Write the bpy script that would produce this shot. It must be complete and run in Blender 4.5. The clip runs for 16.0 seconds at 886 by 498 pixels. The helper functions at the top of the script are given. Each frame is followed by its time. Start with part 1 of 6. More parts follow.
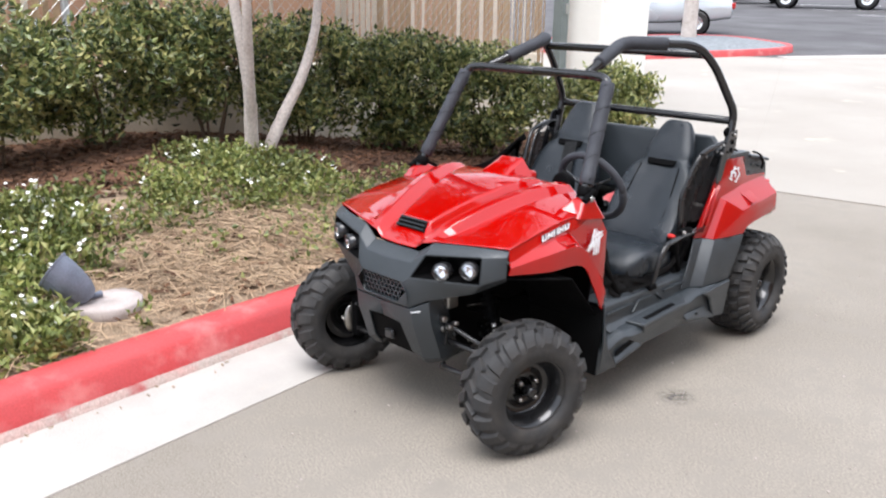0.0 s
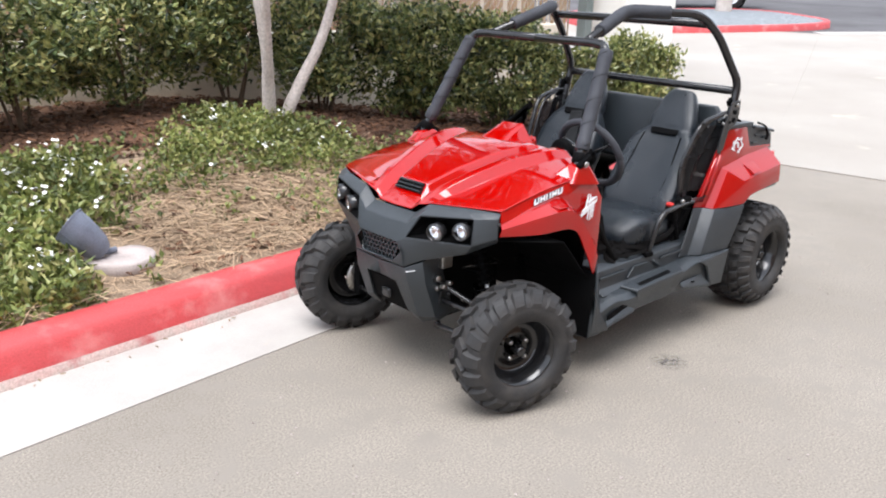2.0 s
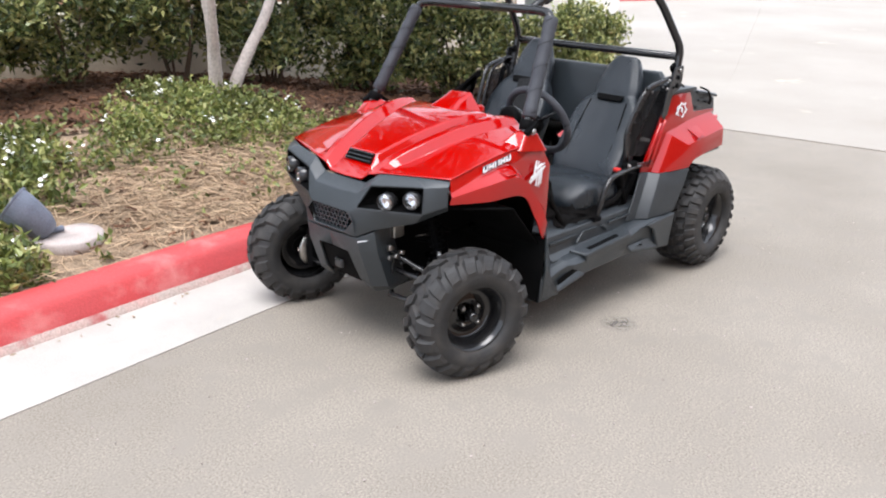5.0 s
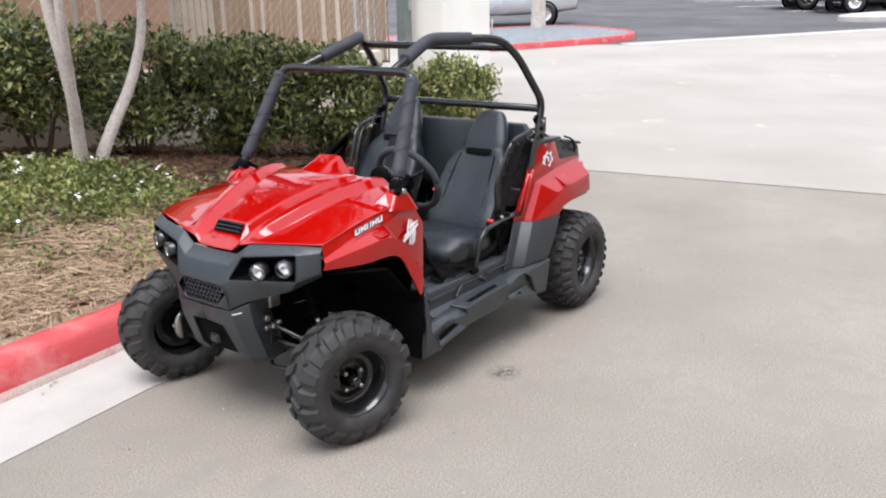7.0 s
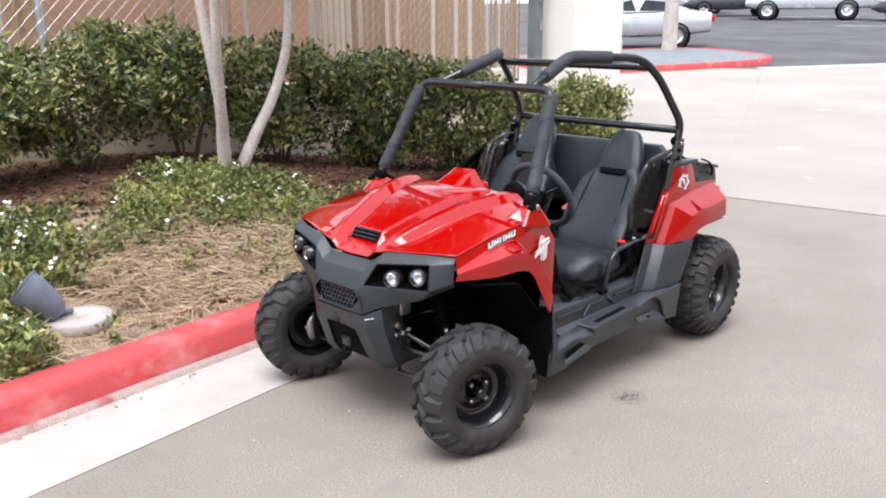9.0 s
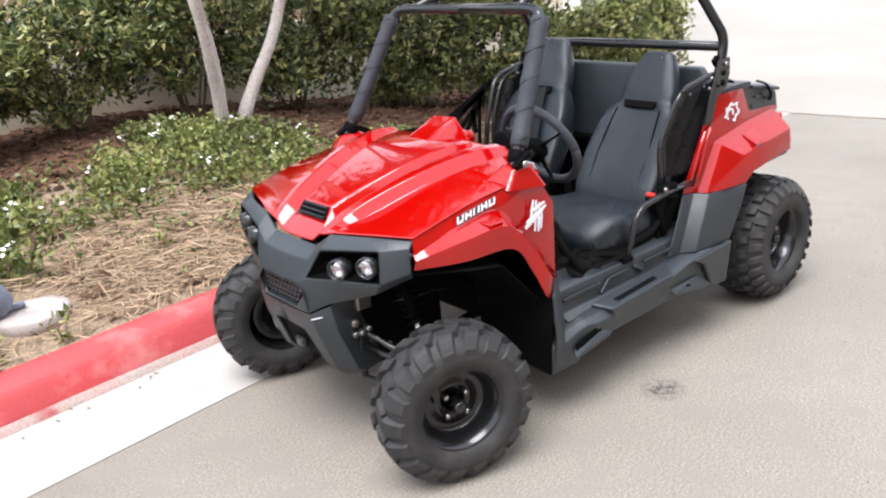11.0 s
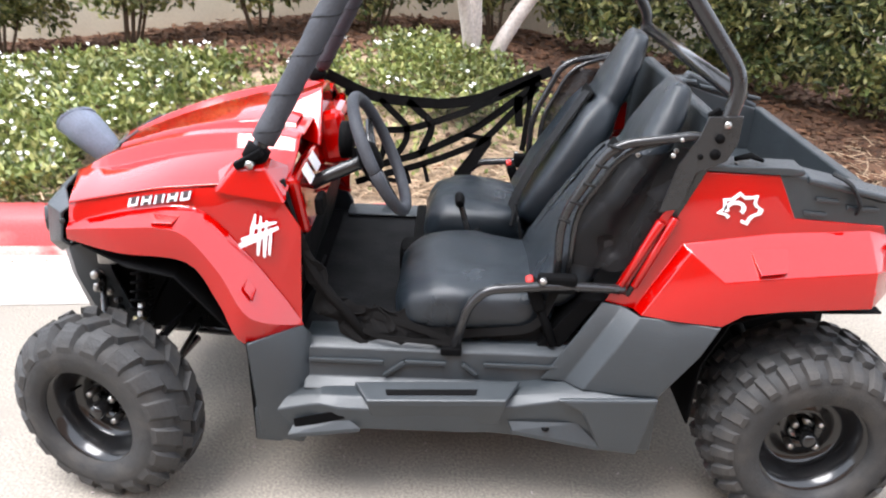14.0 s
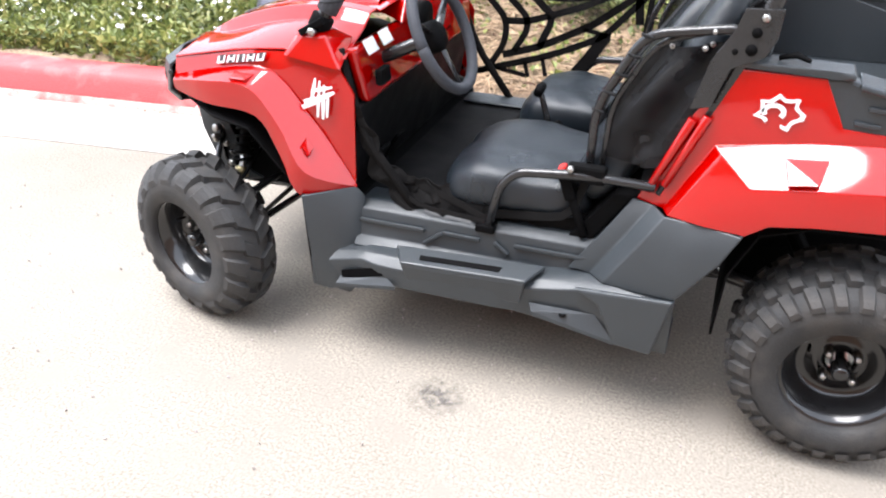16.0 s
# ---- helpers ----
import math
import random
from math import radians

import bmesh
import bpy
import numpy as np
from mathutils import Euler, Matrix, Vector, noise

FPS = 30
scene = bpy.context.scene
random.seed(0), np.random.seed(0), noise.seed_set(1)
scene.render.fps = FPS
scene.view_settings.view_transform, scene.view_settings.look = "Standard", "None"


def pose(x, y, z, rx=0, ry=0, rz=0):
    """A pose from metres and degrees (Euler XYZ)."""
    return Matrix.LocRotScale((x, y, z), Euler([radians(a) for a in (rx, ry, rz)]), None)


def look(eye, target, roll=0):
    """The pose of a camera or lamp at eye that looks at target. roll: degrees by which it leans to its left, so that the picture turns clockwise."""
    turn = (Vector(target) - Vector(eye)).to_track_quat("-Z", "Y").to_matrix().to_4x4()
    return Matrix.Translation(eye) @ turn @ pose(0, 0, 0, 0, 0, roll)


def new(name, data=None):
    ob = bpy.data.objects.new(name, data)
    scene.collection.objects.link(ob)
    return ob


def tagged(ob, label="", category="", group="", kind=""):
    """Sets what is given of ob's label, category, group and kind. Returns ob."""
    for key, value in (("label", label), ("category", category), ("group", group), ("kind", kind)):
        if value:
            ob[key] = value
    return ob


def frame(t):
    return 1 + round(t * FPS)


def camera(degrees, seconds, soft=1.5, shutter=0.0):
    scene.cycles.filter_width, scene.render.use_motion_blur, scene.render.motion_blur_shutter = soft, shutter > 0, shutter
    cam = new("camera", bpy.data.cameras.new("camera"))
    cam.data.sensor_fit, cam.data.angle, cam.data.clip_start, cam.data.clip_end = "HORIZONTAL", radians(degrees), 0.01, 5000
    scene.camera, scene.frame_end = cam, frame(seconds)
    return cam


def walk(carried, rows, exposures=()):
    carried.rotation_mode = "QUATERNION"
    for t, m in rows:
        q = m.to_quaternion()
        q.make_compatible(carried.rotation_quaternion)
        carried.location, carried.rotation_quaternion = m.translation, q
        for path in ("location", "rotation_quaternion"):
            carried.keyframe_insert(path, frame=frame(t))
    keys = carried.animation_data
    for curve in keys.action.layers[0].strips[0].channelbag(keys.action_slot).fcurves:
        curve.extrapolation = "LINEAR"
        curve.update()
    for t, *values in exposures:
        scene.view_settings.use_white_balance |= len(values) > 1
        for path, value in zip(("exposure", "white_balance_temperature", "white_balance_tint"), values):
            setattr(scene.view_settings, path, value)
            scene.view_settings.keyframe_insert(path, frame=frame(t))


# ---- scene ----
cam = camera(55.8, 16.0, soft=2.0, shutter=0.5)
PATH = [
    (0, (2.89, 2.144, 1.51), (1.531, 0.791, 0.943), 0.8),
    (0.5, (2.873, 2.292, 1.496), (1.551, 0.918, 0.892), 0.8),
    (1, (2.86, 2.296, 1.495), (1.564, 0.901, 0.884), 0.6),
    (1.5, (2.856, 2.297, 1.499), (1.567, 0.906, 0.862), 0.8),
    (2, (2.861, 2.296, 1.493), (1.567, 0.907, 0.865), 1.4),
    (2.5, (2.862, 2.3, 1.497), (1.543, 0.916, 0.911), 1.4),
    (3, (2.872, 2.315, 1.51), (1.561, 0.916, 0.942), 0.4),
    (5.5, (2.871, 2.33, 1.487), (1.507, 1.05, 0.778), 1.0),
    (6, (2.859, 2.332, 1.489), (1.475, 1.074, 0.778), 0.4),
    (6.5, (2.825, 2.373, 1.534), (1.327, 1.207, 0.903), -0.8),
    (7, (2.813, 2.376, 1.524), (1.27, 1.241, 0.95), -1.1),
    (7.5, (2.826, 2.367, 1.521), (1.306, 1.176, 1.0), -1.2),
    (8, (2.843, 2.363, 1.518), (1.416, 1.085, 0.942), -1.3),
    (8.5, (2.851, 2.342, 1.517), (1.511, 0.96, 0.974), -2.1),
    (9, (2.869, 2.339, 1.514), (1.492, 0.989, 0.986), -0.3),
    (9.5, (2.828, 2.328, 1.512), (1.518, 0.917, 0.971), -1.6),
    (10, (2.698, 2.255, 1.492), (1.373, 0.888, 0.881), -2.3),
    (12.5, (0.948, 2.058, 1.446), (0.237, 0.345, 0.697), -3.6),
    (12.8, (0.748, 2.075, 1.453), (0.154, 0.317, 0.707), -0.3),
    (13, (0.644, 2.057, 1.44), (0.161, 0.265, 0.694), 0.3),
    (13.4, (0.389, 2.058, 1.425), (0.139, 0.236, 0.639), 2.9),
    (13.5, (0.352, 2.077, 1.41), (0.136, 0.259, 0.604), 3.2),
    (14, (0.021, 2.182, 1.41), (0.028, 0.348, 0.612), 2.1),
    (14.1, (0.008, 2.166, 1.429), (0.033, 0.325, 0.647), 1.4),
    (14.5, (-0.185, 2.054, 1.449), (-0.003, 0.292, 0.521), 5.2),
    (15, (-0.292, 2.047, 1.356), (0.049, 0.346, 0.36), 3.7),
    (15.4, (-0.452, 2.13, 1.401), (0.069, 0.48, 0.398), 3.6),
    (15.5, (-0.502, 2.176, 1.357), (0.069, 0.514, 0.402), 3.4),
    (16, (-0.522, 2.218, 1.375), (0.07, 0.581, 0.39), 0.6),
]
EXPOSURES = [(0.0, 0.87), (6.2, 0.87), (7.0, 0.70), (7.6, 0.66), (8.2, 0.82), (10.0, 0.86), (12.5, 1.36), (13.5, 1.5), (14.0, 1.58), (15.0, 1.78), (16.0, 1.65)]
walk(cam, [(t, look(eye, target, roll)) for t, eye, target, roll in PATH], EXPOSURES)

# ---- world and sun: bright overcast ----
world = bpy.data.worlds.new("overcast_sky")
scene.world = world
world.use_nodes = True
wn = world.node_tree.nodes
sky = wn.new("ShaderNodeTexSky")
sky.sky_type = 'NISHITA'
sky.sun_disc = False
sky.sun_elevation = radians(67)
sky.sun_rotation = radians(59)
sky.air_density, sky.dust_density, sky.ozone_density = 1.0, 2.0, 1.0
milky = wn.new("ShaderNodeMix")
milky.data_type = 'RGBA'
milky.inputs[0].default_value = 0.85
milky.inputs[7].default_value = (8.5, 9.1, 10.4, 1)
wl = world.node_tree.links
wl.new(sky.outputs[0], milky.inputs[6])
wl.new(milky.outputs[2], wn["Background"].inputs[0])
wn["Background"].inputs[1].default_value = 0.124
sun = new("sun", bpy.data.lights.new("sun", 'SUN'))
sun.data.energy, sun.data.angle, sun.data.color = 2.8, radians(40), (1.0, 0.985, 1.0)
sun.matrix_world = look((0, 0, 10), (-2.2, -1.3, 4.0))


# ---- materials ----
def material(name, c1, c2=None, scale=8.0, rough=0.6, metal=0.0, bump=0.0, bscale=120.0, coat=0.0, spread=0.0, fine=0.25, spec=0.5, worn=None, wscale=6.0, wcut=0.62, wsoft=0.06):
    """Two-scale noise colour, grain relief, optional worn patches and per-piece spread."""
    m = bpy.data.materials.new(name)
    m.use_nodes = True
    n, l = m.node_tree.nodes, m.node_tree.links
    b = n["Principled BSDF"]
    tc = n.new("ShaderNodeTexCoord")
    c2 = c2 or tuple(c * 0.75 for c in c1)
    big = n.new("ShaderNodeTexNoise")
    big.inputs["Scale"].default_value, big.inputs["Detail"].default_value = scale, 5.0
    small = n.new("ShaderNodeTexNoise")
    small.inputs["Scale"].default_value, small.inputs["Detail"].default_value = bscale, 3.0
    for t in (big, small):
        l.new(tc.outputs["Object"], t.inputs["Vector"])
    ramp = n.new("ShaderNodeMapRange")
    ramp.inputs[1].default_value, ramp.inputs[2].default_value = 0.3, 0.7
    l.new(big.outputs["Fac"], ramp.inputs[0])
    mix = n.new("ShaderNodeMix")
    mix.data_type = 'RGBA'
    mix.inputs[6].default_value, mix.inputs[7].default_value = (*c1, 1), (*c2, 1)
    l.new(ramp.outputs[0], mix.inputs[0])
    col = mix.outputs[2]
    if fine:
        g = n.new("ShaderNodeMapRange")
        g.inputs[1].default_value, g.inputs[2].default_value = 0.3, 0.7
        g.inputs[3].default_value, g.inputs[4].default_value = 1 - fine, 1 + fine
        l.new(small.outputs["Fac"], g.inputs[0])
        mul = n.new("ShaderNodeMix")
        mul.data_type, mul.blend_type = 'RGBA', 'MULTIPLY'
        mul.inputs[0].default_value = 1.0
        l.new(col, mul.inputs[6])
        l.new(g.outputs[0], mul.inputs[7])
        col = mul.outputs[2]
    if worn:
        w = n.new("ShaderNodeTexNoise")
        w.inputs["Scale"].default_value, w.inputs["Detail"].default_value, w.inputs["Roughness"].default_value = wscale, 6.0, 0.58
        l.new(tc.outputs["Object"], w.inputs["Vector"])
        cut = n.new("ShaderNodeMapRange")
        cut.inputs[1].default_value, cut.inputs[2].default_value = wcut, wcut + wsoft
        l.new(w.outputs["Fac"], cut.inputs[0])
        wm = n.new("ShaderNodeMix")
        wm.data_type = 'RGBA'
        wm.inputs[7].default_value = (*worn, 1)
        l.new(cut.outputs[0], wm.inputs[0])
        l.new(col, wm.inputs[6])
        col = wm.outputs[2]
    if spread:
        geo = n.new("ShaderNodeNewGeometry")
        hs = n.new("ShaderNodeHueSaturation")
        r1 = n.new("ShaderNodeMapRange")
        r1.inputs[3].default_value, r1.inputs[4].default_value = 1 - spread, 1 + spread
        l.new(geo.outputs["Random Per Island"], r1.inputs[0])
        l.new(r1.outputs[0], hs.inputs["Value"])
        l.new(col, hs.inputs["Color"])
        col = hs.outputs["Color"]
    l.new(col, b.inputs["Base Color"])
    b.inputs["Metallic"].default_value = metal
    b.inputs["Specular IOR Level"].default_value = spec
    b.inputs["Coat Weight"].default_value = coat
    b.inputs["Coat Roughness"].default_value = 0.04
    rr = n.new("ShaderNodeMapRange")
    rr.inputs[1].default_value, rr.inputs[2].default_value = 0.3, 0.7
    rr.inputs[3].default_value, rr.inputs[4].default_value = max(0.02, rough * 0.85), min(1, rough * 1.15)
    l.new(big.outputs["Fac"], rr.inputs[0])
    l.new(rr.outputs[0], b.inputs["Roughness"])
    if bump:
        bp = n.new("ShaderNodeBump")
        bp.inputs["Strength"].default_value, bp.inputs["Distance"].default_value = bump, 0.004
        l.new(small.outputs["Fac"], bp.inputs["Height"])
        l.new(bp.outputs[0], b.inputs["Normal"])
    return m


def leaf_material(name, greens, rough=0.31, trans=0.25):
    """Glossy leaves; each leaf takes its own shade between the given greens."""
    m = bpy.data.materials.new(name)
    m.use_nodes = True
    n, l = m.node_tree.nodes, m.node_tree.links
    b = n["Principled BSDF"]
    geo = n.new("ShaderNodeNewGeometry")
    r = n.new("ShaderNodeValToRGB")
    r.color_ramp.interpolation = 'LINEAR'
    while len(r.color_ramp.elements) < len(greens):
        r.color_ramp.elements.new(0.5)
    for i, (e, c) in enumerate(zip(r.color_ramp.elements, greens)):
        e.position, e.color = i / (len(greens) - 1), (*c, 1)
    l.new(geo.outputs["Random Per Island"], r.inputs[0])
    tc = n.new("ShaderNodeTexCoord")
    t = n.new("ShaderNodeTexNoise")
    t.inputs["Scale"].default_value, t.inputs["Detail"].default_value = 2.5, 4.0
    l.new(tc.outputs["Object"], t.inputs["Vector"])
    hs = n.new("ShaderNodeHueSaturation")
    mr = n.new("ShaderNodeMapRange")
    mr.inputs[1].default_value, mr.inputs[2].default_value, mr.inputs[3].default_value, mr.inputs[4].default_value = 0.3, 0.7, 0.7, 1.35
    l.new(t.outputs["Fac"], mr.inputs[0])
    l.new(mr.outputs[0], hs.inputs["Value"])
    l.new(r.outputs[0], hs.inputs["Color"])
    l.new(hs.outputs["Color"], b.inputs["Base Color"])
    b.inputs["Roughness"].default_value = rough
    tr = n.new("ShaderNodeBsdfTranslucent")
    l.new(hs.outputs["Color"], tr.inputs["Color"])
    ms = n.new("ShaderNodeMixShader")
    ms.inputs[0].default_value = trans
    l.new(b.outputs[0], ms.inputs[1])
    l.new(tr.outputs[0], ms.inputs[2])
    l.new(ms.outputs[0], n["Material Output"].inputs[0])
    return m


ASPHALT = material("worn_pale_asphalt", (0.246, 0.218, 0.183), (0.192, 0.169, 0.141), 0.8, 0.85, bump=0.06, bscale=135, fine=0.33, worn=(0.205, 0.182, 0.155), wscale=7.0, wcut=0.48, wsoft=0.22)
LOT = material("dark_lot_asphalt", (0.074, 0.069, 0.071), (0.056, 0.052, 0.054), 0.6, 0.85, bump=0.4, bscale=90)
CONCRETE = material("pale_concrete", (0.318, 0.292, 0.260), (0.268, 0.243, 0.212), 0.45, 0.85, bump=0.35, bscale=180, fine=0.12, worn=(0.42, 0.37, 0.31), wscale=1.6, wcut=0.66)
GUTTER = material("gutter_concrete", (0.40, 0.375, 0.345), (0.34, 0.315, 0.29), 3.0, 0.85, bump=0.4, bscale=220, fine=0.14, worn=(0.40, 0.34, 0.28), wscale=7.0, wcut=0.68)
REDKERB = material("red_kerb_paint", (0.47, 0.050, 0.052), (0.40, 0.055, 0.058), 5.0, 0.6, bump=0.4, bscale=160, fine=0.15, worn=(0.54, 0.20, 0.19), wscale=4.5, wcut=0.52, wsoft=0.25)
SOIL = material("garden_soil", (0.30, 0.22, 0.15), (0.20, 0.14, 0.09), 3.0, 0.95, bump=1.0, bscale=90, fine=0.45)
MULCH = material("bark_mulch", (0.118, 0.056, 0.028), (0.066, 0.029, 0.0145), 6.0, 0.95, bump=1.0, bscale=70, fine=0.5, spread=0.5)
STRAW = material("dry_straw", (0.40, 0.29, 0.185), (0.26, 0.175, 0.11), 12, 0.8, spread=0.5, fine=0.15)
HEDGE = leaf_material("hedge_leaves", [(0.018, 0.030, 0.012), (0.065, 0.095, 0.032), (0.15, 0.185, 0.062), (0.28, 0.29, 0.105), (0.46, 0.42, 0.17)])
COVER = leaf_material("groundcover_leaves", [(0.055, 0.075, 0.02), (0.125, 0.155, 0.042), (0.21, 0.24, 0.065), (0.34, 0.32, 0.12)], 0.45)
# Lighter copy of the hedge leaves, with sunlight put into the greens.
HEDGESUNLIT = leaf_material("sunlit_hedge_leaves", [(0.04, 0.06, 0.02), (0.16, 0.195, 0.06), (0.28, 0.305, 0.105), (0.46, 0.43, 0.18)])
CROWN = leaf_material("tree_leaves", [(0.05, 0.08, 0.03), (0.08, 0.12, 0.05), (0.11, 0.14, 0.06)])
PETAL = material("white_petals", (0.82, 0.82, 0.80), (0.75, 0.74, 0.72), 40, 0.6, fine=0.05)
BARK = material("pale_smooth_bark", (0.54, 0.48, 0.44), (0.40, 0.34, 0.30), 5, 0.75, bump=0.5, bscale=60, fine=0.2, worn=(0.24, 0.19, 0.16), wscale=9, wcut=0.68)
TWIG = material("brown_twig", (0.13, 0.09, 0.06), None, 20, 0.85)
STUCCO = material("cream_stucco", (0.66, 0.60, 0.49), (0.58, 0.52, 0.42), 2, 0.85, bump=0.6, bscale=120, fine=0.1)
WHITESTUCCO = material("white_stucco", (0.80, 0.78, 0.73), (0.74, 0.72, 0.67), 2, 0.8, bump=0.5, bscale=120, fine=0.06)
SLAT = material("tan_fence_slat", (0.34, 0.235, 0.14), (0.27, 0.185, 0.11), 4, 0.7, bump=0.2, bscale=50, fine=0.12, spread=0.3)
SLATWHITE = material("faded_fence_slat", (0.58, 0.51, 0.42), (0.49, 0.42, 0.34), 4, 0.7, spread=0.15, fine=0.1)
BROWNWALL = material("brown_stucco", (0.36, 0.215, 0.14), (0.32, 0.19, 0.12), 1.5, 0.85, bump=0.4, bscale=100, fine=0.08)
GALV = material("galvanised_steel", (0.42, 0.43, 0.42), (0.34, 0.35, 0.34), 10, 0.45, metal=0.8, fine=0.1)
GREENPOST = material("grey_green_paint", (0.17, 0.20, 0.20), (0.13, 0.16, 0.155), 5, 0.5, fine=0.1)
GRAVEL = material("blue_grey_gravel", (0.22, 0.24, 0.25), (0.12, 0.13, 0.14), 12, 0.9, bump=1.0, bscale=40, fine=0.5)
FIXTURE = material("weathered_blue_grey_cast_metal", (0.20, 0.225, 0.29), (0.15, 0.17, 0.22), 14, 0.55, bump=0.3, bscale=150, fine=0.15)
PAD = material("pale_concrete_disc", (0.43, 0.37, 0.35), (0.36, 0.31, 0.29), 14, 0.85, bump=0.5, bscale=150, fine=0.15)
LINE = material("white_stall_paint", (0.75, 0.75, 0.73), None, 8, 0.7)

RED = material("glossy_candy_red_plastic", (0.78, 0.045, 0.03), (0.74, 0.04, 0.027), 2, 0.30, fine=0.03, bscale=400, spec=0.3, coat=1.0)
red_bsdf = RED.node_tree.nodes["Principled BSDF"]
red_bsdf.inputs["Coat Tint"].default_value, red_bsdf.inputs["Coat IOR"].default_value, red_bsdf.inputs["Coat Roughness"].default_value = (0.46, 0.020, 0.012, 1), 1.62, 0.045
GREY = material("textured_charcoal_plastic", (0.0197, 0.0250, 0.0296), (0.0158, 0.0204, 0.0240), 5, 0.42, bump=0.25, bscale=420, fine=0.12, spec=0.62)
BLACK = material("satin_black_tube", (0.012, 0.012, 0.013), (0.018, 0.018, 0.019), 8, 0.16, bump=0.05, bscale=200, fine=0.1)
# Black plastic parts; also paints the shade of slots, holes and recesses.
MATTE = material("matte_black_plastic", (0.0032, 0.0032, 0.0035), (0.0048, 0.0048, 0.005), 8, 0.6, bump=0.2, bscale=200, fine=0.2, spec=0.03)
FOAM = material("charcoal_foam_sleeve", (0.032, 0.035, 0.043), (0.026, 0.028, 0.035), 10, 0.7, bump=0.4, bscale=160, fine=0.15)
VINYL = material("charcoal_vinyl", (0.0105, 0.0145, 0.0190), (0.0075, 0.0110, 0.0150), 6, 0.31, bump=0.35, bscale=500, fine=0.12)
RUBBER = material("dusty_tyre_rubber", (0.0195, 0.0193, 0.0198), (0.0128, 0.0128, 0.0134), 9, 0.70, bump=0.4, bscale=220, fine=0.25, worn=(0.046, 0.0405, 0.036), wscale=11, wcut=0.45, wsoft=0.3)
RIM = material("gloss_black_steel", (0.012, 0.012, 0.013), None, 8, 0.22, metal=0.2, fine=0.05, coat=0.4)
CHROME = material("bright_zinc_steel", (0.42, 0.41, 0.39), (0.32, 0.31, 0.30), 20, 0.3, metal=1.0, fine=0.1)
BRASS = material("yellow_zinc_fitting", (0.30, 0.25, 0.14), None, 20, 0.35, metal=0.9, fine=0.1)
NET = material("black_webbing", (0.006, 0.0058, 0.0058), (0.009, 0.0085, 0.0085), 20, 0.75, bump=0.5, bscale=600, fine=0.2, spec=0.05)
FLOORMAT = material("black_ribbed_floor_mat", (0.0032, 0.0032, 0.0038), (0.0024, 0.0024, 0.0028), 12, 0.65, bump=0.4, bscale=160, fine=0.3, spec=0.15)
STRAP = material("dark_seat_belt", (0.0045, 0.0048, 0.0056), None, 30, 0.6, bump=0.4, bscale=900, spec=0.25)
BUCKLE = material("red_buckle_button", (0.55, 0.02, 0.015), None, 20, 0.4)
DECAL = material("white_decal", (0.78, 0.79, 0.80), (0.7, 0.71, 0.73), 30, 0.35, fine=0.04)
DECALDARK = material("dark_decal_outline", (0.06, 0.05, 0.055), None, 30, 0.35)
SILVER = material("silver_car_paint", (0.58, 0.60, 0.62), (0.54, 0.56, 0.58), 1, 0.25, metal=0.5, coat=0.6, fine=0.03)
DARKPAINT = material("dark_car_paint", (0.03, 0.03, 0.035), None, 1, 0.25, coat=0.6, fine=0.03)
CARGLASS = material("dark_car_glass", (0.02, 0.025, 0.03), None, 3, 0.06, fine=0.02)


def stain_material(name, col, radius):
    """Dark soak that fades out unevenly towards its rim."""
    m = bpy.data.materials.new(name)
    m.use_nodes = True
    n, l = m.node_tree.nodes, m.node_tree.links
    b = n["Principled BSDF"]
    b.inputs["Base Color"].default_value, b.inputs["Roughness"].default_value = (*col, 1), 0.8
    tc = n.new("ShaderNodeTexCoord")
    ln = n.new("ShaderNodeVectorMath")
    ln.operation = 'LENGTH'
    l.new(tc.outputs["Object"], ln.inputs[0])
    t = n.new("ShaderNodeTexNoise")
    t.inputs["Scale"].default_value, t.inputs["Detail"].default_value = 38.0, 6.0
    l.new(tc.outputs["Object"], t.inputs["Vector"])
    fall = n.new("ShaderNodeMapRange")
    fall.inputs[1].default_value, fall.inputs[2].default_value, fall.inputs[3].default_value, fall.inputs[4].default_value = radius * 0.15, radius, 1.0, 0.0
    l.new(ln.outputs["Value"], fall.inputs[0])
    g = n.new("ShaderNodeMapRange")
    g.inputs[1].default_value, g.inputs[2].default_value = 0.38, 0.66
    l.new(t.outputs["Fac"], g.inputs[0])
    mul = n.new("ShaderNodeMath")
    mul.operation = 'MULTIPLY'
    l.new(fall.outputs[0], mul.inputs[0])
    l.new(g.outputs[0], mul.inputs[1])
    l.new(mul.outputs[0], b.inputs["Alpha"])
    return m


STAIN = stain_material("oil_stain", (0.11, 0.10, 0.092), 0.085)
FLECK = stain_material("dark_fleck", (0.06, 0.055, 0.05), 0.03)


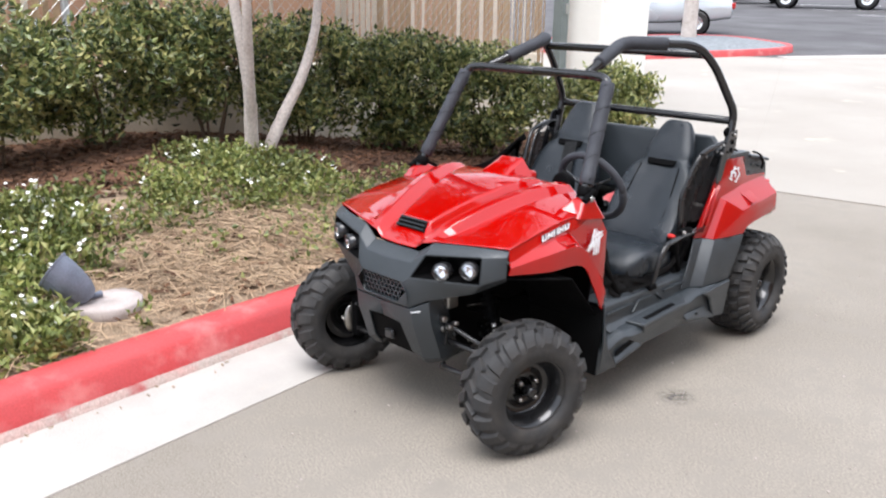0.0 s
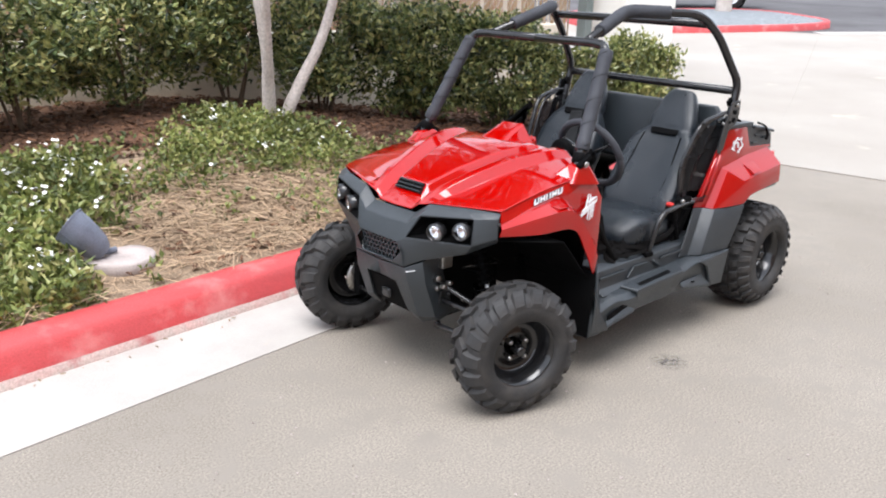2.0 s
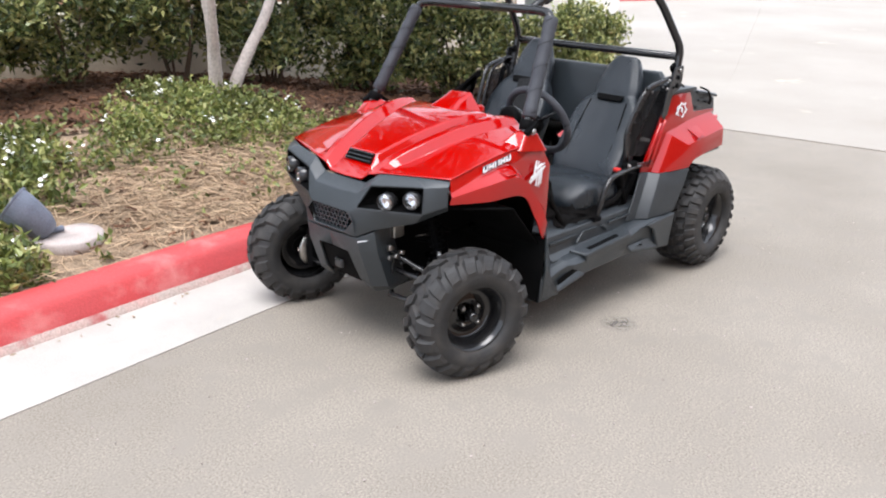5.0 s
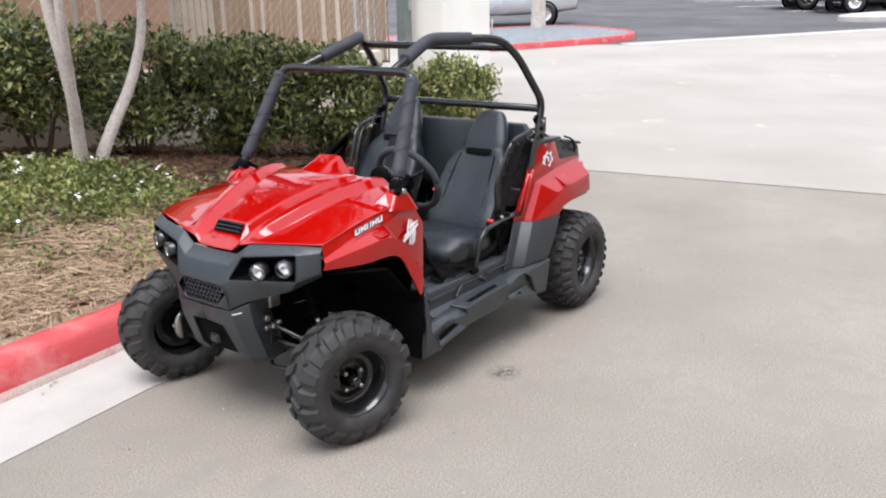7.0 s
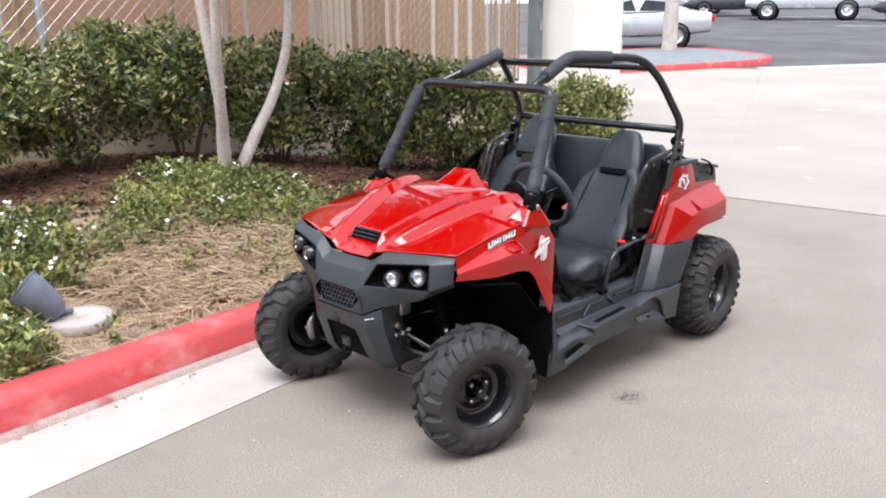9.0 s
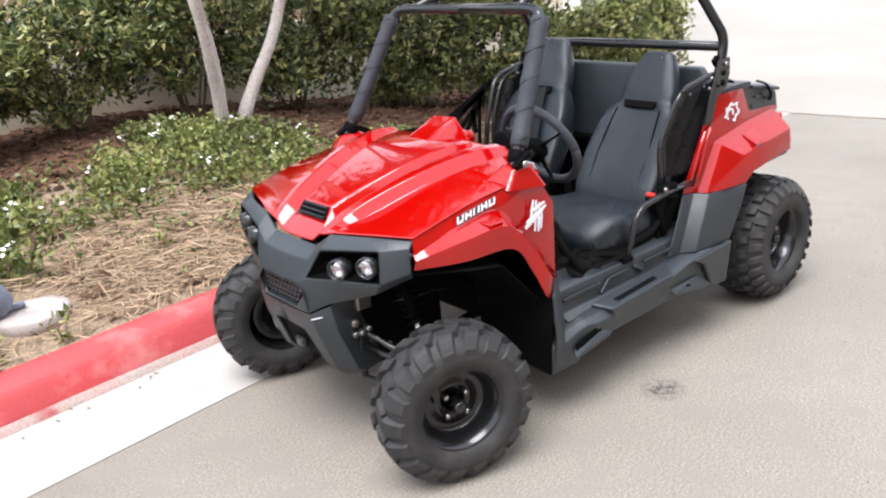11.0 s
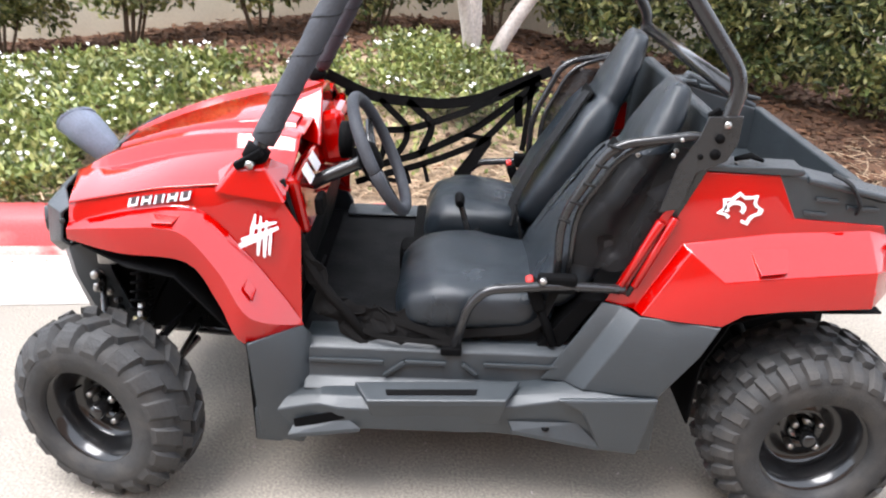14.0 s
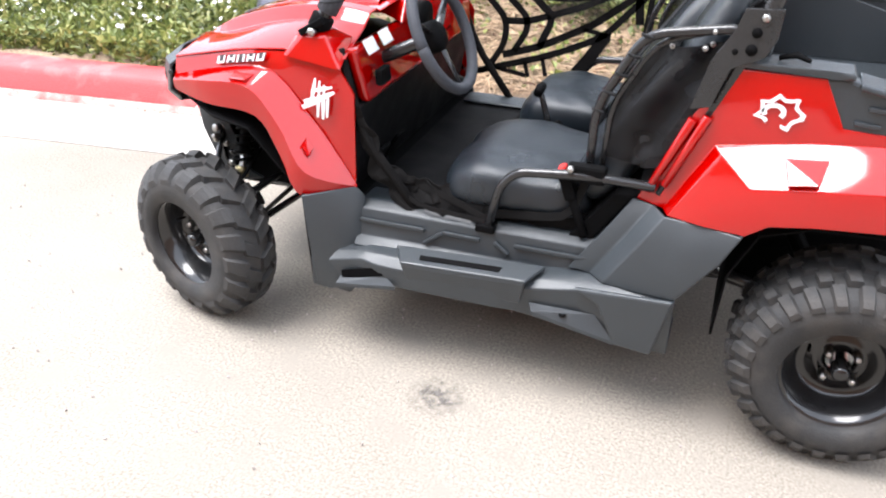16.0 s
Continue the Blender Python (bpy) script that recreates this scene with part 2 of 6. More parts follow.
def netting_material(name, col, clear):
    """Fine black netting that lets part of the light through."""
    m = bpy.data.materials.new(name)
    m.use_nodes = True
    n, l = m.node_tree.nodes, m.node_tree.links
    b = n["Principled BSDF"]
    b.inputs["Base Color"].default_value, b.inputs["Roughness"].default_value, b.inputs["Specular IOR Level"].default_value = (*col, 1), 0.5, 0.22
    tc = n.new("ShaderNodeTexCoord")
    t = n.new("ShaderNodeTexNoise")
    t.inputs["Scale"].default_value, t.inputs["Detail"].default_value = 9.0, 3.0
    l.new(tc.outputs["Object"], t.inputs["Vector"])
    g = n.new("ShaderNodeMapRange")
    g.inputs[1].default_value, g.inputs[2].default_value = 0.35, 0.65
    g.inputs[3].default_value, g.inputs[4].default_value = 1.0 - clear * 1.6, 1.0 - clear * 0.4
    l.new(t.outputs["Fac"], g.inputs[0])
    l.new(g.outputs[0], b.inputs["Alpha"])
    return m


MESHNET = netting_material("black_fine_netting", (0.0056, 0.0056, 0.0065), 0.09)
SPARSENET = netting_material("grey_open_netting", (0.012, 0.012, 0.012), 0.42)
TAIL = material("red_lamp_lens", (0.5, 0.02, 0.02), None, 20, 0.15, coat=0.5)


def glass_material(name, tint):
    m = bpy.data.materials.new(name)
    m.use_nodes = True
    b = m.node_tree.nodes["Principled BSDF"]
    b.inputs["Base Color"].default_value = (*tint, 1)
    b.inputs["Transmission Weight"].default_value = 1.0
    b.inputs["Roughness"].default_value = 0.03
    return m


LENS = glass_material("clear_lens", (0.97, 0.98, 1.0))
REFLECTOR = material("lamp_reflector", (0.85, 0.86, 0.88), None, 30, 0.12, metal=1.0, fine=0.03)


# ---- mesh tools ----
def link(name, verts, faces, mat, parent=None, label="", smooth=False):
    me = bpy.data.meshes.new(name)
    me.from_pydata([tuple(v) for v in verts], [], faces)
    me.materials.append(mat)
    me.update()
    ob = new(name, me)
    if smooth:
        for p in me.polygons:
            p.use_smooth = True
    if parent is not None:
        ob.parent = parent
    if label:
        ob["label"] = label
    return ob


def outward(ob):
    bm = bmesh.new()
    bm.from_mesh(ob.data)
    bmesh.ops.recalc_face_normals(bm, faces=bm.faces)
    bm.to_mesh(ob.data)
    bm.free()
    return ob


def bevelled(ob, width=0.006, seg=2, angle=25):
    m = ob.modifiers.new("edge", 'BEVEL')
    m.width, m.segments, m.limit_method, m.angle_limit = width, seg, 'ANGLE', radians(angle)
    m.harden_normals = False
    return ob


def creased(ob, angle=24):
    """Smooth shading that keeps folds sharper than the angle."""
    for p in ob.data.polygons:
        p.use_smooth = True
    ob.data.set_sharp_from_angle(angle=radians(angle))
    return ob


def empty(name, label="", category="", group="", at=(0, 0, 0)):
    ob = new(name)
    ob.empty_display_size = 0.1
    ob.location = at
    return tagged(ob, label, category, group)


def fillet(pts, rad, n=5):
    """Rounds the corners of a polyline."""
    pts = [Vector(p) for p in pts]
    out = [pts[0]]
    for a, b, c in zip(pts, pts[1:], pts[2:]):
        r = min(rad, (b - a).length * 0.45, (c - b).length * 0.45)
        p, q = b + (a - b).normalized() * r, b + (c - b).normalized() * r
        for i in range(n + 1):
            t = i / n
            out.append(p * (1 - t) ** 2 + b * 2 * t * (1 - t) + q * t * t)
    out.append(pts[-1])
    return out


def tube_data(pts, r, seg=10, flat=1.0, wob=0.0):
    """A tube along points; r is a number or a list of radii."""
    pts = [Vector(p) for p in pts]
    rs = r if isinstance(r, (list, tuple)) else [r] * len(pts)
    verts, faces = [], []
    d0 = (pts[1] - pts[0]).normalized()
    side = d0.cross(Vector((0, 0, 1)))
    if side.length < 0.05:
        side = d0.cross(Vector((0, 1, 0)))
    side.normalize()
    for i, p in enumerate(pts):
        d = (pts[min(i + 1, len(pts) - 1)] - pts[max(i - 1, 0)]).normalized()
        side = (side - d * side.dot(d)).normalized()
        up = side.cross(d)
        for k in range(seg):
            a = 2 * math.pi * k / seg
            rr = rs[i] * (1 + wob * noise.noise(p * 9 + Vector((k * 0.7, 0, 0))))
            verts.append(p + side * math.cos(a) * rr + up * math.sin(a) * rr * flat)
    for i in range(len(pts) - 1):
        for k in range(seg):
            k2 = (k + 1) % seg
            faces.append((i * seg + k, i * seg + k2, (i + 1) * seg + k2, (i + 1) * seg + k))
    faces.append(tuple(range(seg))[::-1])
    faces.append(tuple((len(pts) - 1) * seg + k for k in range(seg)))
    return verts, faces


def tube(name, pts, r, mat, parent=None, label="", seg=10, rad=0.0, flat=1.0, wob=0.0):
    if rad:
        pts = fillet(pts, rad)
    v, f = tube_data(pts, r, seg, flat, wob)
    ob = outward(link(name, v, f, mat, parent, label, True))
    bevelled(ob, 0.001, 1, 60)
    return ob


def box_data(c, s, m=None):
    m = m or Matrix()
    c = Vector(c)
    v = [c + m.to_3x3() @ Vector((x * s[0] / 2, y * s[1] / 2, z * s[2] / 2)) for x in (-1, 1) for y in (-1, 1) for z in (-1, 1)]
    f = [(0, 1, 3, 2), (4, 6, 7, 5), (0, 4, 5, 1), (2, 3, 7, 6), (0, 2, 6, 4), (1, 5, 7, 3)]
    return v, f


def box(name, c, s, mat, parent=None, label="", rot=(0, 0, 0), bev=0.004):
    v, f = box_data(c, s, pose(0, 0, 0, *rot))
    ob = link(name, v, f, mat, parent, label)
    if bev:
        bevelled(ob, bev)
    return ob


def merge(*datas):
    verts, faces = [], []
    for v, f in datas:
        o = len(verts)
        verts += list(v)
        faces += [tuple(i + o for i in q) for q in f]
    return verts, faces


def plate_data(poly, off):
    """A flat polygon given thickness along off."""
    n = len(poly)
    a = [Vector(p) for p in poly]
    v = a + [p + Vector(off) for p in a]
    f = [tuple(range(n))[::-1], tuple(range(n, 2 * n))] + [(i, (i + 1) % n, n + (i + 1) % n, n + i) for i in range(n)]
    return v, f


def plate(name, poly, off, mat, parent=None, label="", bev=0.004):
    ob = outward(link(name, *plate_data(poly, off), mat, parent, label))
    if bev:
        bevelled(ob, bev)
    return ob


def sheet(name, rows, mat, parent=None, label="", thick=0.006, bev=0.005, flip=False, smooth=False, closed=False):
    """A panel through rows of points, with thickness."""
    n = len(rows[0])
    v = [p for r in rows for p in r]
    f = []
    for i in range(len(rows) - 1):
        for k in range(n if closed else n - 1):
            q = (i * n + k, i * n + (k + 1) % n, (i + 1) * n + (k + 1) % n, (i + 1) * n + k)
            f.append(q[::-1] if flip else q)
    ob = link(name, v, f, mat, parent, label, smooth)
    if bev and not smooth:
        creased(ob, 26)
    if thick:
        m = ob.modifiers.new("thickness", 'SOLIDIFY')
        m.thickness, m.offset = thick, -1
    if bev:
        bevelled(ob, bev)
    return ob


def lathe_data(prof, seg=40, axis='Y', centre=(0, 0, 0)):
    """prof: (radius, height) along the axis."""
    v, f = [], []
    n = len(prof)
    for k in range(seg):
        a = 2 * math.pi * k / seg
        for r, h in prof:
            x, z = r * math.cos(a), r * math.sin(a)
            p = (x, h, z) if axis == 'Y' else (x, z, h) if axis == 'Z' else (h, x, z)
            v.append(Vector(p) + Vector(centre))
    for k in range(seg):
        k2 = (k + 1) % seg
        for i in range(n - 1):
            f.append((k * n + i, k * n + i + 1, k2 * n + i + 1, k2 * n + i))
    return v, f


def lathe(name, prof, mat, parent=None, label="", seg=40, axis='Y', centre=(0, 0, 0), smooth=True, bev=0.0):
    ob = outward(link(name, *lathe_data(prof, seg, axis, centre), mat, parent, label, smooth))
    if bev:
        bevelled(ob, bev)
    return ob


# ---- lie of the land ----
def land(x, y):
    """Ground height: level by the kerb, rising towards the car park."""
    u = (x - 2.9) * -0.84 + (y - 2.4) * -0.54
    h = 0.048 * max(0.0, min(u, 70.0) - 12.0)
    return h if u > 14 else 0.048 * max(0.0, u - 10.0) ** 2 / 8.0 if u > 10 else 0.0


def kerb_y(x):
    return -0.82 - 0.105 * (2.05 - x)


def seam_y(x):
    return -0.35 - 0.115 * (2.1 - x)


def bed_z(x, y):
    s = max(0.0, min(1.0, (-y - 0.95) / 1.7))
    s = s * s * (3 - 2 * s)
    return 0.135 + 0.375 * s * math.exp(-((x - 0.5) / 2.3) ** 2)


def patch(name, mat, poly_xy, nu, nv, lift, label, category, z=land, kind="structure"):
    """A four-cornered surface that follows the land."""
    a, b, c, d = [Vector(p) for p in poly_xy]
    rows = []
    for i in range(nu + 1):
        p, q = a.lerp(d, i / nu), b.lerp(c, i / nu)
        rows.append([(*(p.lerp(q, k / nv)), 0) for k in range(nv + 1)])
    rows = [[(x, y, z(x, y) + lift) for x, y, _ in r] for r in rows]
    n = nv + 1
    vs = [p for r in rows for p in r]
    f = [(i * n + k, i * n + k + 1, (i + 1) * n + k + 1, (i + 1) * n + k) for i in range(nu) for k in range(nv)]
    rim = [k for k in range(n)] + [i * n + nv for i in range(1, nu + 1)] + [nu * n + k for k in range(nv - 1, -1, -1)] + [i * n for i in range(nu - 1, 0, -1)]
    o = len(vs)
    vs += [(vs[k][0], vs[k][1], vs[k][2] - 0.05) for k in rim]
    f += [(rim[k], rim[(k + 1) % len(rim)], o + (k + 1) % len(rim), o + k) for k in range(len(rim))]
    ob = outward(link(name, vs, f, mat))
    if ob.data.polygons[0].normal.z < 0:
        ob.data.flip_normals()
    return tagged(ob, label, category, kind=kind)


def steps(lo, hi, fine_lo, fine_hi, n):
    g = [fine_lo + (fine_hi - fine_lo) * i / n for i in range(n + 1)]
    k, a = 1.0, []
    while fine_hi + k < hi:
        a.append(fine_hi + k)
        k *= 1.5
    b, k = [], 1.0
    while fine_lo - k > lo:
        b.append(fine_lo - k)
        k *= 1.5
    return [lo] + b[::-1] + g + a + [hi]


gx, gy = steps(-600, 600, -50, 10, 60), steps(-600, 600, -30, 20, 50)
gv = [(x, y, land(x, y)) for x in gx for y in gy]
ng = len(gy)
gf = [(i * ng + k, (i + 1) * ng + k, (i + 1) * ng + k + 1, i * ng + k + 1) for i in range(len(gx) - 1) for k in range(ng - 1)]
tagged(link("ground", gv, gf, ASPHALT, smooth=True), "worn pale grey-brown asphalt drive, open and level", "asphalt", kind="structure")
patch("gutter", GUTTER, [(9, kerb_y(9) - 0.02), (9, seam_y(9)), (-4.05, seam_y(-4.05)), (-4.05, kerb_y(-4.05) - 0.02)], 24, 3, 0.005, "pale concrete gutter strip along the red kerb", "gutter")
patch("concrete_apron", CONCRETE, [(-3.98, seam_y(-4.0)), (-5.3, 9.0), (-36.3, 9.0), (-15.9, -5.97)], 60, 30, 0.010, "bright pale concrete apron across the drive", "concrete")
patch("concrete_return", CONCRETE, [(-3.99, kerb_y(-4) - 6), (-3.99, seam_y(-4.0) - 0.004), (-15.9, -5.974), (-13.5, -11.5)], 24, 10, 0.010, "pale concrete beside the planting bed's end", "concrete")
patch("parking_lot", LOT, [(-11.5, -12.5), (-19.0, 12.0), (-75, 45.0), (-60, -60)], 44, 44, 0.002, "dark asphalt car park rising gently", "asphalt")


# kerb: a real step with a rounded nose, turning round the bed's end
def kerb_path():
    pts = [(9 - i * 0.4, kerb_y(9 - i * 0.4)) for i in range(32)]
    x0, y0 = pts[-1]
    for i in range(1, 9):
        a = radians(90 * i / 8)
        pts.append((x0 - 0.75 * math.sin(a), y0 - 0.75 * (1 - math.cos(a)) - 0.02 * i / 8))
    x1, y1 = pts[-1]
    pts += [(x1, y1 - 0.6 * i) for i in range(1, 8)]
    return [Vector(p) for p in pts]


def kerb_from(pts, prof, name, mat, label):
    rows = []
    for i, p in enumerate(pts):
        d = (pts[min(i + 1, len(pts) - 1)] - pts[max(i - 1, 0)]).normalized()
        nrm = Vector((d.y, -d.x))
        if nrm.dot(Vector((0, -1))) < 0 and abs(d.x) > 0.5:
            nrm = -nrm
        if abs(d.x) <= 0.5:
            nrm = Vector((1, 0)) if d.y < 0 else Vector((-1, 0))
            nrm = Vector((-d.y, d.x)) if Vector((-d.y, d.x)).dot(nrm) > 0 else Vector((d.y, -d.x))
        rows.append([(p.x + nrm.x * o + 0.0, p.y + nrm.y * o, z + 0.004 * noise.noise(Vector((p.x * 2, p.y * 2, o * 9)))) for o, z in prof])
    ob = sheet(name, rows, mat, None, thick=0, bev=0.0, smooth=True)
    outward(ob)
    return tagged(ob, label, "kerb", kind="structure")


kerb_prof = [(-0.03, -0.02), (-0.018, 0.035), (0.014, 0.108), (0.026, 0.132), (0.046, 0.147), (0.11, 0.153), (0.175, 0.150), (0.19, 0.140), (0.192, 0.0)]
kerb_from(kerb_path(), kerb_prof, "kerb", REDKERB, "red-painted concrete kerb, scuffed and faded on top")
KERBFOOT = material("scuffed_kerb_foot", (0.52, 0.33, 0.30), (0.45, 0.40, 0.36), 9.0, 0.85, bump=0.5, bscale=120, fine=0.2, worn=(0.40, 0.09, 0.09), wscale=6.0, wcut=0.52, wsoft=0.15)
kerb_from(kerb_path(), [(-0.034, -0.02), (-0.034, 0.008), (-0.020, 0.040)], "kerb_foot", KERBFOOT, "scuffed bare concrete along the kerb's foot")

# planting bed: soil mound between kerb and wall
rows = []
for i in range(117):
    x = 9 - i * 0.115
    ya = kerb_y(x) - 0.14
    rows.append([(x, ya + (-4.4 - ya) * k / 34, bed_z(x, ya + (-4.4 - ya) * k / 34) + (0.018 * noise.noise(Vector((x * 5, k * 0.5, 0))) if k else 0)) for k in range(35)])
bed = sheet("planting_bed", rows, SOIL, thick=0, bev=0, smooth=True)
outward(bed)
if bed.data.polygons[0].normal.z < 0:
    bed.data.flip_normals()
tagged(bed, "mounded brown soil of the planting bed", "soil", kind="structure")


# ---- plants ----
def leaves(name, places, length, width, mat, parent=None, label="", kind="", tilt=0.9, seed=1, up=0.35):
    """Many small folded leaves at the given places, one mesh."""
    rng = np.random.default_rng(seed)
    p = np.asarray(places, dtype=float)
    n = len(p)
    d = rng.normal(size=(n, 3))
    d[:, 2] = d[:, 2] * tilt + up
    d /= np.linalg.norm(d, axis=1)[:, None]
    s = np.cross(d, rng.normal(size=(n, 3)))
    s /= np.linalg.norm(s, axis=1)[:, None]
    u = np.cross(s, d)
    ln = (length * rng.uniform(0.6, 1.3, n))[:, None]
    wd = (width * rng.uniform(0.7, 1.2, n))[:, None]
    v = np.stack([p, p + d * ln * 0.45 + s * wd * 0.5 + u * wd * 0.18, p + d * ln - u * ln * 0.12, p + d * ln * 0.45 - s * wd * 0.5 + u * wd * 0.18], 1).reshape(-1, 3)
    f = [q for i in range(n) for q in ((4 * i, 4 * i + 1, 4 * i + 2), (4 * i, 4 * i + 2, 4 * i + 3))]
    ob = link(name, v.tolist(), f, mat, parent, label)
    if kind:
        ob["kind"] = kind
    return ob


def shrub(x, y, z, w, d, h, n, seed, label, lift=0.12, mat=HEDGE):
    """A hedge shrub: bare stems at the foot, lumpy crown of single leaves with gaps."""
    rng = np.random.default_rng(seed)
    root = empty("hedge_shrub", label, "shrub", "hedge shrubs", (x, y, z))
    for k in range(6):
        a = rng.uniform(0, 6.28)
        t = (math.cos(a) * w * rng.uniform(0.15, 0.4), math.sin(a) * d * 0.35, h * rng.uniform(0.55, 0.85))
        b = (t[0] * 0.15, t[1] * 0.15, 0)
        m = (t[0] * 0.5 + rng.uniform(-0.04, 0.04), t[1] * 0.5, t[2] * 0.45)
        tube("stem", [(b[0], b[1], -0.05), m, t], [0.012, 0.009, 0.004], TWIG, root, seg=5)
    clumps = []
    for k in range(46):
        q = rng.normal(size=3)
        q /= np.linalg.norm(q)
        r = rng.uniform(0.55, 1.0)
        clumps.append((q[0] * w * 0.5 * r, q[1] * d * 0.5 * r, lift + (h - lift) * (0.5 + 0.5 * q[2] * r * 0.93)))
    c = np.array(clumps)[rng.integers(0, 46, n)]
    q = rng.normal(size=(n, 3))
    q /= np.linalg.norm(q, axis=1)[:, None]
    pts = c + q * (rng.uniform(0.3, 1.0, n) ** 0.5)[:, None] * np.array([0.15, 0.14, 0.14]) * rng.uniform(0.7, 1.25, n)[:, None]
    pts = pts[(pts[:, 2] > lift * 0.6) & (pts[:, 2] < h * 0.985 + 0.03 * np.sin(pts[:, 0] * 9 + seed))]
    leaves("foliage", pts, 0.062, 0.028, mat, root, seed=seed, kind="stuff")
    return root


HEDGE_ROW = [(4.6, -3.15, 1.24), (3.75, -3.2, 1.18), (2.95, -3.2, 1.12), (2.1, -3.2, 1.06), (1.25, -3.25, 1.04), (0.55, -3.35, 1.04), (-0.25, -3.4, 1.05), (-1.0, -3.3, 1.05), (-1.75, -3.05, 1.05), (-2.4, -2.65, 1.03), (-3.3, -2.06, 0.95)]
for i, (x, y, h) in enumerate(HEDGE_ROW):
    z = bed_z(x, y)
    # Shrubs at both row ends take the leaf copy coloured as sunlit.
    shrub(x, y, z, 1.05 if i < 10 else 1.3, 0.85, h * (1.0 if i < 9 else 0.98), 6200 if i < 8 else 8500, 40 + i, "dense dark green hedge shrub with glossy leaves in the planting bed", 0.03 if i > 7 else 0.13 if i % 3 else 0.22, HEDGESUNLIT if i > 9 or i < 4 else HEDGE)


def tree():
    root = empty("garden_tree", "slender pale-barked tree with several stems among groundcover", "tree", at=(-0.125, -2.645, bed_z(-0.125, -2.645) - 0.03))
    stems = [[(0.05, 0.02, -0.1), (0.03, 0.03, 0.25), (0.05, 0.06, 0.55), (0.12, 0.08, 0.9), (0.16, 0.05, 1.3), (0.2, 0.0, 2.1), (0.35, -0.1, 3.2)],
             [(-0.05, 0.03, -0.1), (-0.08, 0.04, 0.08), (-0.2, 0.05, 0.3), (-0.38, 0.04, 0.55), (-0.52, 0.02, 0.85), (-0.57, 0.0, 1.15), (-0.62, -0.1, 2.0), (-0.8, -0.3, 3.0)],
             [(0.04, 0.05, -0.1), (0.06, 0.09, 0.2), (0.13, 0.2, 0.5), (0.21, 0.33, 0.9), (0.26, 0.42, 1.3), (0.3, 0.4, 2.1), (0.3, 0.2, 3.0)]]
    for k, s in enumerate(stems):
        s = fillet(s, 0.3, 4)
        r0 = (0.045, 0.047, 0.040)[k]
        tube("stem", s, [r0 * (1 - 0.62 * i / len(s)) * (1.18 if i == 0 else 1) for i in range(len(s))], BARK, root, seg=12, wob=0.12)
    rng = np.random.default_rng(5)
    pts = []
    for k in range(70):
        src = Vector(stems[k % 3][-2]).lerp(Vector(stems[k % 3][-1]), rng.uniform(0.1, 1.0))
        a, e, r = rng.uniform(0, 6.28), rng.uniform(-0.15, 0.9), rng.uniform(0.5, 1.9)
        tip = src + Vector((-0.35, 0.1, 0.25)) + Vector((math.cos(a) * 1.1, math.sin(a) * 0.85, e)) * r
        # Crown is unseen; limb tips are limited to shape the hood's reflections.
        tip.z, tip.x = max(tip.z, 1.95), min(tip.x, 0.1)
        tube("limb", [src - Vector((0, 0, 0.1)), src.lerp(tip, 0.5) + Vector((0, 0, 0.12)), tip], [0.018, 0.012, 0.004], BARK, root, seg=5)
        pts.append(np.array(tip) + rng.normal(size=(260, 3)) * np.array([0.28, 0.28, 0.16]))
    leaves("crown", np.concatenate(pts), 0.11, 0.04, CROWN, root, seed=9, kind="stuff")


tree()

# groundcover with white flowers, dry straw, bark mulch
rng = np.random.default_rng(21)


def scatter(n, inside, spread_z=0.0, seed=3, lo=(-4.2, -4.2), hi=(7.0, -1.0)):
    r = np.random.default_rng(seed)
    out = []
    while len(out) < n:
        x, y = r.uniform(lo[0], hi[0]), r.uniform(lo[1], hi[1])
        if y < kerb_y(x) - 0.20 and (x - 1.46) ** 2 + (y + 1.40) ** 2 > 0.034 and r.random() < inside(x, y):
            out.append((x, y, bed_z(x, y) + spread_z * r.random() ** 1.5))
    return out


def near(x, y, cx, cy, rx, ry):
    return math.exp(-(((x - cx) / rx) ** 2 + ((y - cy) / ry) ** 2) * 1.2)


def cover_edge(x):
    """Back limit of the groundcover: a tongue reaches to the hedge round the tree."""
    return float(np.interp(x, (-1.4, -0.84, -0.56, -0.3, -0.1, 0.4, 0.62, 0.85, 1.2, 1.6, 3.0), (-2.0, -2.08, -2.18, -2.42, -2.95, -2.95, -2.62, -2.4, -2.36, -2.6, -2.7))) + 0.12 * noise.noise(Vector((x * 2.3, 11, 0)))


def green(x, y):
    k = 0.3 + 1.3 * noise.noise(Vector((x * 2.6, y * 2.6, 4))) + 0.5 * noise.noise(Vector((x * 7, y * 7, 1)))
    edge = cover_edge(x)
    if (x - 1.46) ** 2 + (y + 1.40) ** 2 < 0.055 or (y > -1.46 and 0.85 < x < 1.66 and noise.noise(Vector((x * 6, y * 6, 2))) < 0.35):
        return 0.0
    left = 1.0 if x > 1.27 + 0.18 * noise.noise(Vector((y * 2, 3, 0))) and y > edge else 0.0
    back = 1.0 if edge < y < -1.83 + 0.12 * noise.noise(Vector((x * 3, 7, 0))) and -1.3 < x else 0.0
    bare = near(x, y, 1.26, -1.28, 0.22, 0.16) + near(x, y, 1.36, -1.42, 0.2, 0.12)
    return max(0.0, max(left * (0.85 + 0.4 * k), back * (0.4 + k), 0.05 + 0.22 * k if edge < y < -1.25 and x > -0.9 else 0.0) - 1.2 * bare)


def straw_zone(x, y):
    return min(1.0, near(x, y, 0.70, -1.52, 0.55, 0.32) * 1.4 + 0.7 * near(x, y, -0.6, -1.5, 0.9, 0.3) + 0.10)


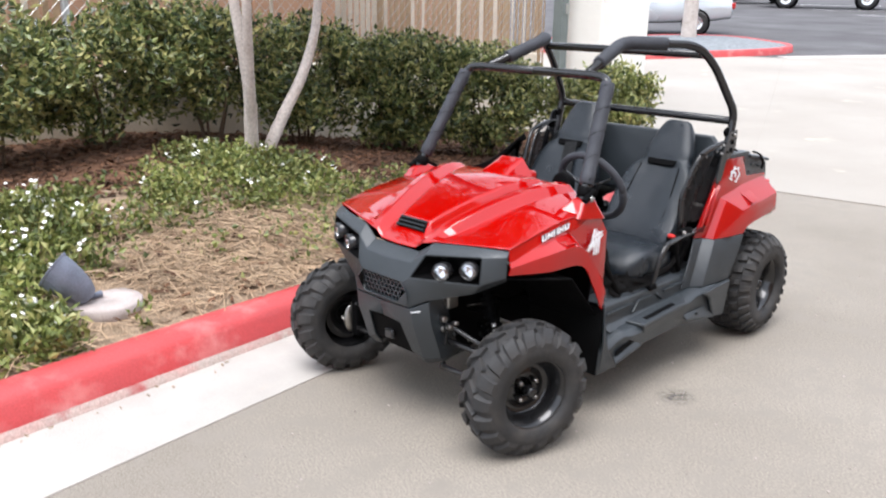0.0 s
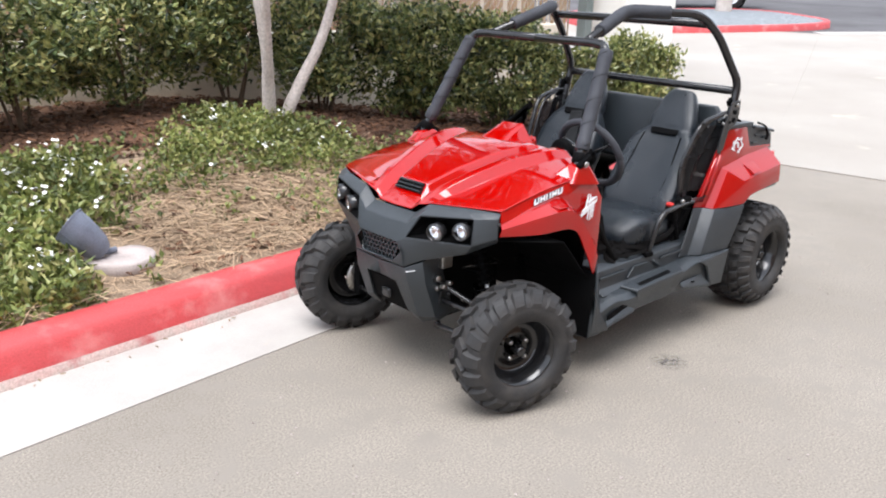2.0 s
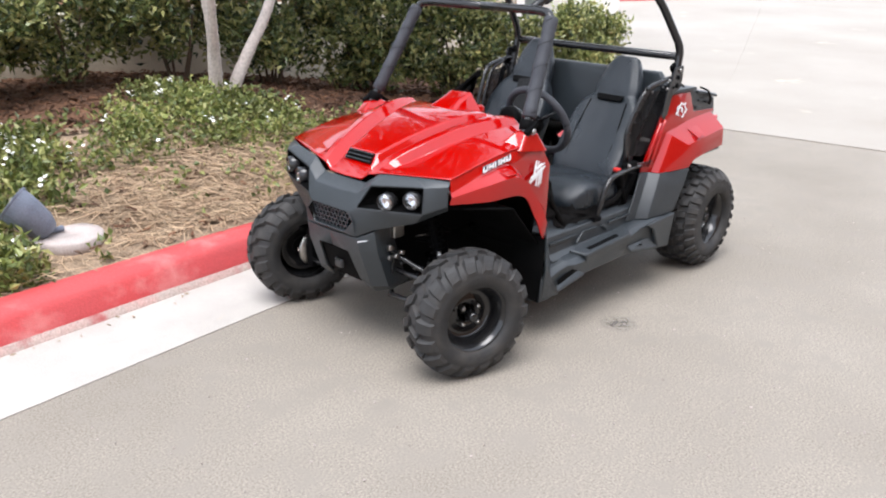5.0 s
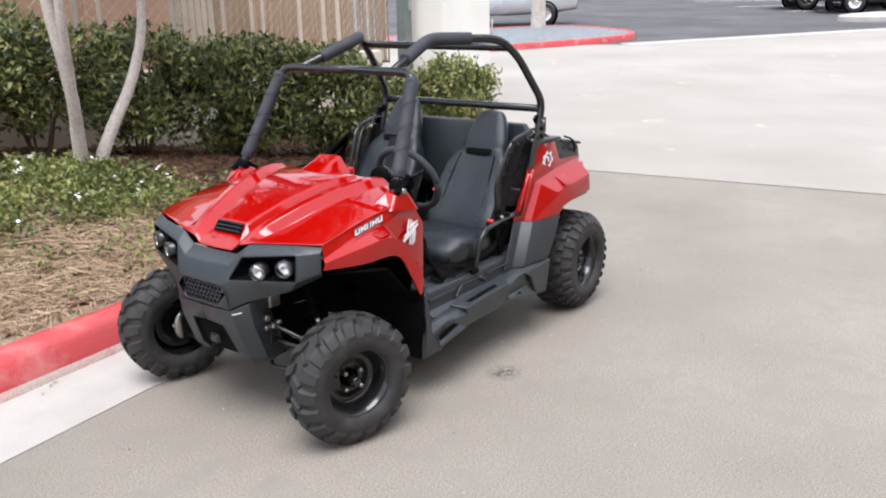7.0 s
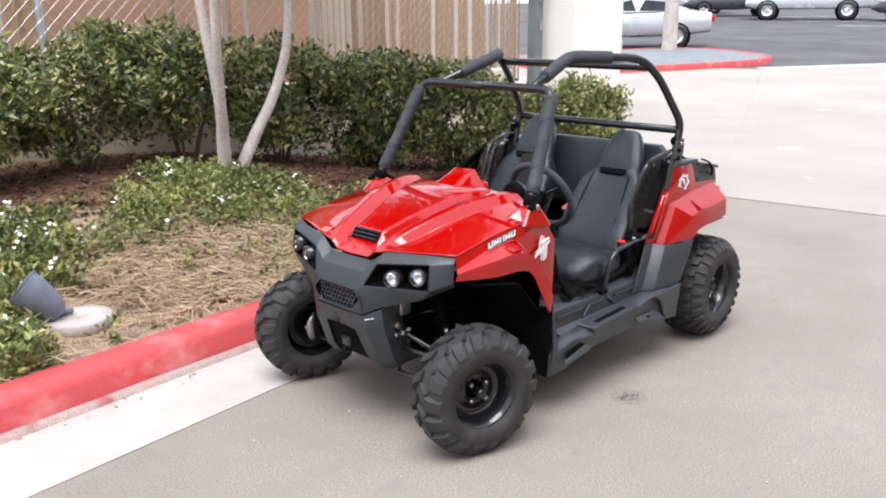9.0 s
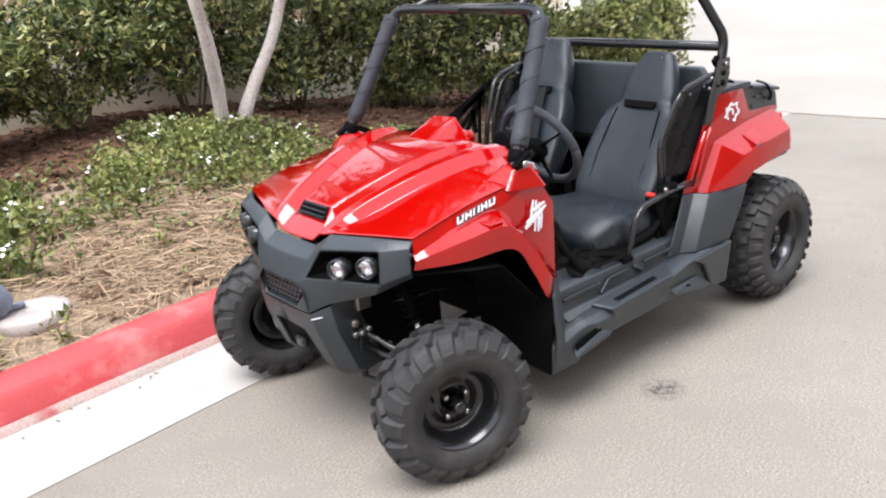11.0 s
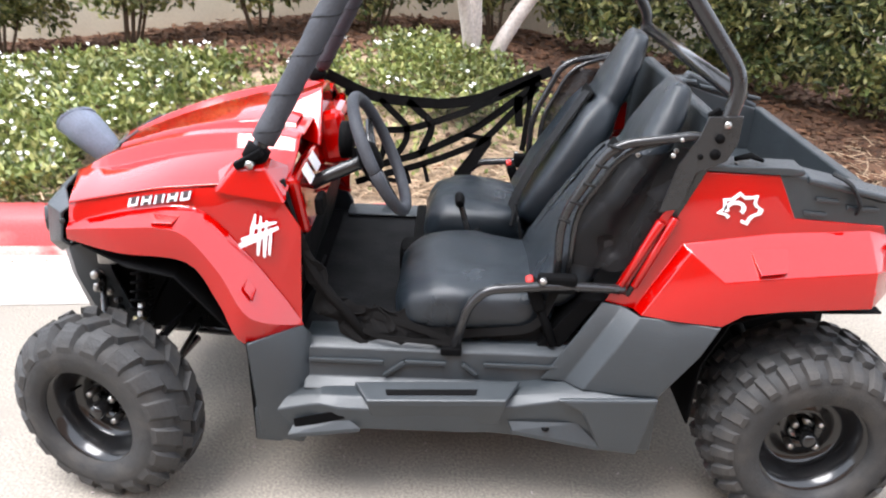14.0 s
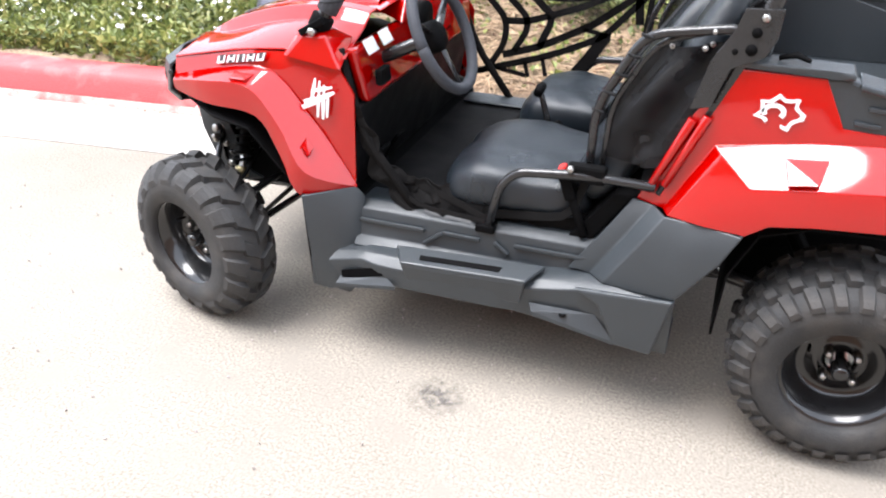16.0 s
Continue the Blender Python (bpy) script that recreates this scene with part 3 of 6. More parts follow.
def mulch_zone(x, y):
    return 1.0 if y < cover_edge(x) + 0.12 or x < -1.2 else 0.08


cover_at = scatter(64000, green, 0.12, 3, (-1.6, -2.95))
tagged(leaves("groundcover", cover_at, 0.036 * (1 + 0.35 * (np.array(cover_at)[:, 0] > 1.2)), 0.027, COVER, seed=4, tilt=0.7, up=0.7), "low green groundcover with small leaves over the soil", "groundcover", kind="stuff")


rows = []
for i in range(90):
    x = 8.6 - i * 0.14
    yb = max(-4.2, min(cover_edge(x) + 0.05, -2.0)) if x > -1.2 else -1.45
    rows.append([(x, yb + (-4.38 - yb) * k / 16, bed_z(x, yb + (-4.38 - yb) * k / 16) + (0.026 + 0.02 * noise.noise(Vector((x * 6, k * 0.9, 3))) if 0 < k else -0.01)) for k in range(17)])
mulch_bed = outward(sheet("mulch_layer", rows, MULCH, thick=0, bev=0, smooth=True))
if mulch_bed.data.polygons[0].normal.z < 0:
    mulch_bed.data.flip_normals()
tagged(mulch_bed, "layer of dark red-brown bark mulch under the hedge", "mulch", kind="structure")


def flower_heads(n):
    r = np.random.default_rng(8)
    v, f = [], []
    spots = []
    while len(spots) < n:
        x, y = r.uniform(-0.9, 5.5), r.uniform(-2.8, -1.1)
        if y < kerb_y(x) - 0.2 and green(x, y) > 0.35 and r.random() < (0.9 if x > 1.2 else 0.3) * (0.4 + 0.6 * (noise.noise(Vector((x * 3, y * 3, 9))) > -0.05)):
            spots.append((x, y))
    for x, y in spots:
        c = Vector((x, y, bed_z(x, y) + r.uniform(0.09, 0.14)))
        for k in range(r.integers(2, 5)):
            o = c + Vector(r.normal(size=3)) * 0.014
            nrm = Vector((r.normal() * 0.5, r.normal() * 0.5, 1)).normalized()
            s = nrm.orthogonal().normalized()
            t = nrm.cross(s)
            b = len(v)
            v.append(o)
            for j in range(10):
                a = j * math.pi / 5
                rad = 0.0135 if j % 2 == 0 else 0.008
                v.append(o + (s * math.cos(a) + t * math.sin(a)) * rad + nrm * (0.002 if j % 2 == 0 else 0))
            f += [(b, b + 1 + j, b + 1 + (j + 1) % 10) for j in range(10)]
    return tagged(link("flower_clusters", v, f, PETAL), "small white flower clusters scattered over the groundcover", "flowers", kind="stuff")


flower_heads(430)


def strewn(name, places, length, width, mat, seed, label, category, thick=0.004, rise=0.25):
    """Loose strips lying on the soil at all angles."""
    r = np.random.default_rng(seed)
    v, f = [], []
    for x, y, z in places:
        a, e = r.uniform(0, 6.28), r.uniform(-rise * 0.4, rise)
        d = Vector((math.cos(a), math.sin(a), e)).normalized()
        s = Vector((-d.y, d.x, r.normal() * 0.3)).normalized()
        ln, wd = length * r.uniform(0.4, 1.2), width * r.uniform(0.6, 1.3)
        p = Vector((x, y, z + 0.008 + abs(e) * ln * 0.3))
        bend = Vector((r.normal(), r.normal(), abs(r.normal()))) * ln * 0.06
        b = len(v)
        for q, k in ((-0.5, 0), (0.0, 1), (0.5, 0)):
            m = p + d * ln * q + bend * k
            v += [m - s * wd / 2, m + s * wd / 2, m + Vector((0, 0, thick))]
        for i in (0, 3):
            f += [(b + i, b + i + 1, b + i + 4, b + i + 3), (b + i + 1, b + i + 2, b + i + 5, b + i + 4), (b + i + 2, b + i, b + i + 3, b + i + 5)]
    return tagged(link(name, v, f, mat), label, category, kind="stuff")


strewn("dry_straw", scatter(5200, straw_zone, 0.02, 12, (-2.2, -2.2), (2.2, -1.0)), 0.20, 0.0045, STRAW, 13, "loose dry straw and needles on the soil", "straw", 0.002)
def gutter_debris(n):
    r = np.random.default_rng(31)
    out = []
    for k in range(n):
        x = r.uniform(-3.5, 4.5)
        y = kerb_y(x) + 0.01 + abs(r.normal()) * 0.05
        out.append((x, y, 0.0))
    return out


strewn("gutter_debris", gutter_debris(70), 0.016, 0.008, SOIL, 33, "small brown leaf debris along the kerb's foot", "debris", 0.003, 0.1)
rg = np.random.default_rng(61)
strewn("loose_grit", [(x, y, -0.005) for x, y in zip(rg.uniform(-2.2, 3.2, 380), rg.uniform(-0.15, 2.2, 380)) if y > seam_y(x) + 0.03], 0.007, 0.005, PAD, 62, "pale grit scattered on the asphalt", "grit", 0.004, 0.1)
strewn("bark_mulch", scatter(12000, mulch_zone, 0.035, 14, (-4.1, -4.0), (4.5, -1.1)), 0.06, 0.022, MULCH, 15, "dark red-brown bark mulch under the hedge", "mulch", 0.008, 0.4)


def spot_light():
    """Ground spotlight on a concrete disc."""
    x, y = 1.46, -1.40
    z = bed_z(x, y)
    disc = lathe("concrete_disc", [(0.0, -0.05), (0.155, -0.05), (0.158, 0.022), (0.150, 0.032), (0.03, 0.034), (0.028, 0.03), (0.0, 0.03)], PAD, None, "", 36, 'Z', (0, 0, 0))
    disc.location = (x, y, z - 0.004)
    tagged(disc, "round pale concrete pad set in the soil", "concrete pad")
    root = empty("garden_spotlight", "weathered blue-grey cast metal garden spotlight on a concrete disc", "spotlight", at=(x + 0.08, y - 0.02, z + 0.06))
    root.rotation_euler = (radians(0), radians(41), radians(8))
    rows = []
    for h, w, d in ((0.0, 0.055, 0.052), (0.04, 0.072, 0.066), (0.11, 0.082, 0.076), (0.15, 0.085, 0.078)):
        rows.append([(w * math.cos(a) * (1.0 if abs(math.cos(a)) < 0.8 else 0.96), d * math.sin(a), h) for a in [2 * math.pi * k / 16 for k in range(16)]])
    rows.append([(p[0], p[1], 0.20 + 0.7 * p[1]) for p in rows[-1]])
    sheet("housing", rows, FIXTURE, root, thick=0.006, bev=0.002, closed=True, smooth=True)
    lathe("back_cap", [(0, -0.012), (0.03, -0.012), (0.05, 0.0), (0.05, 0.006), (0, 0.006)], FIXTURE, root, "", 20, 'Z')
    plate("lens", [(0.087 * math.cos(a), 0.080 * math.sin(a), 0.206 + 0.7 * 0.080 * math.sin(a)) for a in [2 * math.pi * k / 16 for k in range(16)]], (0, 0, -0.012), FIXTURE, root, "weathered closed front", 0.003)
    tube("knuckle", [(0.0, 0, -0.01), (-0.02, 0, -0.035), (-0.05, 0, -0.06)], 0.014, FIXTURE, root, rad=0.02)


spot_light()

# ---- low wall, fence, pillar and building behind the hedge ----
tagged(box("low_wall", (0.6, -4.05, 0.42), (10.6, 0.18, 1.1), STUCCO, bev=0.01), "low cream stucco wall behind the hedge", "wall", kind="structure")
tagged(box("building_wall", (2.2, -6.6, 0.4), (9.6, 0.3, 4.2), BROWNWALL, bev=0.01), "plain brown stucco building wall beyond the fence", "wall", kind="structure")
# Extra height is unseen, added so the hood mirrors a dark wall.
tagged(box("building_wing", (-4.75, -6.58, 0.9), (4.3, 0.34, 5.2), BROWNWALL, bev=0.01), "brown stucco building wall beyond the fence, with unseen height added to darken hood reflections", "wall", kind="structure")
# Added out of view: blocks low sky from the red side panels.
tagged(box("opposite_wall", (-2.0, 10.4, 3.4), (26.0, 0.3, 8.0), BROWNWALL, bev=0.01), "unseen brown wall added on the drive's far side to darken side reflections", "wall", kind="structure")
fence = empty("slat_fence", "chain-link fence with upright tan slats, partly bare, on steel posts", "fence", at=(0, -4.35, 0))
slat_me = [None, None, None]


def slat(x, mat_i):
    if slat_me[mat_i] is None:
        o = box("slat", (0, 0, 0), (0.048, 0.008, 1.24), (SLAT, SLATWHITE, SLAT)[mat_i], fence, bev=0)
        slat_me[mat_i] = o.data
    else:
        o = new("slat", slat_me[mat_i])
        o.parent = fence
    o.location = (x, random.uniform(-0.006, 0.006), 1.41 + random.uniform(-0.02, 0.02))
    o.rotation_euler = (0, radians(random.uniform(-0.8, 0.8)), radians(random.uniform(-25, 25)))


x = 4.4
while x > -5.3:
    if x > 0.36 or x < -2.15:
        slat(x, 1 if (-2.7 < x < -2.15 or random.random() < 0.2) else 0)
    elif x < -0.7 and random.random() < 0.2:
        slat(x, 1)
    x -= 0.074
for x in (4.5, 2.4, 0.33, -0.75, -2.75, -4.6):
    tube("post", [(x, -0.03, 0.1), (x, -0.03, 2.08)], 0.03, GALV if x > 0 else SLAT, fence, seg=12)
for z in (0.80, 2.02):
    tube("rail", [(4.5, -0.03, z), (-5.3, -0.03, z)], 0.021, GALV, fence, seg=10)
wires = []
for k in range(-27, 64):
    a = 4.5 - 0.1 * 1.0 * (k + 27) * 1.08
    for sgn in (1, -1):
        p, q = Vector((a, 0.012 * sgn, 0.82)), Vector((a - 1.20 * sgn, 0.012 * sgn, 2.02))
        lo, hi = -5.3, 4.5
        if q.x < lo or q.x > hi:
            t = ((lo if q.x < lo else hi) - p.x) / (q.x - p.x)
            q = p.lerp(q, t)
        if (q - p).length > 0.1:
            wires.append(tube_data([p, q], 0.0022, 4))
link("chain_link", *merge(*wires), GALV, fence, "thin steel chain-link wires")["kind"] = "stuff"
gate_post = empty("gate_post", "grey-green painted steel post beside the white pillar", "post", at=(-5.42, -4.2, 0))
box("post_tube", (0, 0, 1.5), (0.13, 0.13, 3.2), GREENPOST, gate_post)
box("latch_plate", (-0.02, 0.07, 1.45), (0.07, 0.03, 0.12), GALV, gate_post)
box("hinge", (-0.02, 0.07, 1.75), (0.08, 0.04, 0.05), GALV, gate_post)
tagged(box("white_pillar", (-6.13, -4.0, 3.2), (1.02, 0.5, 7.0), WHITESTUCCO, bev=0.015), "smooth white stucco wall end beside the fence", "wall", kind="structure")


# ---- far side: island, cars ----
def far_frame(x, y, heading):
    """A place on the risen ground, heading in degrees."""
    return pose(x, y, land(x, y), 0, 0, heading)


isl = [Vector((-15.7, -9.05)) + Vector((math.cos(radians(151.7)) * a, math.sin(radians(151.7)) * a)) + Vector((math.cos(radians(241.7)) * b, math.sin(radians(241.7)) * b)) for a, b in [(3.1 * math.copysign(abs(math.cos(t)) ** 0.6, math.cos(t)), 2.1 * math.copysign(abs(math.sin(t)) ** 0.6, math.sin(t))) for t in [2 * math.pi * k / 48 for k in range(48)]]]
c_isl = sum(isl, Vector((0, 0))) / len(isl)
rows = []
for p in isl + [isl[0]]:
    o = (p - c_isl).normalized()
    g = land(p.x, p.y)
    rows.append([(p.x, p.y, g - 0.03), (p.x - o.x * 0.01, p.y - o.y * 0.01, g + 0.13), (p.x - o.x * 0.03, p.y - o.y * 0.03, g + 0.152), (p.x - o.x * 0.15, p.y - o.y * 0.15, g + 0.152), (p.x - o.x * 0.16, p.y - o.y * 0.16, g + 0.05)])
k_isl = sheet("island_kerb", rows, REDKERB, thick=0, bev=0, smooth=True)
outward(k_isl)
tagged(k_isl, "red-painted kerb round the gravel island", "kerb", kind="structure")
vs = [(c_isl.x, c_isl.y, land(c_isl.x, c_isl.y) + 0.2)] + [((p - c_isl).x * 0.97 + c_isl.x, (p - c_isl).y * 0.97 + c_isl.y, land(p.x, p.y) + 0.135) for p in isl]
tagged(outward(link("gravel_bed", vs, [(0, 1 + i, 1 + (i + 1) % 48) for i in range(48)], GRAVEL, smooth=True)), "blue-grey gravel covering the kerbed island", "gravel", kind="structure")
isl_tree = empty("island_tree", "bare straight tree trunk standing in the gravel island", "tree", at=(-17.6, -9.3, land(-17.6, -9.3)))
tube("trunk", [(0, 0, -0.1), (0.02, 0, 0.3), (0.04, 0.02, 1.2), (0.0, 0.03, 2.4), (-0.05, 0, 4.0)], [0.26, 0.2, 0.18, 0.17, 0.13], BARK, isl_tree, seg=14, wob=0.1)
rr = np.random.default_rng(77)
tips = []
for k in range(14):
    a = k * 2.4
    tip = Vector((math.cos(a) * 1.5, math.sin(a) * 1.5, 4.6 + 0.9 * rr.random()))
    tube("limb", [(-0.04, 0, 3.4 + 0.04 * k), tip * 0.55 + Vector((0, 0, 1.9)), tip], [0.07, 0.045, 0.015], BARK, isl_tree, seg=6)
    tips.append(np.array(tip) + rr.normal(size=(220, 3)) * 0.45)
leaves("crown", np.concatenate(tips), 0.14, 0.05, CROWN, isl_tree, seed=6, kind="stuff")
tube("irrigation_riser", [(-15.3, -9.3, land(-15.3, -9.3) + 0.1), (-15.3, -9.3, land(-15.3, -9.3) + 0.55)], 0.02, PAD, None, seg=8)
tagged(bpy.data.objects["irrigation_riser"], "thin white pipe standing in the gravel island", "pipe")


def car(name, label, m, kind, paint):
    """A parked car from body sections, with glass, wheels and lamps. x is forward."""
    root = empty(name, label, "car", "parked cars")
    root.matrix_world = m
    if kind == "sedan":
        L, base, belt, roof, wb, wr = 4.75, 0.32, 0.92, 1.43, 2.75, 0.325
        low = [(-2.36, 0.62, 0.78), (-2.3, 0.45, 0.98), (-1.6, 0.36, 1.06), (-0.3, 0.3, 1.0), (1.2, 0.3, 0.96), (2.0, 0.36, 0.84), (2.36, 0.5, 0.66)]
        cab = [(-1.75, 1.04), (-1.0, 1.36), (-0.35, roof), (0.35, roof - 0.02), (1.35, 0.97)]
    else:
        L, base, belt, roof, wb, wr = 5.4, 0.5, 1.15, 1.78, 3.3, 0.39
        low = [(-2.75, 0.62, 1.16), (-2.7, 0.5, 1.2), (-1.0, 0.45, 1.2), (0.3, 0.45, 1.18), (1.4, 0.45, 1.15), (2.3, 0.5, 1.08), (2.62, 0.6, 0.85)]
        cab = [(-1.1, 1.18), (-0.95, roof - 0.03), (-0.3, roof), (0.55, roof - 0.02), (1.3, 1.17)]
    rows = []
    for i, (x, z0, z1) in enumerate(low):
        w = 0.9 * (0.88 if i in (0, len(low) - 1) else 1.0)
        rows.append([(x, s * w * k, z) for s, k, z in ((1, 0.0, z1 + 0.02), (1, 0.72, z1 + 0.01), (1, 0.95, z1 - 0.06), (1, 1.0, (z0 + z1) / 2), (1, 0.97, z0 + 0.05), (1, 0.85, z0), (-1, 0.85, z0), (-1, 0.97, z0 + 0.05), (-1, 1.0, (z0 + z1) / 2), (-1, 0.95, z1 - 0.06), (-1, 0.72, z1 + 0.01))])
    n = len(rows[0])
    v = [p for r in rows for p in r]
    f = [(i * n + k, i * n + (k + 1) % n, (i + 1) * n + (k + 1) % n, (i + 1) * n + k) for i in range(len(rows) - 1) for k in range(n)]
    f += [tuple(range(n))[::-1], tuple((len(rows) - 1) * n + k for k in range(n))]
    body = outward(link("body", v, f, paint, root, "", True))
    bevelled(body, 0.03, 2, 30)
    pts = [(x, z) for x, z in cab]
    rows = [[(x, 0.60 + 0.2 * (roof - z) / (roof - belt) * 0.9, z) for x, z in pts], [(x, -0.60 - 0.2 * (roof - z) / (roof - belt) * 0.9, z) for x, z in pts]]
    v = rows[0] + rows[1]
    k = len(pts)
    f = [(i, i + 1, k + i + 1, k + i) for i in range(k - 1)] + [tuple(range(k)), tuple(range(k, 2 * k))[::-1], (0, k, 2 * k - 1, k - 1)]
    outward(link("cabin", v, f, paint, root))
    for s in (1, -1):
        def sidepoint(t, up):
            x = cab[0][0] + (cab[-1][0] - cab[0][0]) * t
            ztop = np.interp(x, [c[0] for c in cab], [c[1] for c in cab]) - 0.07
            z = (belt + 0.12) * (1 - up) + ztop * up
            return (x, s * (0.606 + 0.2 * (roof - z) / (roof - belt) * 0.9), z)
        for a, b in ((0.2, 0.47), (0.5, 0.86)):
            plate("side_window", [sidepoint(a, 0), sidepoint(b, 0), sidepoint(b - 0.05, 1), sidepoint(a + 0.04, 1)], (0, s * 0.006, 0), CARGLASS, root, bev=0)
        box("door_handle", (-0.2, s * 0.915, belt - 0.06), (0.16, 0.02, 0.03), paint, root)
        lampx = low[0][0]
        box("tail_lamp", (lampx + 0.10, s * 0.70, low[0][2] + 0.03), (0.3, 0.32, 0.17), TAIL, root, bev=0.03)
    rw = cab[0], cab[1]
    plate("rear_window", [(rw[0][0] + 0.04, 0.55, rw[0][1] + 0.05), (rw[0][0] + 0.04, -0.55, rw[0][1] + 0.05), (rw[1][0], -0.5, rw[1][1] - 0.02), (rw[1][0], 0.5, rw[1][1] - 0.02)], (-0.02, 0, 0.012), CARGLASS, root, bev=0)
    plate("windscreen", [(cab[-1][0] - 0.04, 0.6, cab[-1][1] + 0.03), (cab[-1][0] - 0.04, -0.6, cab[-1][1] + 0.03), (cab[-2][0], -0.52, cab[-2][1] - 0.02), (cab[-2][0], 0.52, cab[-2][1] - 0.02)], (0.02, 0, 0.012), CARGLASS, root, bev=0)
    for sx in (1, -1):
        for s in (1, -1):
            wh = empty("wheel", at=(sx * wb / 2, s * 0.80, wr))
            wh.parent = root
            lathe("tyre", [(wr * 0.62, -0.1), (wr * 0.9, -0.11), (wr, -0.07), (wr, 0.07), (wr * 0.9, 0.11), (wr * 0.62, 0.1)], RUBBER, wh, seg=28)
            lathe("rim", [(0.0, s * 0.075), (wr * 0.25, s * 0.08), (wr * 0.55, s * 0.06), (wr * 0.64, s * 0.1), (wr * 0.64, -s * 0.08), (0, -s * 0.06)], REFLECTOR, wh, "bright alloy rim", 20)
            lathe("wheel_arch", [(wr * 1.02, s * 0.02), (wr * 1.2, s * 0.02), (wr * 1.2, s * 0.112), (wr * 1.02, s * 0.112)], MATTE, wh, "dark wheel arch", 28)
    return root


def heading(dx, dy):
    return math.degrees(math.atan2(dy, dx))


car("silver_sedan", "parked silver sedan with dark windows and a red tail lamp", far_frame(-19.55, -11.8, heading(0.5, -0.86)), "sedan", SILVER)
car("pickup_truck", "silver pickup truck parked across the lot", far_frame(-37.0, -13.5, heading(0.36, -0.93)), "truck", SILVER)
car("grey_sedan", "grey parked car with bright wheels across the lot", far_frame(-30.3, -4.4, heading(0.49, -0.87)), "sedan", SILVER)
car("maroon_sedan", "very dark parked car beside the far kerb", far_frame(-28.9, -2.6, heading(0.49, -0.87)), "sedan", DARKPAINT)
car("dark_sedan", "dark parked car beyond the lot", far_frame(-38.8, -18.0, heading(0.5, -0.86)), "sedan", DARKPAINT)
car("dark_sedan", "dark parked car beyond the lot", far_frame(-38.0, -8.6, heading(0.3, -0.95)), "sedan", DARKPAINT)
car("silver_sedan", "pale parked car at the far edge of the lot", far_frame(-40.5, -21.5, heading(0.6, -0.8)), "sedan", SILVER)
for bx, by in ((-27.9, -5.6), (-29.9, -7.9), (-32.7, -10.5), (-35.4, -13.4), (-38.6, -16.4)):
    q = [(-0.06, -0.03), (0.06, 0.03), (-2.24, 4.03), (-2.36, 3.97)]
    vs = [(bx + u, by + w, land(bx + u, by + w) + 0.012) for u, w in q]
    tagged(outward(link("stall_line", vs, [(0, 1, 2, 3)], LINE)), "white painted parking stall line on dark asphalt", "road marking", kind="structure")


# pale gutter along the lot's edge, and the far kerbed corner
patch("valley_gutter", GUTTER, [(-15.8, -5.82), (-36.2, 9.15), (-36.5, 8.75), (-16.1, -6.22)], 4, 40, 0.016, "pale concrete gutter along the car park's edge", "gutter")
rows = []
for k in range(33):
    t = 2 * math.pi * k / 32
    o = Vector((-0.81 * math.cos(t) - 0.586 * math.sin(t), 0.586 * math.cos(t) - 0.81 * math.sin(t)))
    p = Vector((-26.1, -1.8)) + Vector((-0.81, 0.586)) * 2.2 * math.cos(t) + Vector((-0.586, -0.81)) * 0.9 * math.sin(t)
    g = land(p.x, p.y)
    rows.append([(p.x, p.y, g - 0.03), (p.x - o.x * 0.01, p.y - o.y * 0.01, g + 0.13), (p.x - o.x * 0.03, p.y - o.y * 0.03, g + 0.15), (p.x - o.x * 0.3, p.y - o.y * 0.3, g + 0.15), (-26.1, -1.8, land(-26.1, -1.8) + 0.16)])
far_kerb = outward(sheet("far_island", rows, GUTTER, thick=0, bev=0))
tagged(far_kerb, "pale concrete kerbed island at the car park's far side", "kerb", kind="structure")

# ---- the utility vehicle: x forward, y to its left ----
veh = empty("utility_vehicle", "small red and charcoal two-seat utility vehicle parked beside the kerb", "utility vehicle")


def mir(pts, s):
    return [(p[0], p[1] * s, p[2]) for p in pts]


# wheels
def tyre_data(R, W, r_in):
    """Balloon carcass; the tread blocks are pieces of their own."""
    prof = []
    for k in range(17):
        a = math.pi * k / 16
        h = -math.cos(a)
        prof.append((r_in + (R - r_in) * max(0.0, math.sin(a)) ** 0.42, h * W / 2 * (1.0 - 0.10 * math.sin(a))))
    prof = [(r_in - 0.004, -W * 0.40)] + prof + [(r_in - 0.004, W * 0.40)]
    return lathe_data(prof, 64)


def lug_data(R, W, y0, y1, da, slant, hgt):
    """One tread block, rounded over the shoulder, at angle 0."""
    v, n = [], 4
    for i in range(n + 1):
        t = i / n
        yy = y0 + (y1 - y0) * t
        sh = abs(yy) / (W / 2)
        rad = R - 0.045 * max(0.0, (sh - 0.5) / 0.5) ** 1.8
        for dr, k in ((-0.008, 1.08), (hgt, 0.74)):
            for d in (-da / 2, da / 2):
                a = slant * t + d * k
                r = rad + dr * (1.0 - 0.25 * sh)
                v.append(Vector((r * math.cos(a), yy, r * math.sin(a))))
    f = [(0, 1, 3, 2), (4 * n, 4 * n + 2, 4 * n + 3, 4 * n + 1)]
    for i in range(n):
        b = 4 * i
        f += [(b + 2, b + 3, b + 7, b + 6), (b, b + 2, b + 6, b + 4), (b + 1, b + 5, b + 7, b + 3)]
    return v, f


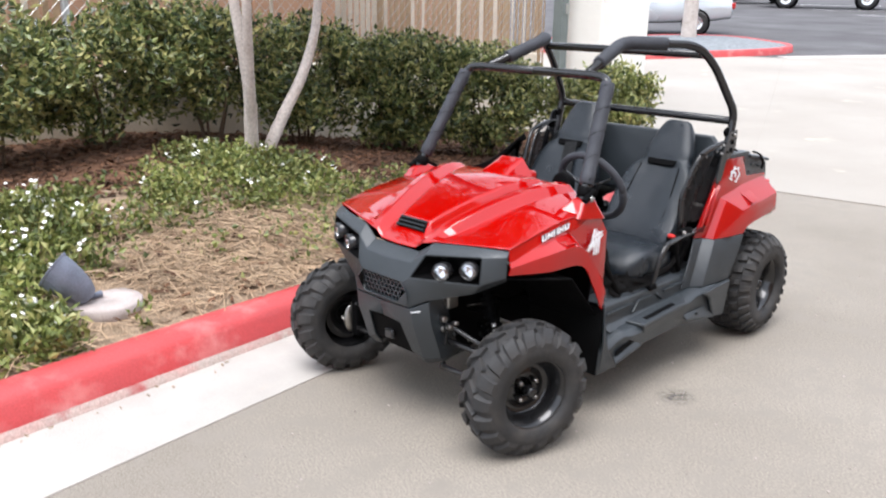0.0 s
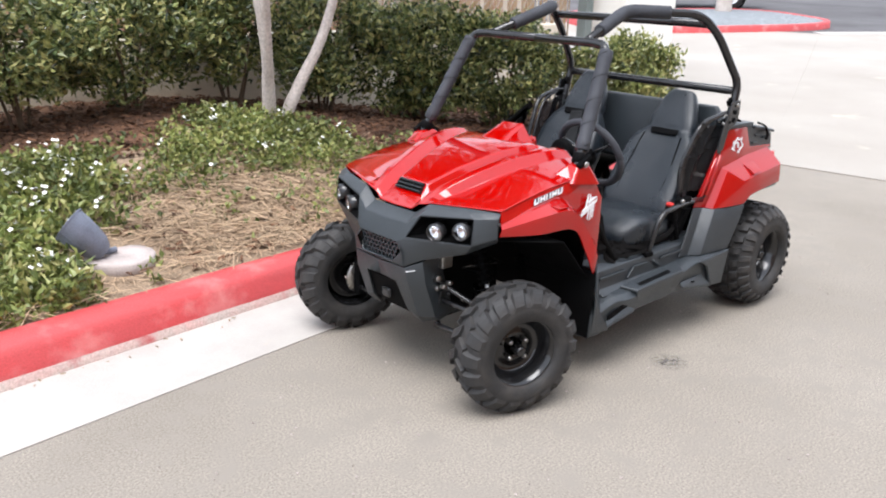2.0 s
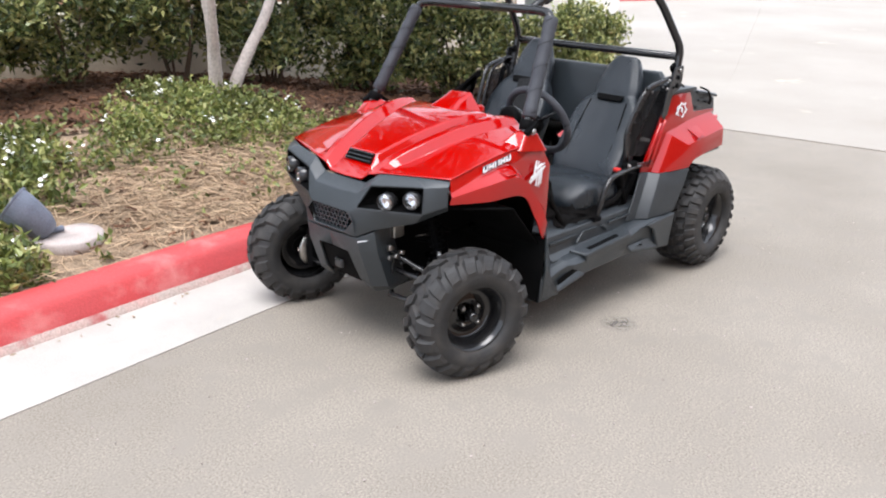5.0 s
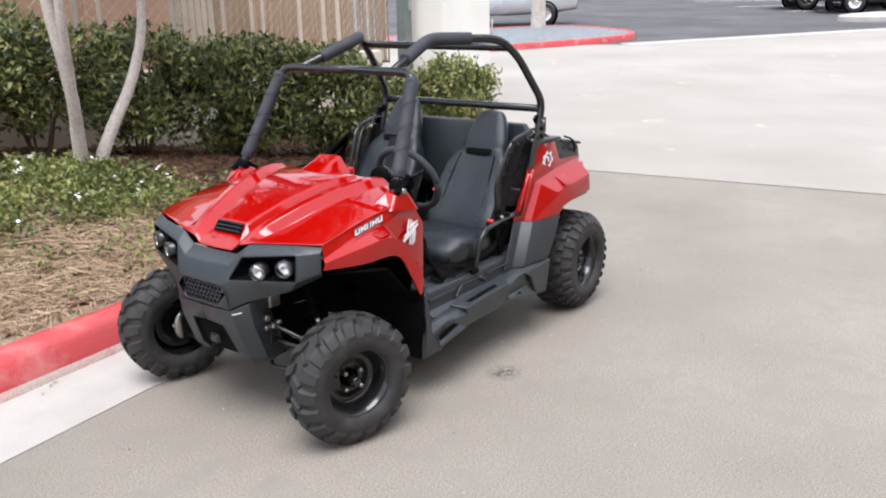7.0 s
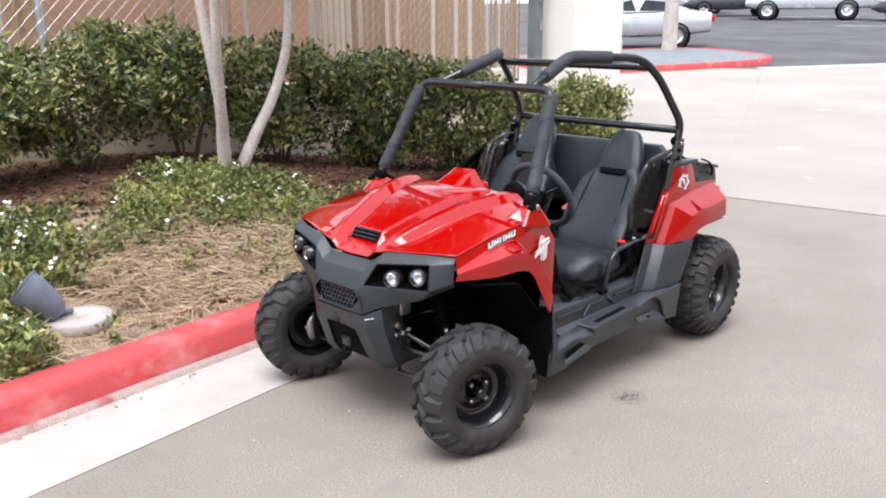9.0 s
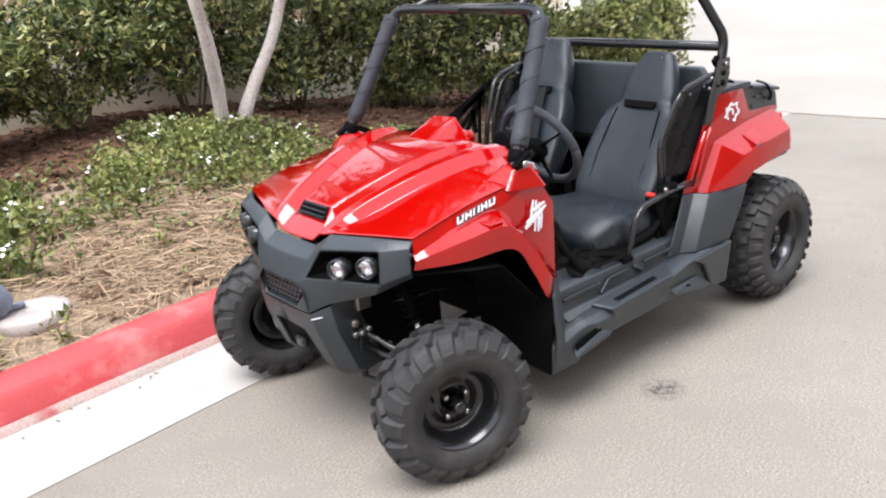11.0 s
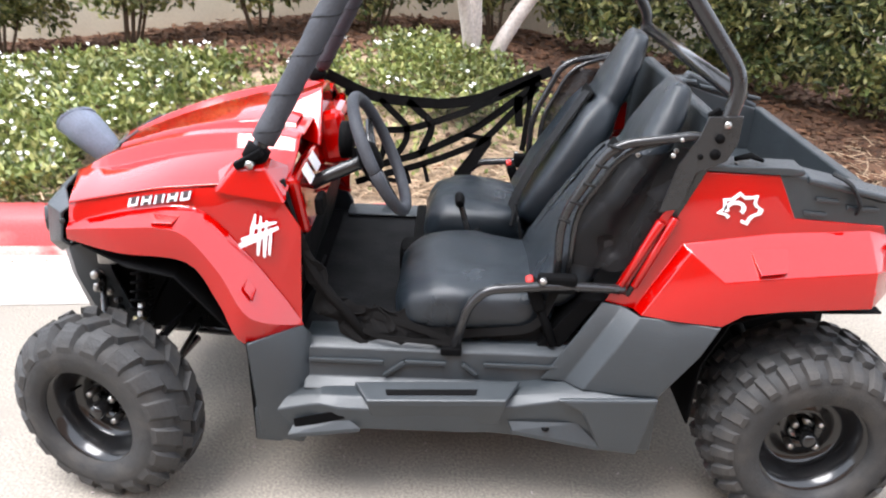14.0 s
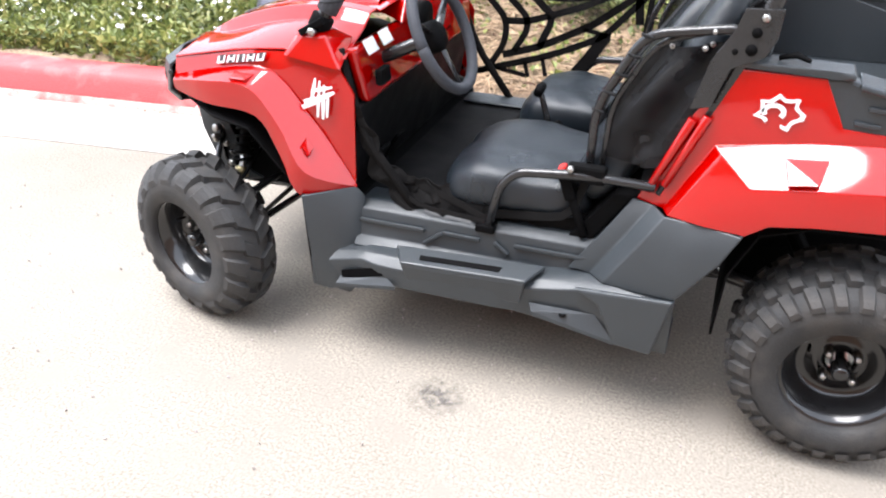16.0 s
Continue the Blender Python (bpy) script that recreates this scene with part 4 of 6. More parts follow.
def lug_plan(front):
    """Kinds of block and the angles at which each repeats."""
    if front:
        n, R, W = 18, 0.224, 0.172
        st = math.pi / n
        out = []
        for s_, sh in ((1, 0.0), (-1, st)):
            out.append((lug_data(R, W, s_ * W * 0.487, s_ * W * 0.25, 1.36 * st, 0.07, 0.0115), [2 * st * k + sh for k in range(n)]))
            out.append((lug_data(R, W, s_ * W * 0.26, s_ * W * 0.02, 1.18 * st, 0.12, 0.0125), [2 * st * k + sh + 0.13 for k in range(n)]))
        return out
    n, R, W = 26, 0.236, 0.25
    st = math.pi / n
    return [(lug_data(R, W, (yy - 0.066) * W, (yy + 0.066) * W, 1.15 * st, 0.03, 0.0095), [2 * st * k + (st if j % 2 else 0) for k in range(n)]) for j, yy in enumerate((-0.43, -0.27, -0.09, 0.09, 0.27, 0.43))]


tyre_front = link("tyre", *tyre_data(0.224, 0.172, 0.128), RUBBER, smooth=True)
tyre_rear = link("tyre", *tyre_data(0.236, 0.25, 0.130), RUBBER, smooth=True)
for t in (tyre_front, tyre_rear):
    outward(t)


def tread(w, front, joined=False):
    if joined:
        datas = []
        for (v, f), angles in lug_plan(front):
            for a in angles:
                m = Matrix.Rotation(-a, 3, 'Y')
                datas.append(([m @ p for p in v], f))
        link("tread_blocks", *merge(*datas), RUBBER, w, "worn rubber tread blocks")["kind"] = "stuff"
        return
    for (v, f), angles in lug_plan(front):
        me = None
        for a in angles:
            if me is None:
                o = link("tread_block", v, f, RUBBER, w)
                outward(o)
                me = o.data
            else:
                o = new("tread_block", me)
                o.parent = w
            o.rotation_euler = (0, -a, 0)


def wheel(x, y, z, W, tyre_me, turn, first=None):
    w = empty("wheel", at=(x, y, z))
    w.parent = veh
    w.rotation_euler = (0, 0, radians(turn))
    if first is None:
        lip = W * 0.40
        prof = [(0.126, -lip), (0.132, -lip), (0.132, -lip + 0.008), (0.120, -lip + 0.014), (0.112, 0.0), (0.112, lip - 0.03), (0.122, lip - 0.014), (0.134, lip - 0.006), (0.134, lip), (0.128, lip + 0.002), (0.119, lip - 0.008), (0.106, lip - 0.026), (0.102, lip - 0.060), (0.094, lip - 0.074), (0.072, lip - 0.078), (0.058, lip - 0.066), (0.030, lip - 0.066), (0.030, lip - 0.09), (0.10, lip - 0.09)]
        lathe("rim", prof, RIM, w, "gloss black pressed steel rim", 48)
        lathe("hub_cap", [(0.0, lip - 0.012), (0.014, lip - 0.012), (0.02, lip - 0.02), (0.022, lip - 0.09), (0.0, lip - 0.09)], RIM, w, seg=20)
        for k in range(4):
            a = radians(45 + 90 * k)
            lathe("lug_nut", [(0.0, lip - 0.035), (0.007, lip - 0.035), (0.010, lip - 0.042), (0.010, lip - 0.066), (0.0, lip - 0.066)], CHROME, w, "", 6, 'Y', (0.043 * math.cos(a), 0, 0.043 * math.sin(a)))
        tube("valve", [(0.07, lip - 0.06, 0.035), (0.074, lip - 0.03, 0.037)], 0.004, MATTE, w, seg=6)
        o = tyre_me
        o.parent = w
        return w
    for c in first.children:
        if c.name.startswith("tread"):
            continue
        o = new(c.name.split(".")[0], c.data)
        o.parent = w
        for m in c.modifiers:
            if m.type == 'BEVEL':
                bevelled(o, m.width, m.segments, math.degrees(m.angle_limit))
        if "label" in c:
            o["label"] = c["label"]
    return w


FRONT_X, REAR_X, RF, RR = 0.82, -0.845, 0.2375, 0.2455
STEER = -17.0
wf = wheel(FRONT_X, 0.487, RF, 0.172, tyre_front, STEER)
tread(wheel(FRONT_X, -0.487, RF, 0.172, None, 180 + STEER, wf), True)
wr_ = wheel(REAR_X, 0.47, RR, 0.25, tyre_rear, 0)
tread(wheel(REAR_X, -0.47, RR, 0.25, None, 180, wr_), False, True)
tread(wf, True)
tread(wr_, False)

# chassis, suspension, dark linings
box("chassis", (-0.215, 0, 0.30), (1.22, 0.46, 0.12), MATTE, veh, "black steel chassis", bev=0.01)
for s in (1, -1):
    tube("front_rail", mir([(0.38, 0.15, 0.27), (0.62, 0.14, 0.25), (0.95, 0.13, 0.27)], s), 0.016, BLACK, veh, "black front frame rail", 8)
    tube("front_rail", mir([(0.40, 0.15, 0.40), (0.66, 0.14, 0.42), (0.92, 0.13, 0.44)], s), 0.014, BLACK, veh, "black front frame rail", 8)
box("front_bulkhead", (0.735, 0, 0.405), (0.36, 0.30, 0.33), MATTE, veh, "black front frame and skid box", bev=0.02)
box("floor_pan", (0.092, 0, 0.385), (0.724, 0.90, 0.03), MATTE, veh, "black plastic floor pan", bev=0.008)
box("engine", (-0.78, 0.0, 0.40), (0.42, 0.42, 0.26), MATTE, veh, "dark engine under the cargo bed", bev=0.03)
box("radiator", (0.92, 0.0, 0.50), (0.03, 0.36, 0.22), MATTE, veh, bev=0.006)
for s in (1, -1):
    # firewall side behind the front wheel, curved like a wheel arch
    arch = []
    for x, z in ((0.86, 0.63), (0.72, 0.62), (0.62, 0.60), (0.53, 0.50), (0.455, 0.42), (0.43, 0.30), (0.44, 0.20)):
        arch.append(mir([(x, 0.20, z), (x, 0.38, z), (x, 0.43 if x > 0.8 else 0.52, z - 0.004)], s))
    sheet("wheel_arch_lining", arch, MATTE, veh, "black plastic wheel arch lining", 0.006, 0.002, smooth=True)
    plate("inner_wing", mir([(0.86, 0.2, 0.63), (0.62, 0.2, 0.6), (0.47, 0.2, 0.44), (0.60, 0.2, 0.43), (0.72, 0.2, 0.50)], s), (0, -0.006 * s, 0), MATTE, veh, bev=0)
    rear = []
    for x, z in ((-0.56, 0.26), (-0.57, 0.42), (-0.62, 0.53), (-0.72, 0.565), (-0.95, 0.575)):
        rear.append(mir([(x, 0.25, z), (x, 0.52, z)], s))
    sheet("rear_arch_lining", rear, MATTE, veh, "black plastic rear wheel lining", 0.006, 0.002, smooth=True)
    for zz, zo in ((0.235, 0.20), (0.345, 0.30)):
        for xx in (0.70, 0.90):
            tube("wishbone", mir([(xx, 0.16, zz), (0.80 + (xx - 0.8) * 0.25, 0.41, zo)], s), 0.011, BLACK, veh, seg=8)
    tube("tie_rod", mir([(0.68, 0.12, 0.30), (0.70, 0.42, 0.27)], s), 0.007, CHROME, veh, seg=8)
    a, b = Vector((0.78, 0.24 * s, 0.60)), Vector((0.79, 0.36 * s, 0.27))
    tube("shock_body", [a, a.lerp(b, 0.55)], 0.016, MATTE, veh, "black shock absorber")
    tube("shock_rod", [a.lerp(b, 0.5), b], 0.009, CHROME, veh, "bright shock absorber rod")
    tube("shock_collar", [a.lerp(b, 0.66), a.lerp(b, 0.74)], 0.02, BRASS, veh, "yellow zinc collar")
    d = (b - a).normalized()
    e1 = d.orthogonal().normalized()
    e2 = d.cross(e1)
    tube("spring", [a + (b - a) * (0.06 + 0.58 * k / 90) + (e1 * math.cos(k * 0.63) + e2 * math.sin(k * 0.63)) * 0.027 for k in range(91)], 0.0044, MATTE, veh, "black coil spring", seg=6)
    tube("trailing_arm", mir([(-0.38, 0.22, 0.30), (-0.82, 0.30, 0.25)], s), 0.02, BLACK, veh, seg=8)
    tube("rear_shock", mir([(-0.62, 0.24, 0.58), (-0.80, 0.28, 0.28)], s), 0.02, MATTE, veh)
for s in (1, -1):
    box("upright", (0.81, 0.415 * s, 0.25), (0.06, 0.035, 0.17), MATTE, veh, "dark wheel upright", bev=0.008)
    lathe("brake_disc", [(0.03, -0.004), (0.075, -0.004), (0.075, 0.004), (0.03, 0.004)], CHROME, veh, "bright brake disc", 28, 'Y', (0.80, 0.435 * s, 0.2375))
    for p in ((0.905, 0.175, 0.355), (0.885, 0.215, 0.372), (0.845, 0.385, 0.315), (0.90, 0.17, 0.245)):
        lathe("pivot_bolt", [(0, 0.010), (0.006, 0.010), (0.008, 0.005), (0.008, -0.010), (0, -0.010)], BLACK, veh, "dark pivot bolt", 8, 'X', (p[0], p[1] * s, p[2]))
    tube("brake_hose", mir([(0.76, 0.16, 0.42), (0.75, 0.26, 0.43), (0.77, 0.35, 0.36), (0.80, 0.40, 0.31)], s), 0.006, MATTE, veh, "black brake hose", 6, rad=0.06)
    plate("arm_bracket", mir([(0.925, 0.165, 0.385), (0.925, 0.215, 0.395), (0.925, 0.205, 0.335), (0.925, 0.165, 0.325)], s), (-0.006, 0, 0), BLACK, veh, bev=0.002)
for s in (1, -1):
    box("steering_knuckle", (0.715, 0.385 * s, 0.315), (0.05, 0.03, 0.045), CHROME, veh, "bare metal steering knuckle", rot=(0, 25, 0), bev=0.008)
    box("shock_mount", (0.775, 0.25 * s, 0.595), (0.05, 0.05, 0.03), CHROME, veh, "bare metal shock mount", bev=0.006)
for k, (px, py, pz, r) in enumerate(((0.945, 0.165, 0.432, 0.011), (0.935, 0.205, 0.440, 0.012), (0.925, 0.225, 0.412, 0.009), (0.930, 0.195, 0.398, 0.010), (0.915, 0.245, 0.430, 0.008), (0.955, 0.140, 0.455, 0.010))):
    tube("zinc_fitting", [(px, py - 0.012, pz - 0.004), (px + 0.004, py + 0.014, pz + 0.003)], r, CHROME, veh, "bright zinc steering fitting", 8)
tube("steering_rod", [(0.93, 0.19, 0.43), (0.885, 0.30, 0.375), (0.83, 0.40, 0.325)], 0.009, BLACK, veh, "black steering rod", 8)
box("brake_caliper", (0.90, 0.20, 0.50), (0.05, 0.04, 0.05), CHROME, veh, "bright metal bracket", bev=0.006)
for k, p in enumerate(((0.93, 0.19, 0.44), (0.90, 0.22, 0.40), (0.86, 0.26, 0.36))):
    lathe("bolt", [(0, 0.008), (0.009, 0.008), (0.011, 0.0), (0, 0.0)], CHROME, veh, "", 6, 'Y', p)


# nose
def half_join(row):
    left = [(x, y, z) for x, y, z in row]
    right = [(x, -y, z) for x, y, z in row[:0:-1]]
    return right + left


N_T = [(0.972, 0.0, 0.676), (0.968, 0.115, 0.676), (0.958, 0.180, 0.718), (0.925, 0.33, 0.730), (0.868, 0.44, 0.726)]
N_A = [(1.018, 0.0, 0.642), (1.012, 0.120, 0.644), (1.000, 0.176, 0.682), (0.945, 0.387, 0.706), (0.886, 0.448, 0.710)]
N_B = [(1.046, 0.0, 0.580), (1.044, 0.112, 0.582), (1.036, 0.138, 0.600), (0.953, 0.387, 0.612), (0.893, 0.452, 0.642)]
N_C = [(1.050, 0.0, 0.490), (1.042, 0.140, 0.490), (1.008, 0.195, 0.520), (0.945, 0.350, 0.570), (0.878, 0.440, 0.622)]
n5 = len(half_join(N_T))
nv = [p for r in (N_T, N_A, N_B, N_C) for p in half_join(r)]
nf = []
for i in range(3):
    for k in range(n5 - 1):
        lamp = i == 1 and k in (1, n5 - 3)
        grill = i == 2 and k in (3, 4)
        if not lamp and not grill:
            nf.append((i * n5 + k, i * n5 + k + 1, (i + 1) * n5 + k + 1, (i + 1) * n5 + k))
# grille frame: the central field is closed round a six-sided opening
base = len(nv)
op = [(1.047, -0.100, 0.576), (1.047, 0.100, 0.576), (1.048, 0.126, 0.545), (1.052, 0.084, 0.500), (1.052, -0.084, 0.500), (1.048, -0.126, 0.545)]
nv += op
cB, cC = 2 * n5, 3 * n5
nf += [(cB + 3, cB + 4, cB + 5, base + 1, base), (cB + 5, base + 2, base + 1), (cB + 5, cC + 5, base + 3, base + 2), (cC + 5, cC + 4, cC + 3, base + 4, base + 3), (cC + 3, cB + 3, base + 5, base + 4), (cB + 3, base, base + 5)]
nose = outward(link("nose_panel", nv, nf, GREY, veh, "charcoal textured plastic nose panel"))
creased(nose, 16)
sol = nose.modifiers.new("thickness", 'SOLIDIFY')
sol.thickness, sol.offset = 0.008, -1
bevelled(nose, 0.007, 2, 18)
# chin
K_D = [(1.050, 0.0, 0.486), (1.041, 0.142, 0.486), (1.004, 0.198, 0.514)]
K_E = [(1.036, 0.0, 0.425), (1.028, 0.150, 0.420), (0.990, 0.200, 0.430)]
K_F = [(0.990, 0.10, 0.305), (0.980, 0.150, 0.285), (0.935, 0.195, 0.285)]
K_G = [(0.955, 0.10, 0.262), (0.950, 0.145, 0.255), (0.900, 0.185, 0.262)]
chin_v, chin_f = [], []
for s in (1, -1):
    o = len(chin_v)
    rows4 = [K_D, K_E, K_F, K_G]
    inner = [K_D[0], (1.034, 0.085, 0.42), K_F[0], K_G[0]]
    for i, r in enumerate(rows4):
        chin_v += mir([inner[i] if i else K_D[0], r[1], r[2], (r[2][0] - 0.09, r[2][1] * 0.985, r[2][2] + 0.02)], s)
    for i in range(3):
        for k in range(3):
            chin_f.append((o + i * 4 + k, o + i * 4 + k + 1, o + (i + 1) * 4 + k + 1, o + (i + 1) * 4 + k))
chin_v += [(1.036, 0.0, 0.425)]
chin_f += [(0, len(chin_v) - 1, 5 - 1), (16, 20, len(chin_v) - 1)]
chin = outward(link("chin_panel", chin_v, chin_f, GREY, veh, "charcoal plastic chin guard with a central gap"))
creased(chin, 16)
sol = chin.modifiers.new("thickness", 'SOLIDIFY')
sol.thickness, sol.offset = 0.008, -1
bevelled(chin, 0.006, 2, 18)
# Solid black block paints the shade inside the chin's central gap.
box("skid_recess", (0.985, 0, 0.36), (0.03, 0.20, 0.12), MATTE, veh, "black block painting the shade of the chin recess", rot=(0, 20, 0))
box("tow_hook", (1.005, 0, 0.345), (0.02, 0.05, 0.04), BLACK, veh, bev=0.01)
plate("chin_slot", [(1.040, 0.152, 0.476), (1.022, 0.180, 0.484), (1.022, 0.180, 0.481), (1.040, 0.152, 0.473)], (0.004, 0, 0), DECAL, veh, "thin bright trim slot", bev=0)
# grille mesh: small hexagonal frames
cells = []
for r_ in range(5):
    for c_ in range(-6, 7):
        cy, cz = c_ * 0.0205 + (0.01025 if r_ % 2 else 0), 0.508 + r_ * 0.0165
        if abs(cy) < 0.128 - abs(cz - 0.545) * 0.75:
            at = Vector((1.040 - (cz - 0.5) * 0.02, cy, cz))
            ring, hole = [[at + Vector((0, q * math.cos(a), q * 0.92 * math.sin(a))) for a in [radians(30 + 60 * k) for k in range(6)]] for q in (0.0119, 0.0088)]
            v = ring + hole + [p - Vector((0.010, 0, 0)) for p in hole]
            f = [(k, (k + 1) % 6, 6 + (k + 1) % 6, 6 + k) for k in range(6)] + [(6 + k, 6 + (k + 1) % 6, 12 + (k + 1) % 6, 12 + k) for k in range(6)]
            cells.append((v, f))
link("grille_mesh", *merge(*cells), GREY, veh, "charcoal honeycomb grille mesh")
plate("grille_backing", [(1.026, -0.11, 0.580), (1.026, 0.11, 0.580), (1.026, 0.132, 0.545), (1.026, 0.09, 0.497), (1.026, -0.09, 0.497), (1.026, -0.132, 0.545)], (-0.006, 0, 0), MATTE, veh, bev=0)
# headlights: dark pocket with two round projector lamps a side
for s in (1, -1):
    pk = mir([(0.998, 0.178, 0.679), (0.945, 0.385, 0.704), (0.953, 0.385, 0.614), (1.033, 0.142, 0.601)], s)
    back = mir([(0.930, 0.190, 0.680), (0.890, 0.378, 0.695), (0.890, 0.378, 0.62), (0.935, 0.180, 0.608)], s)
    v = pk + back
    f = [(k, (k + 1) % 4, 4 + (k + 1) % 4, 4 + k) for k in range(4)] + [(4, 5, 6, 7)]
    hl = outward(link("headlight", v, f, MATTE, veh, "black headlight pocket with two round lamps"))
    sol = hl.modifiers.new("thickness", 'SOLIDIFY')
    sol.thickness = 0.004
    for (x, y, z, r) in ((1.000, 0.246, 0.634, 0.032), (0.971, 0.346, 0.655, 0.031)):
        q = Vector((0.93, 0.36 * s, 0.0)).normalized()
        m = Matrix.Translation((x - 0.012, y * s, z)) @ q.to_track_quat('Z', 'Y').to_matrix().to_4x4()
        for nm, prof, mt, lb in (("bezel", [(r, -0.03), (r, 0.012), (r - 0.005, 0.014), (r - 0.007, 0.004), (r - 0.008, -0.03)], BLACK, "black lamp bezel"),
                                 ("reflector", [(0.0, -0.02), (r * 0.5, -0.016), (r * 0.8, 0.0), (r * 0.82, 0.002), (r * 0.5, -0.020), (0, -0.024)], REFLECTOR, "bright lamp reflector"),
                                 ("lamp_lens", [(0.0, 0.016), (r * 0.4, 0.013), (r * 0.78, 0.004), (r * 0.78, 0.0), (0.0, 0.010)], LENS, "clear round lens")):
            v, f = lathe_data(prof, 24, 'Z')
            outward(link(nm, [m @ p for p in v], f, mt, hl, lb, True))
    lathe("screw", [(0, 0.004), (0.006, 0.004), (0.008, 0), (0, 0)], BLACK, veh, "", 10, 'Y', (0.885, 0.448 if s > 0 else -0.452, 0.69))

# hood
H0 = [(0.972, 0.0, 0.682), (0.968, 0.088, 0.684), (0.962, 0.122, 0.708), (0.958, 0.148, 0.712), (0.955, 0.182, 0.722), (0.868, 0.443, 0.734)]
H1 = [(0.860, 0.0, 0.744), (0.860, 0.105, 0.738), (0.856, 0.152, 0.772), (0.850, 0.182, 0.772), (0.840, 0.208, 0.744), (0.790, 0.447, 0.752)]
H2 = [(0.660, 0.0, 0.816), (0.660, 0.158, 0.804), (0.658, 0.208, 0.838), (0.655, 0.240, 0.836), (0.650, 0.268, 0.804), (0.640, 0.452, 0.781)]
H3 = [(0.470, 0.0, 0.856), (0.470, 0.215, 0.846), (0.470, 0.256, 0.868), (0.470, 0.285, 0.864), (0.470, 0.315, 0.834), (0.470, 0.457, 0.796)]
H4 = [(0.370, 0.0, 0.862), (0.370, 0.240, 0.852), (0.370, 0.262, 0.862), (0.370, 0.300, 0.858), (0.370, 0.330, 0.836), (0.375, 0.445, 0.780)]


def across(row):
    return [(x, -y, z) for x, y, z in row[:0:-1]] + list(row)


def glide(rows, n):
    """Rows run on smoothly between the given ones."""
    out = []
    for i in range(len(rows) - 1):
        quad = [rows[max(i - 1, 0)], rows[i], rows[i + 1], rows[min(i + 2, len(rows) - 1)]]
        for k in range(n + (i == len(rows) - 2)):
            t = k / n
            w = (-0.5 * t + t * t - 0.5 * t ** 3, 1 - 2.5 * t * t + 1.5 * t ** 3, 0.5 * t + 2 * t * t - 1.5 * t ** 3, -0.5 * t * t + 0.5 * t ** 3)
            out.append([sum((Vector(q[j]) * c for q, c in zip(quad, w)), Vector()) for j in range(len(rows[0]))])
    return out


hood = sheet("hood", glide([across(r) for r in (H0, H1, H2, H3, H4)], 5), RED, veh, "glossy red ribbed hood", 0.006, 0.005)
outward(hood)
creased(hood, 9)
# hood scoop with a slatted mouth, its shade painted as a black plate
def hood_z(x):
    return float(np.interp(x, (0.37, 0.47, 0.565, 0.66, 0.76, 0.86, 0.92, 0.972), (0.862, 0.856, 0.841, 0.816, 0.784, 0.744, 0.714, 0.682)))


def scoop_row(x, w, h):
    z = hood_z(x)
    return [(x, w + 0.016, z - 0.010), (x, w + 0.004, z + h * 0.75), (x, w - 0.004, z + h), (x, 0, z + h + 0.002), (x, -w + 0.004, z + h), (x, -w - 0.004, z + h * 0.75), (x, -w - 0.016, z - 0.010)]


scoop_rows = [[(0.932, 0.094, 0.700), (0.908, 0.080, 0.720), (0.906, 0.076, 0.721), (0.906, 0, 0.722), (0.906, -0.076, 0.721), (0.908, -0.080, 0.720), (0.932, -0.094, 0.700)],
              [(0.882, 0.092, 0.728), (0.880, 0.078, 0.756), (0.879, 0.073, 0.760), (0.879, 0, 0.761), (0.879, -0.073, 0.760), (0.880, -0.078, 0.756), (0.882, -0.092, 0.728)]]
scoop_rows += [scoop_row(x, w, h) for x, w, h in ((0.855, 0.078, 0.022), (0.76, 0.100, 0.019), (0.66, 0.124, 0.017), (0.56, 0.148, 0.015), (0.47, 0.166, 0.012), (0.40, 0.176, 0.002))]
scoop = outward(sheet("hood_scoop", scoop_rows, RED, veh, "raised red panel and scoop on the hood", 0, 0.003))
creased(scoop, 22)
for k in range(3):
    t = k / 2
    box("scoop_slat", (0.9065 - 0.020 * t, 0, 0.7315 + 0.024 * t), (0.010, 0.140 - 0.008 * t, 0.004), GREY, scoop, "charcoal scoop slat", rot=(0, -20, 0), bev=0)
# Black plate over the closed red face paints the mouth's inner shade.
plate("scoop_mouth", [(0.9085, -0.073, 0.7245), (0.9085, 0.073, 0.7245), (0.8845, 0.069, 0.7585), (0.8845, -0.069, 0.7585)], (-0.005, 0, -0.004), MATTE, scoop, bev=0)
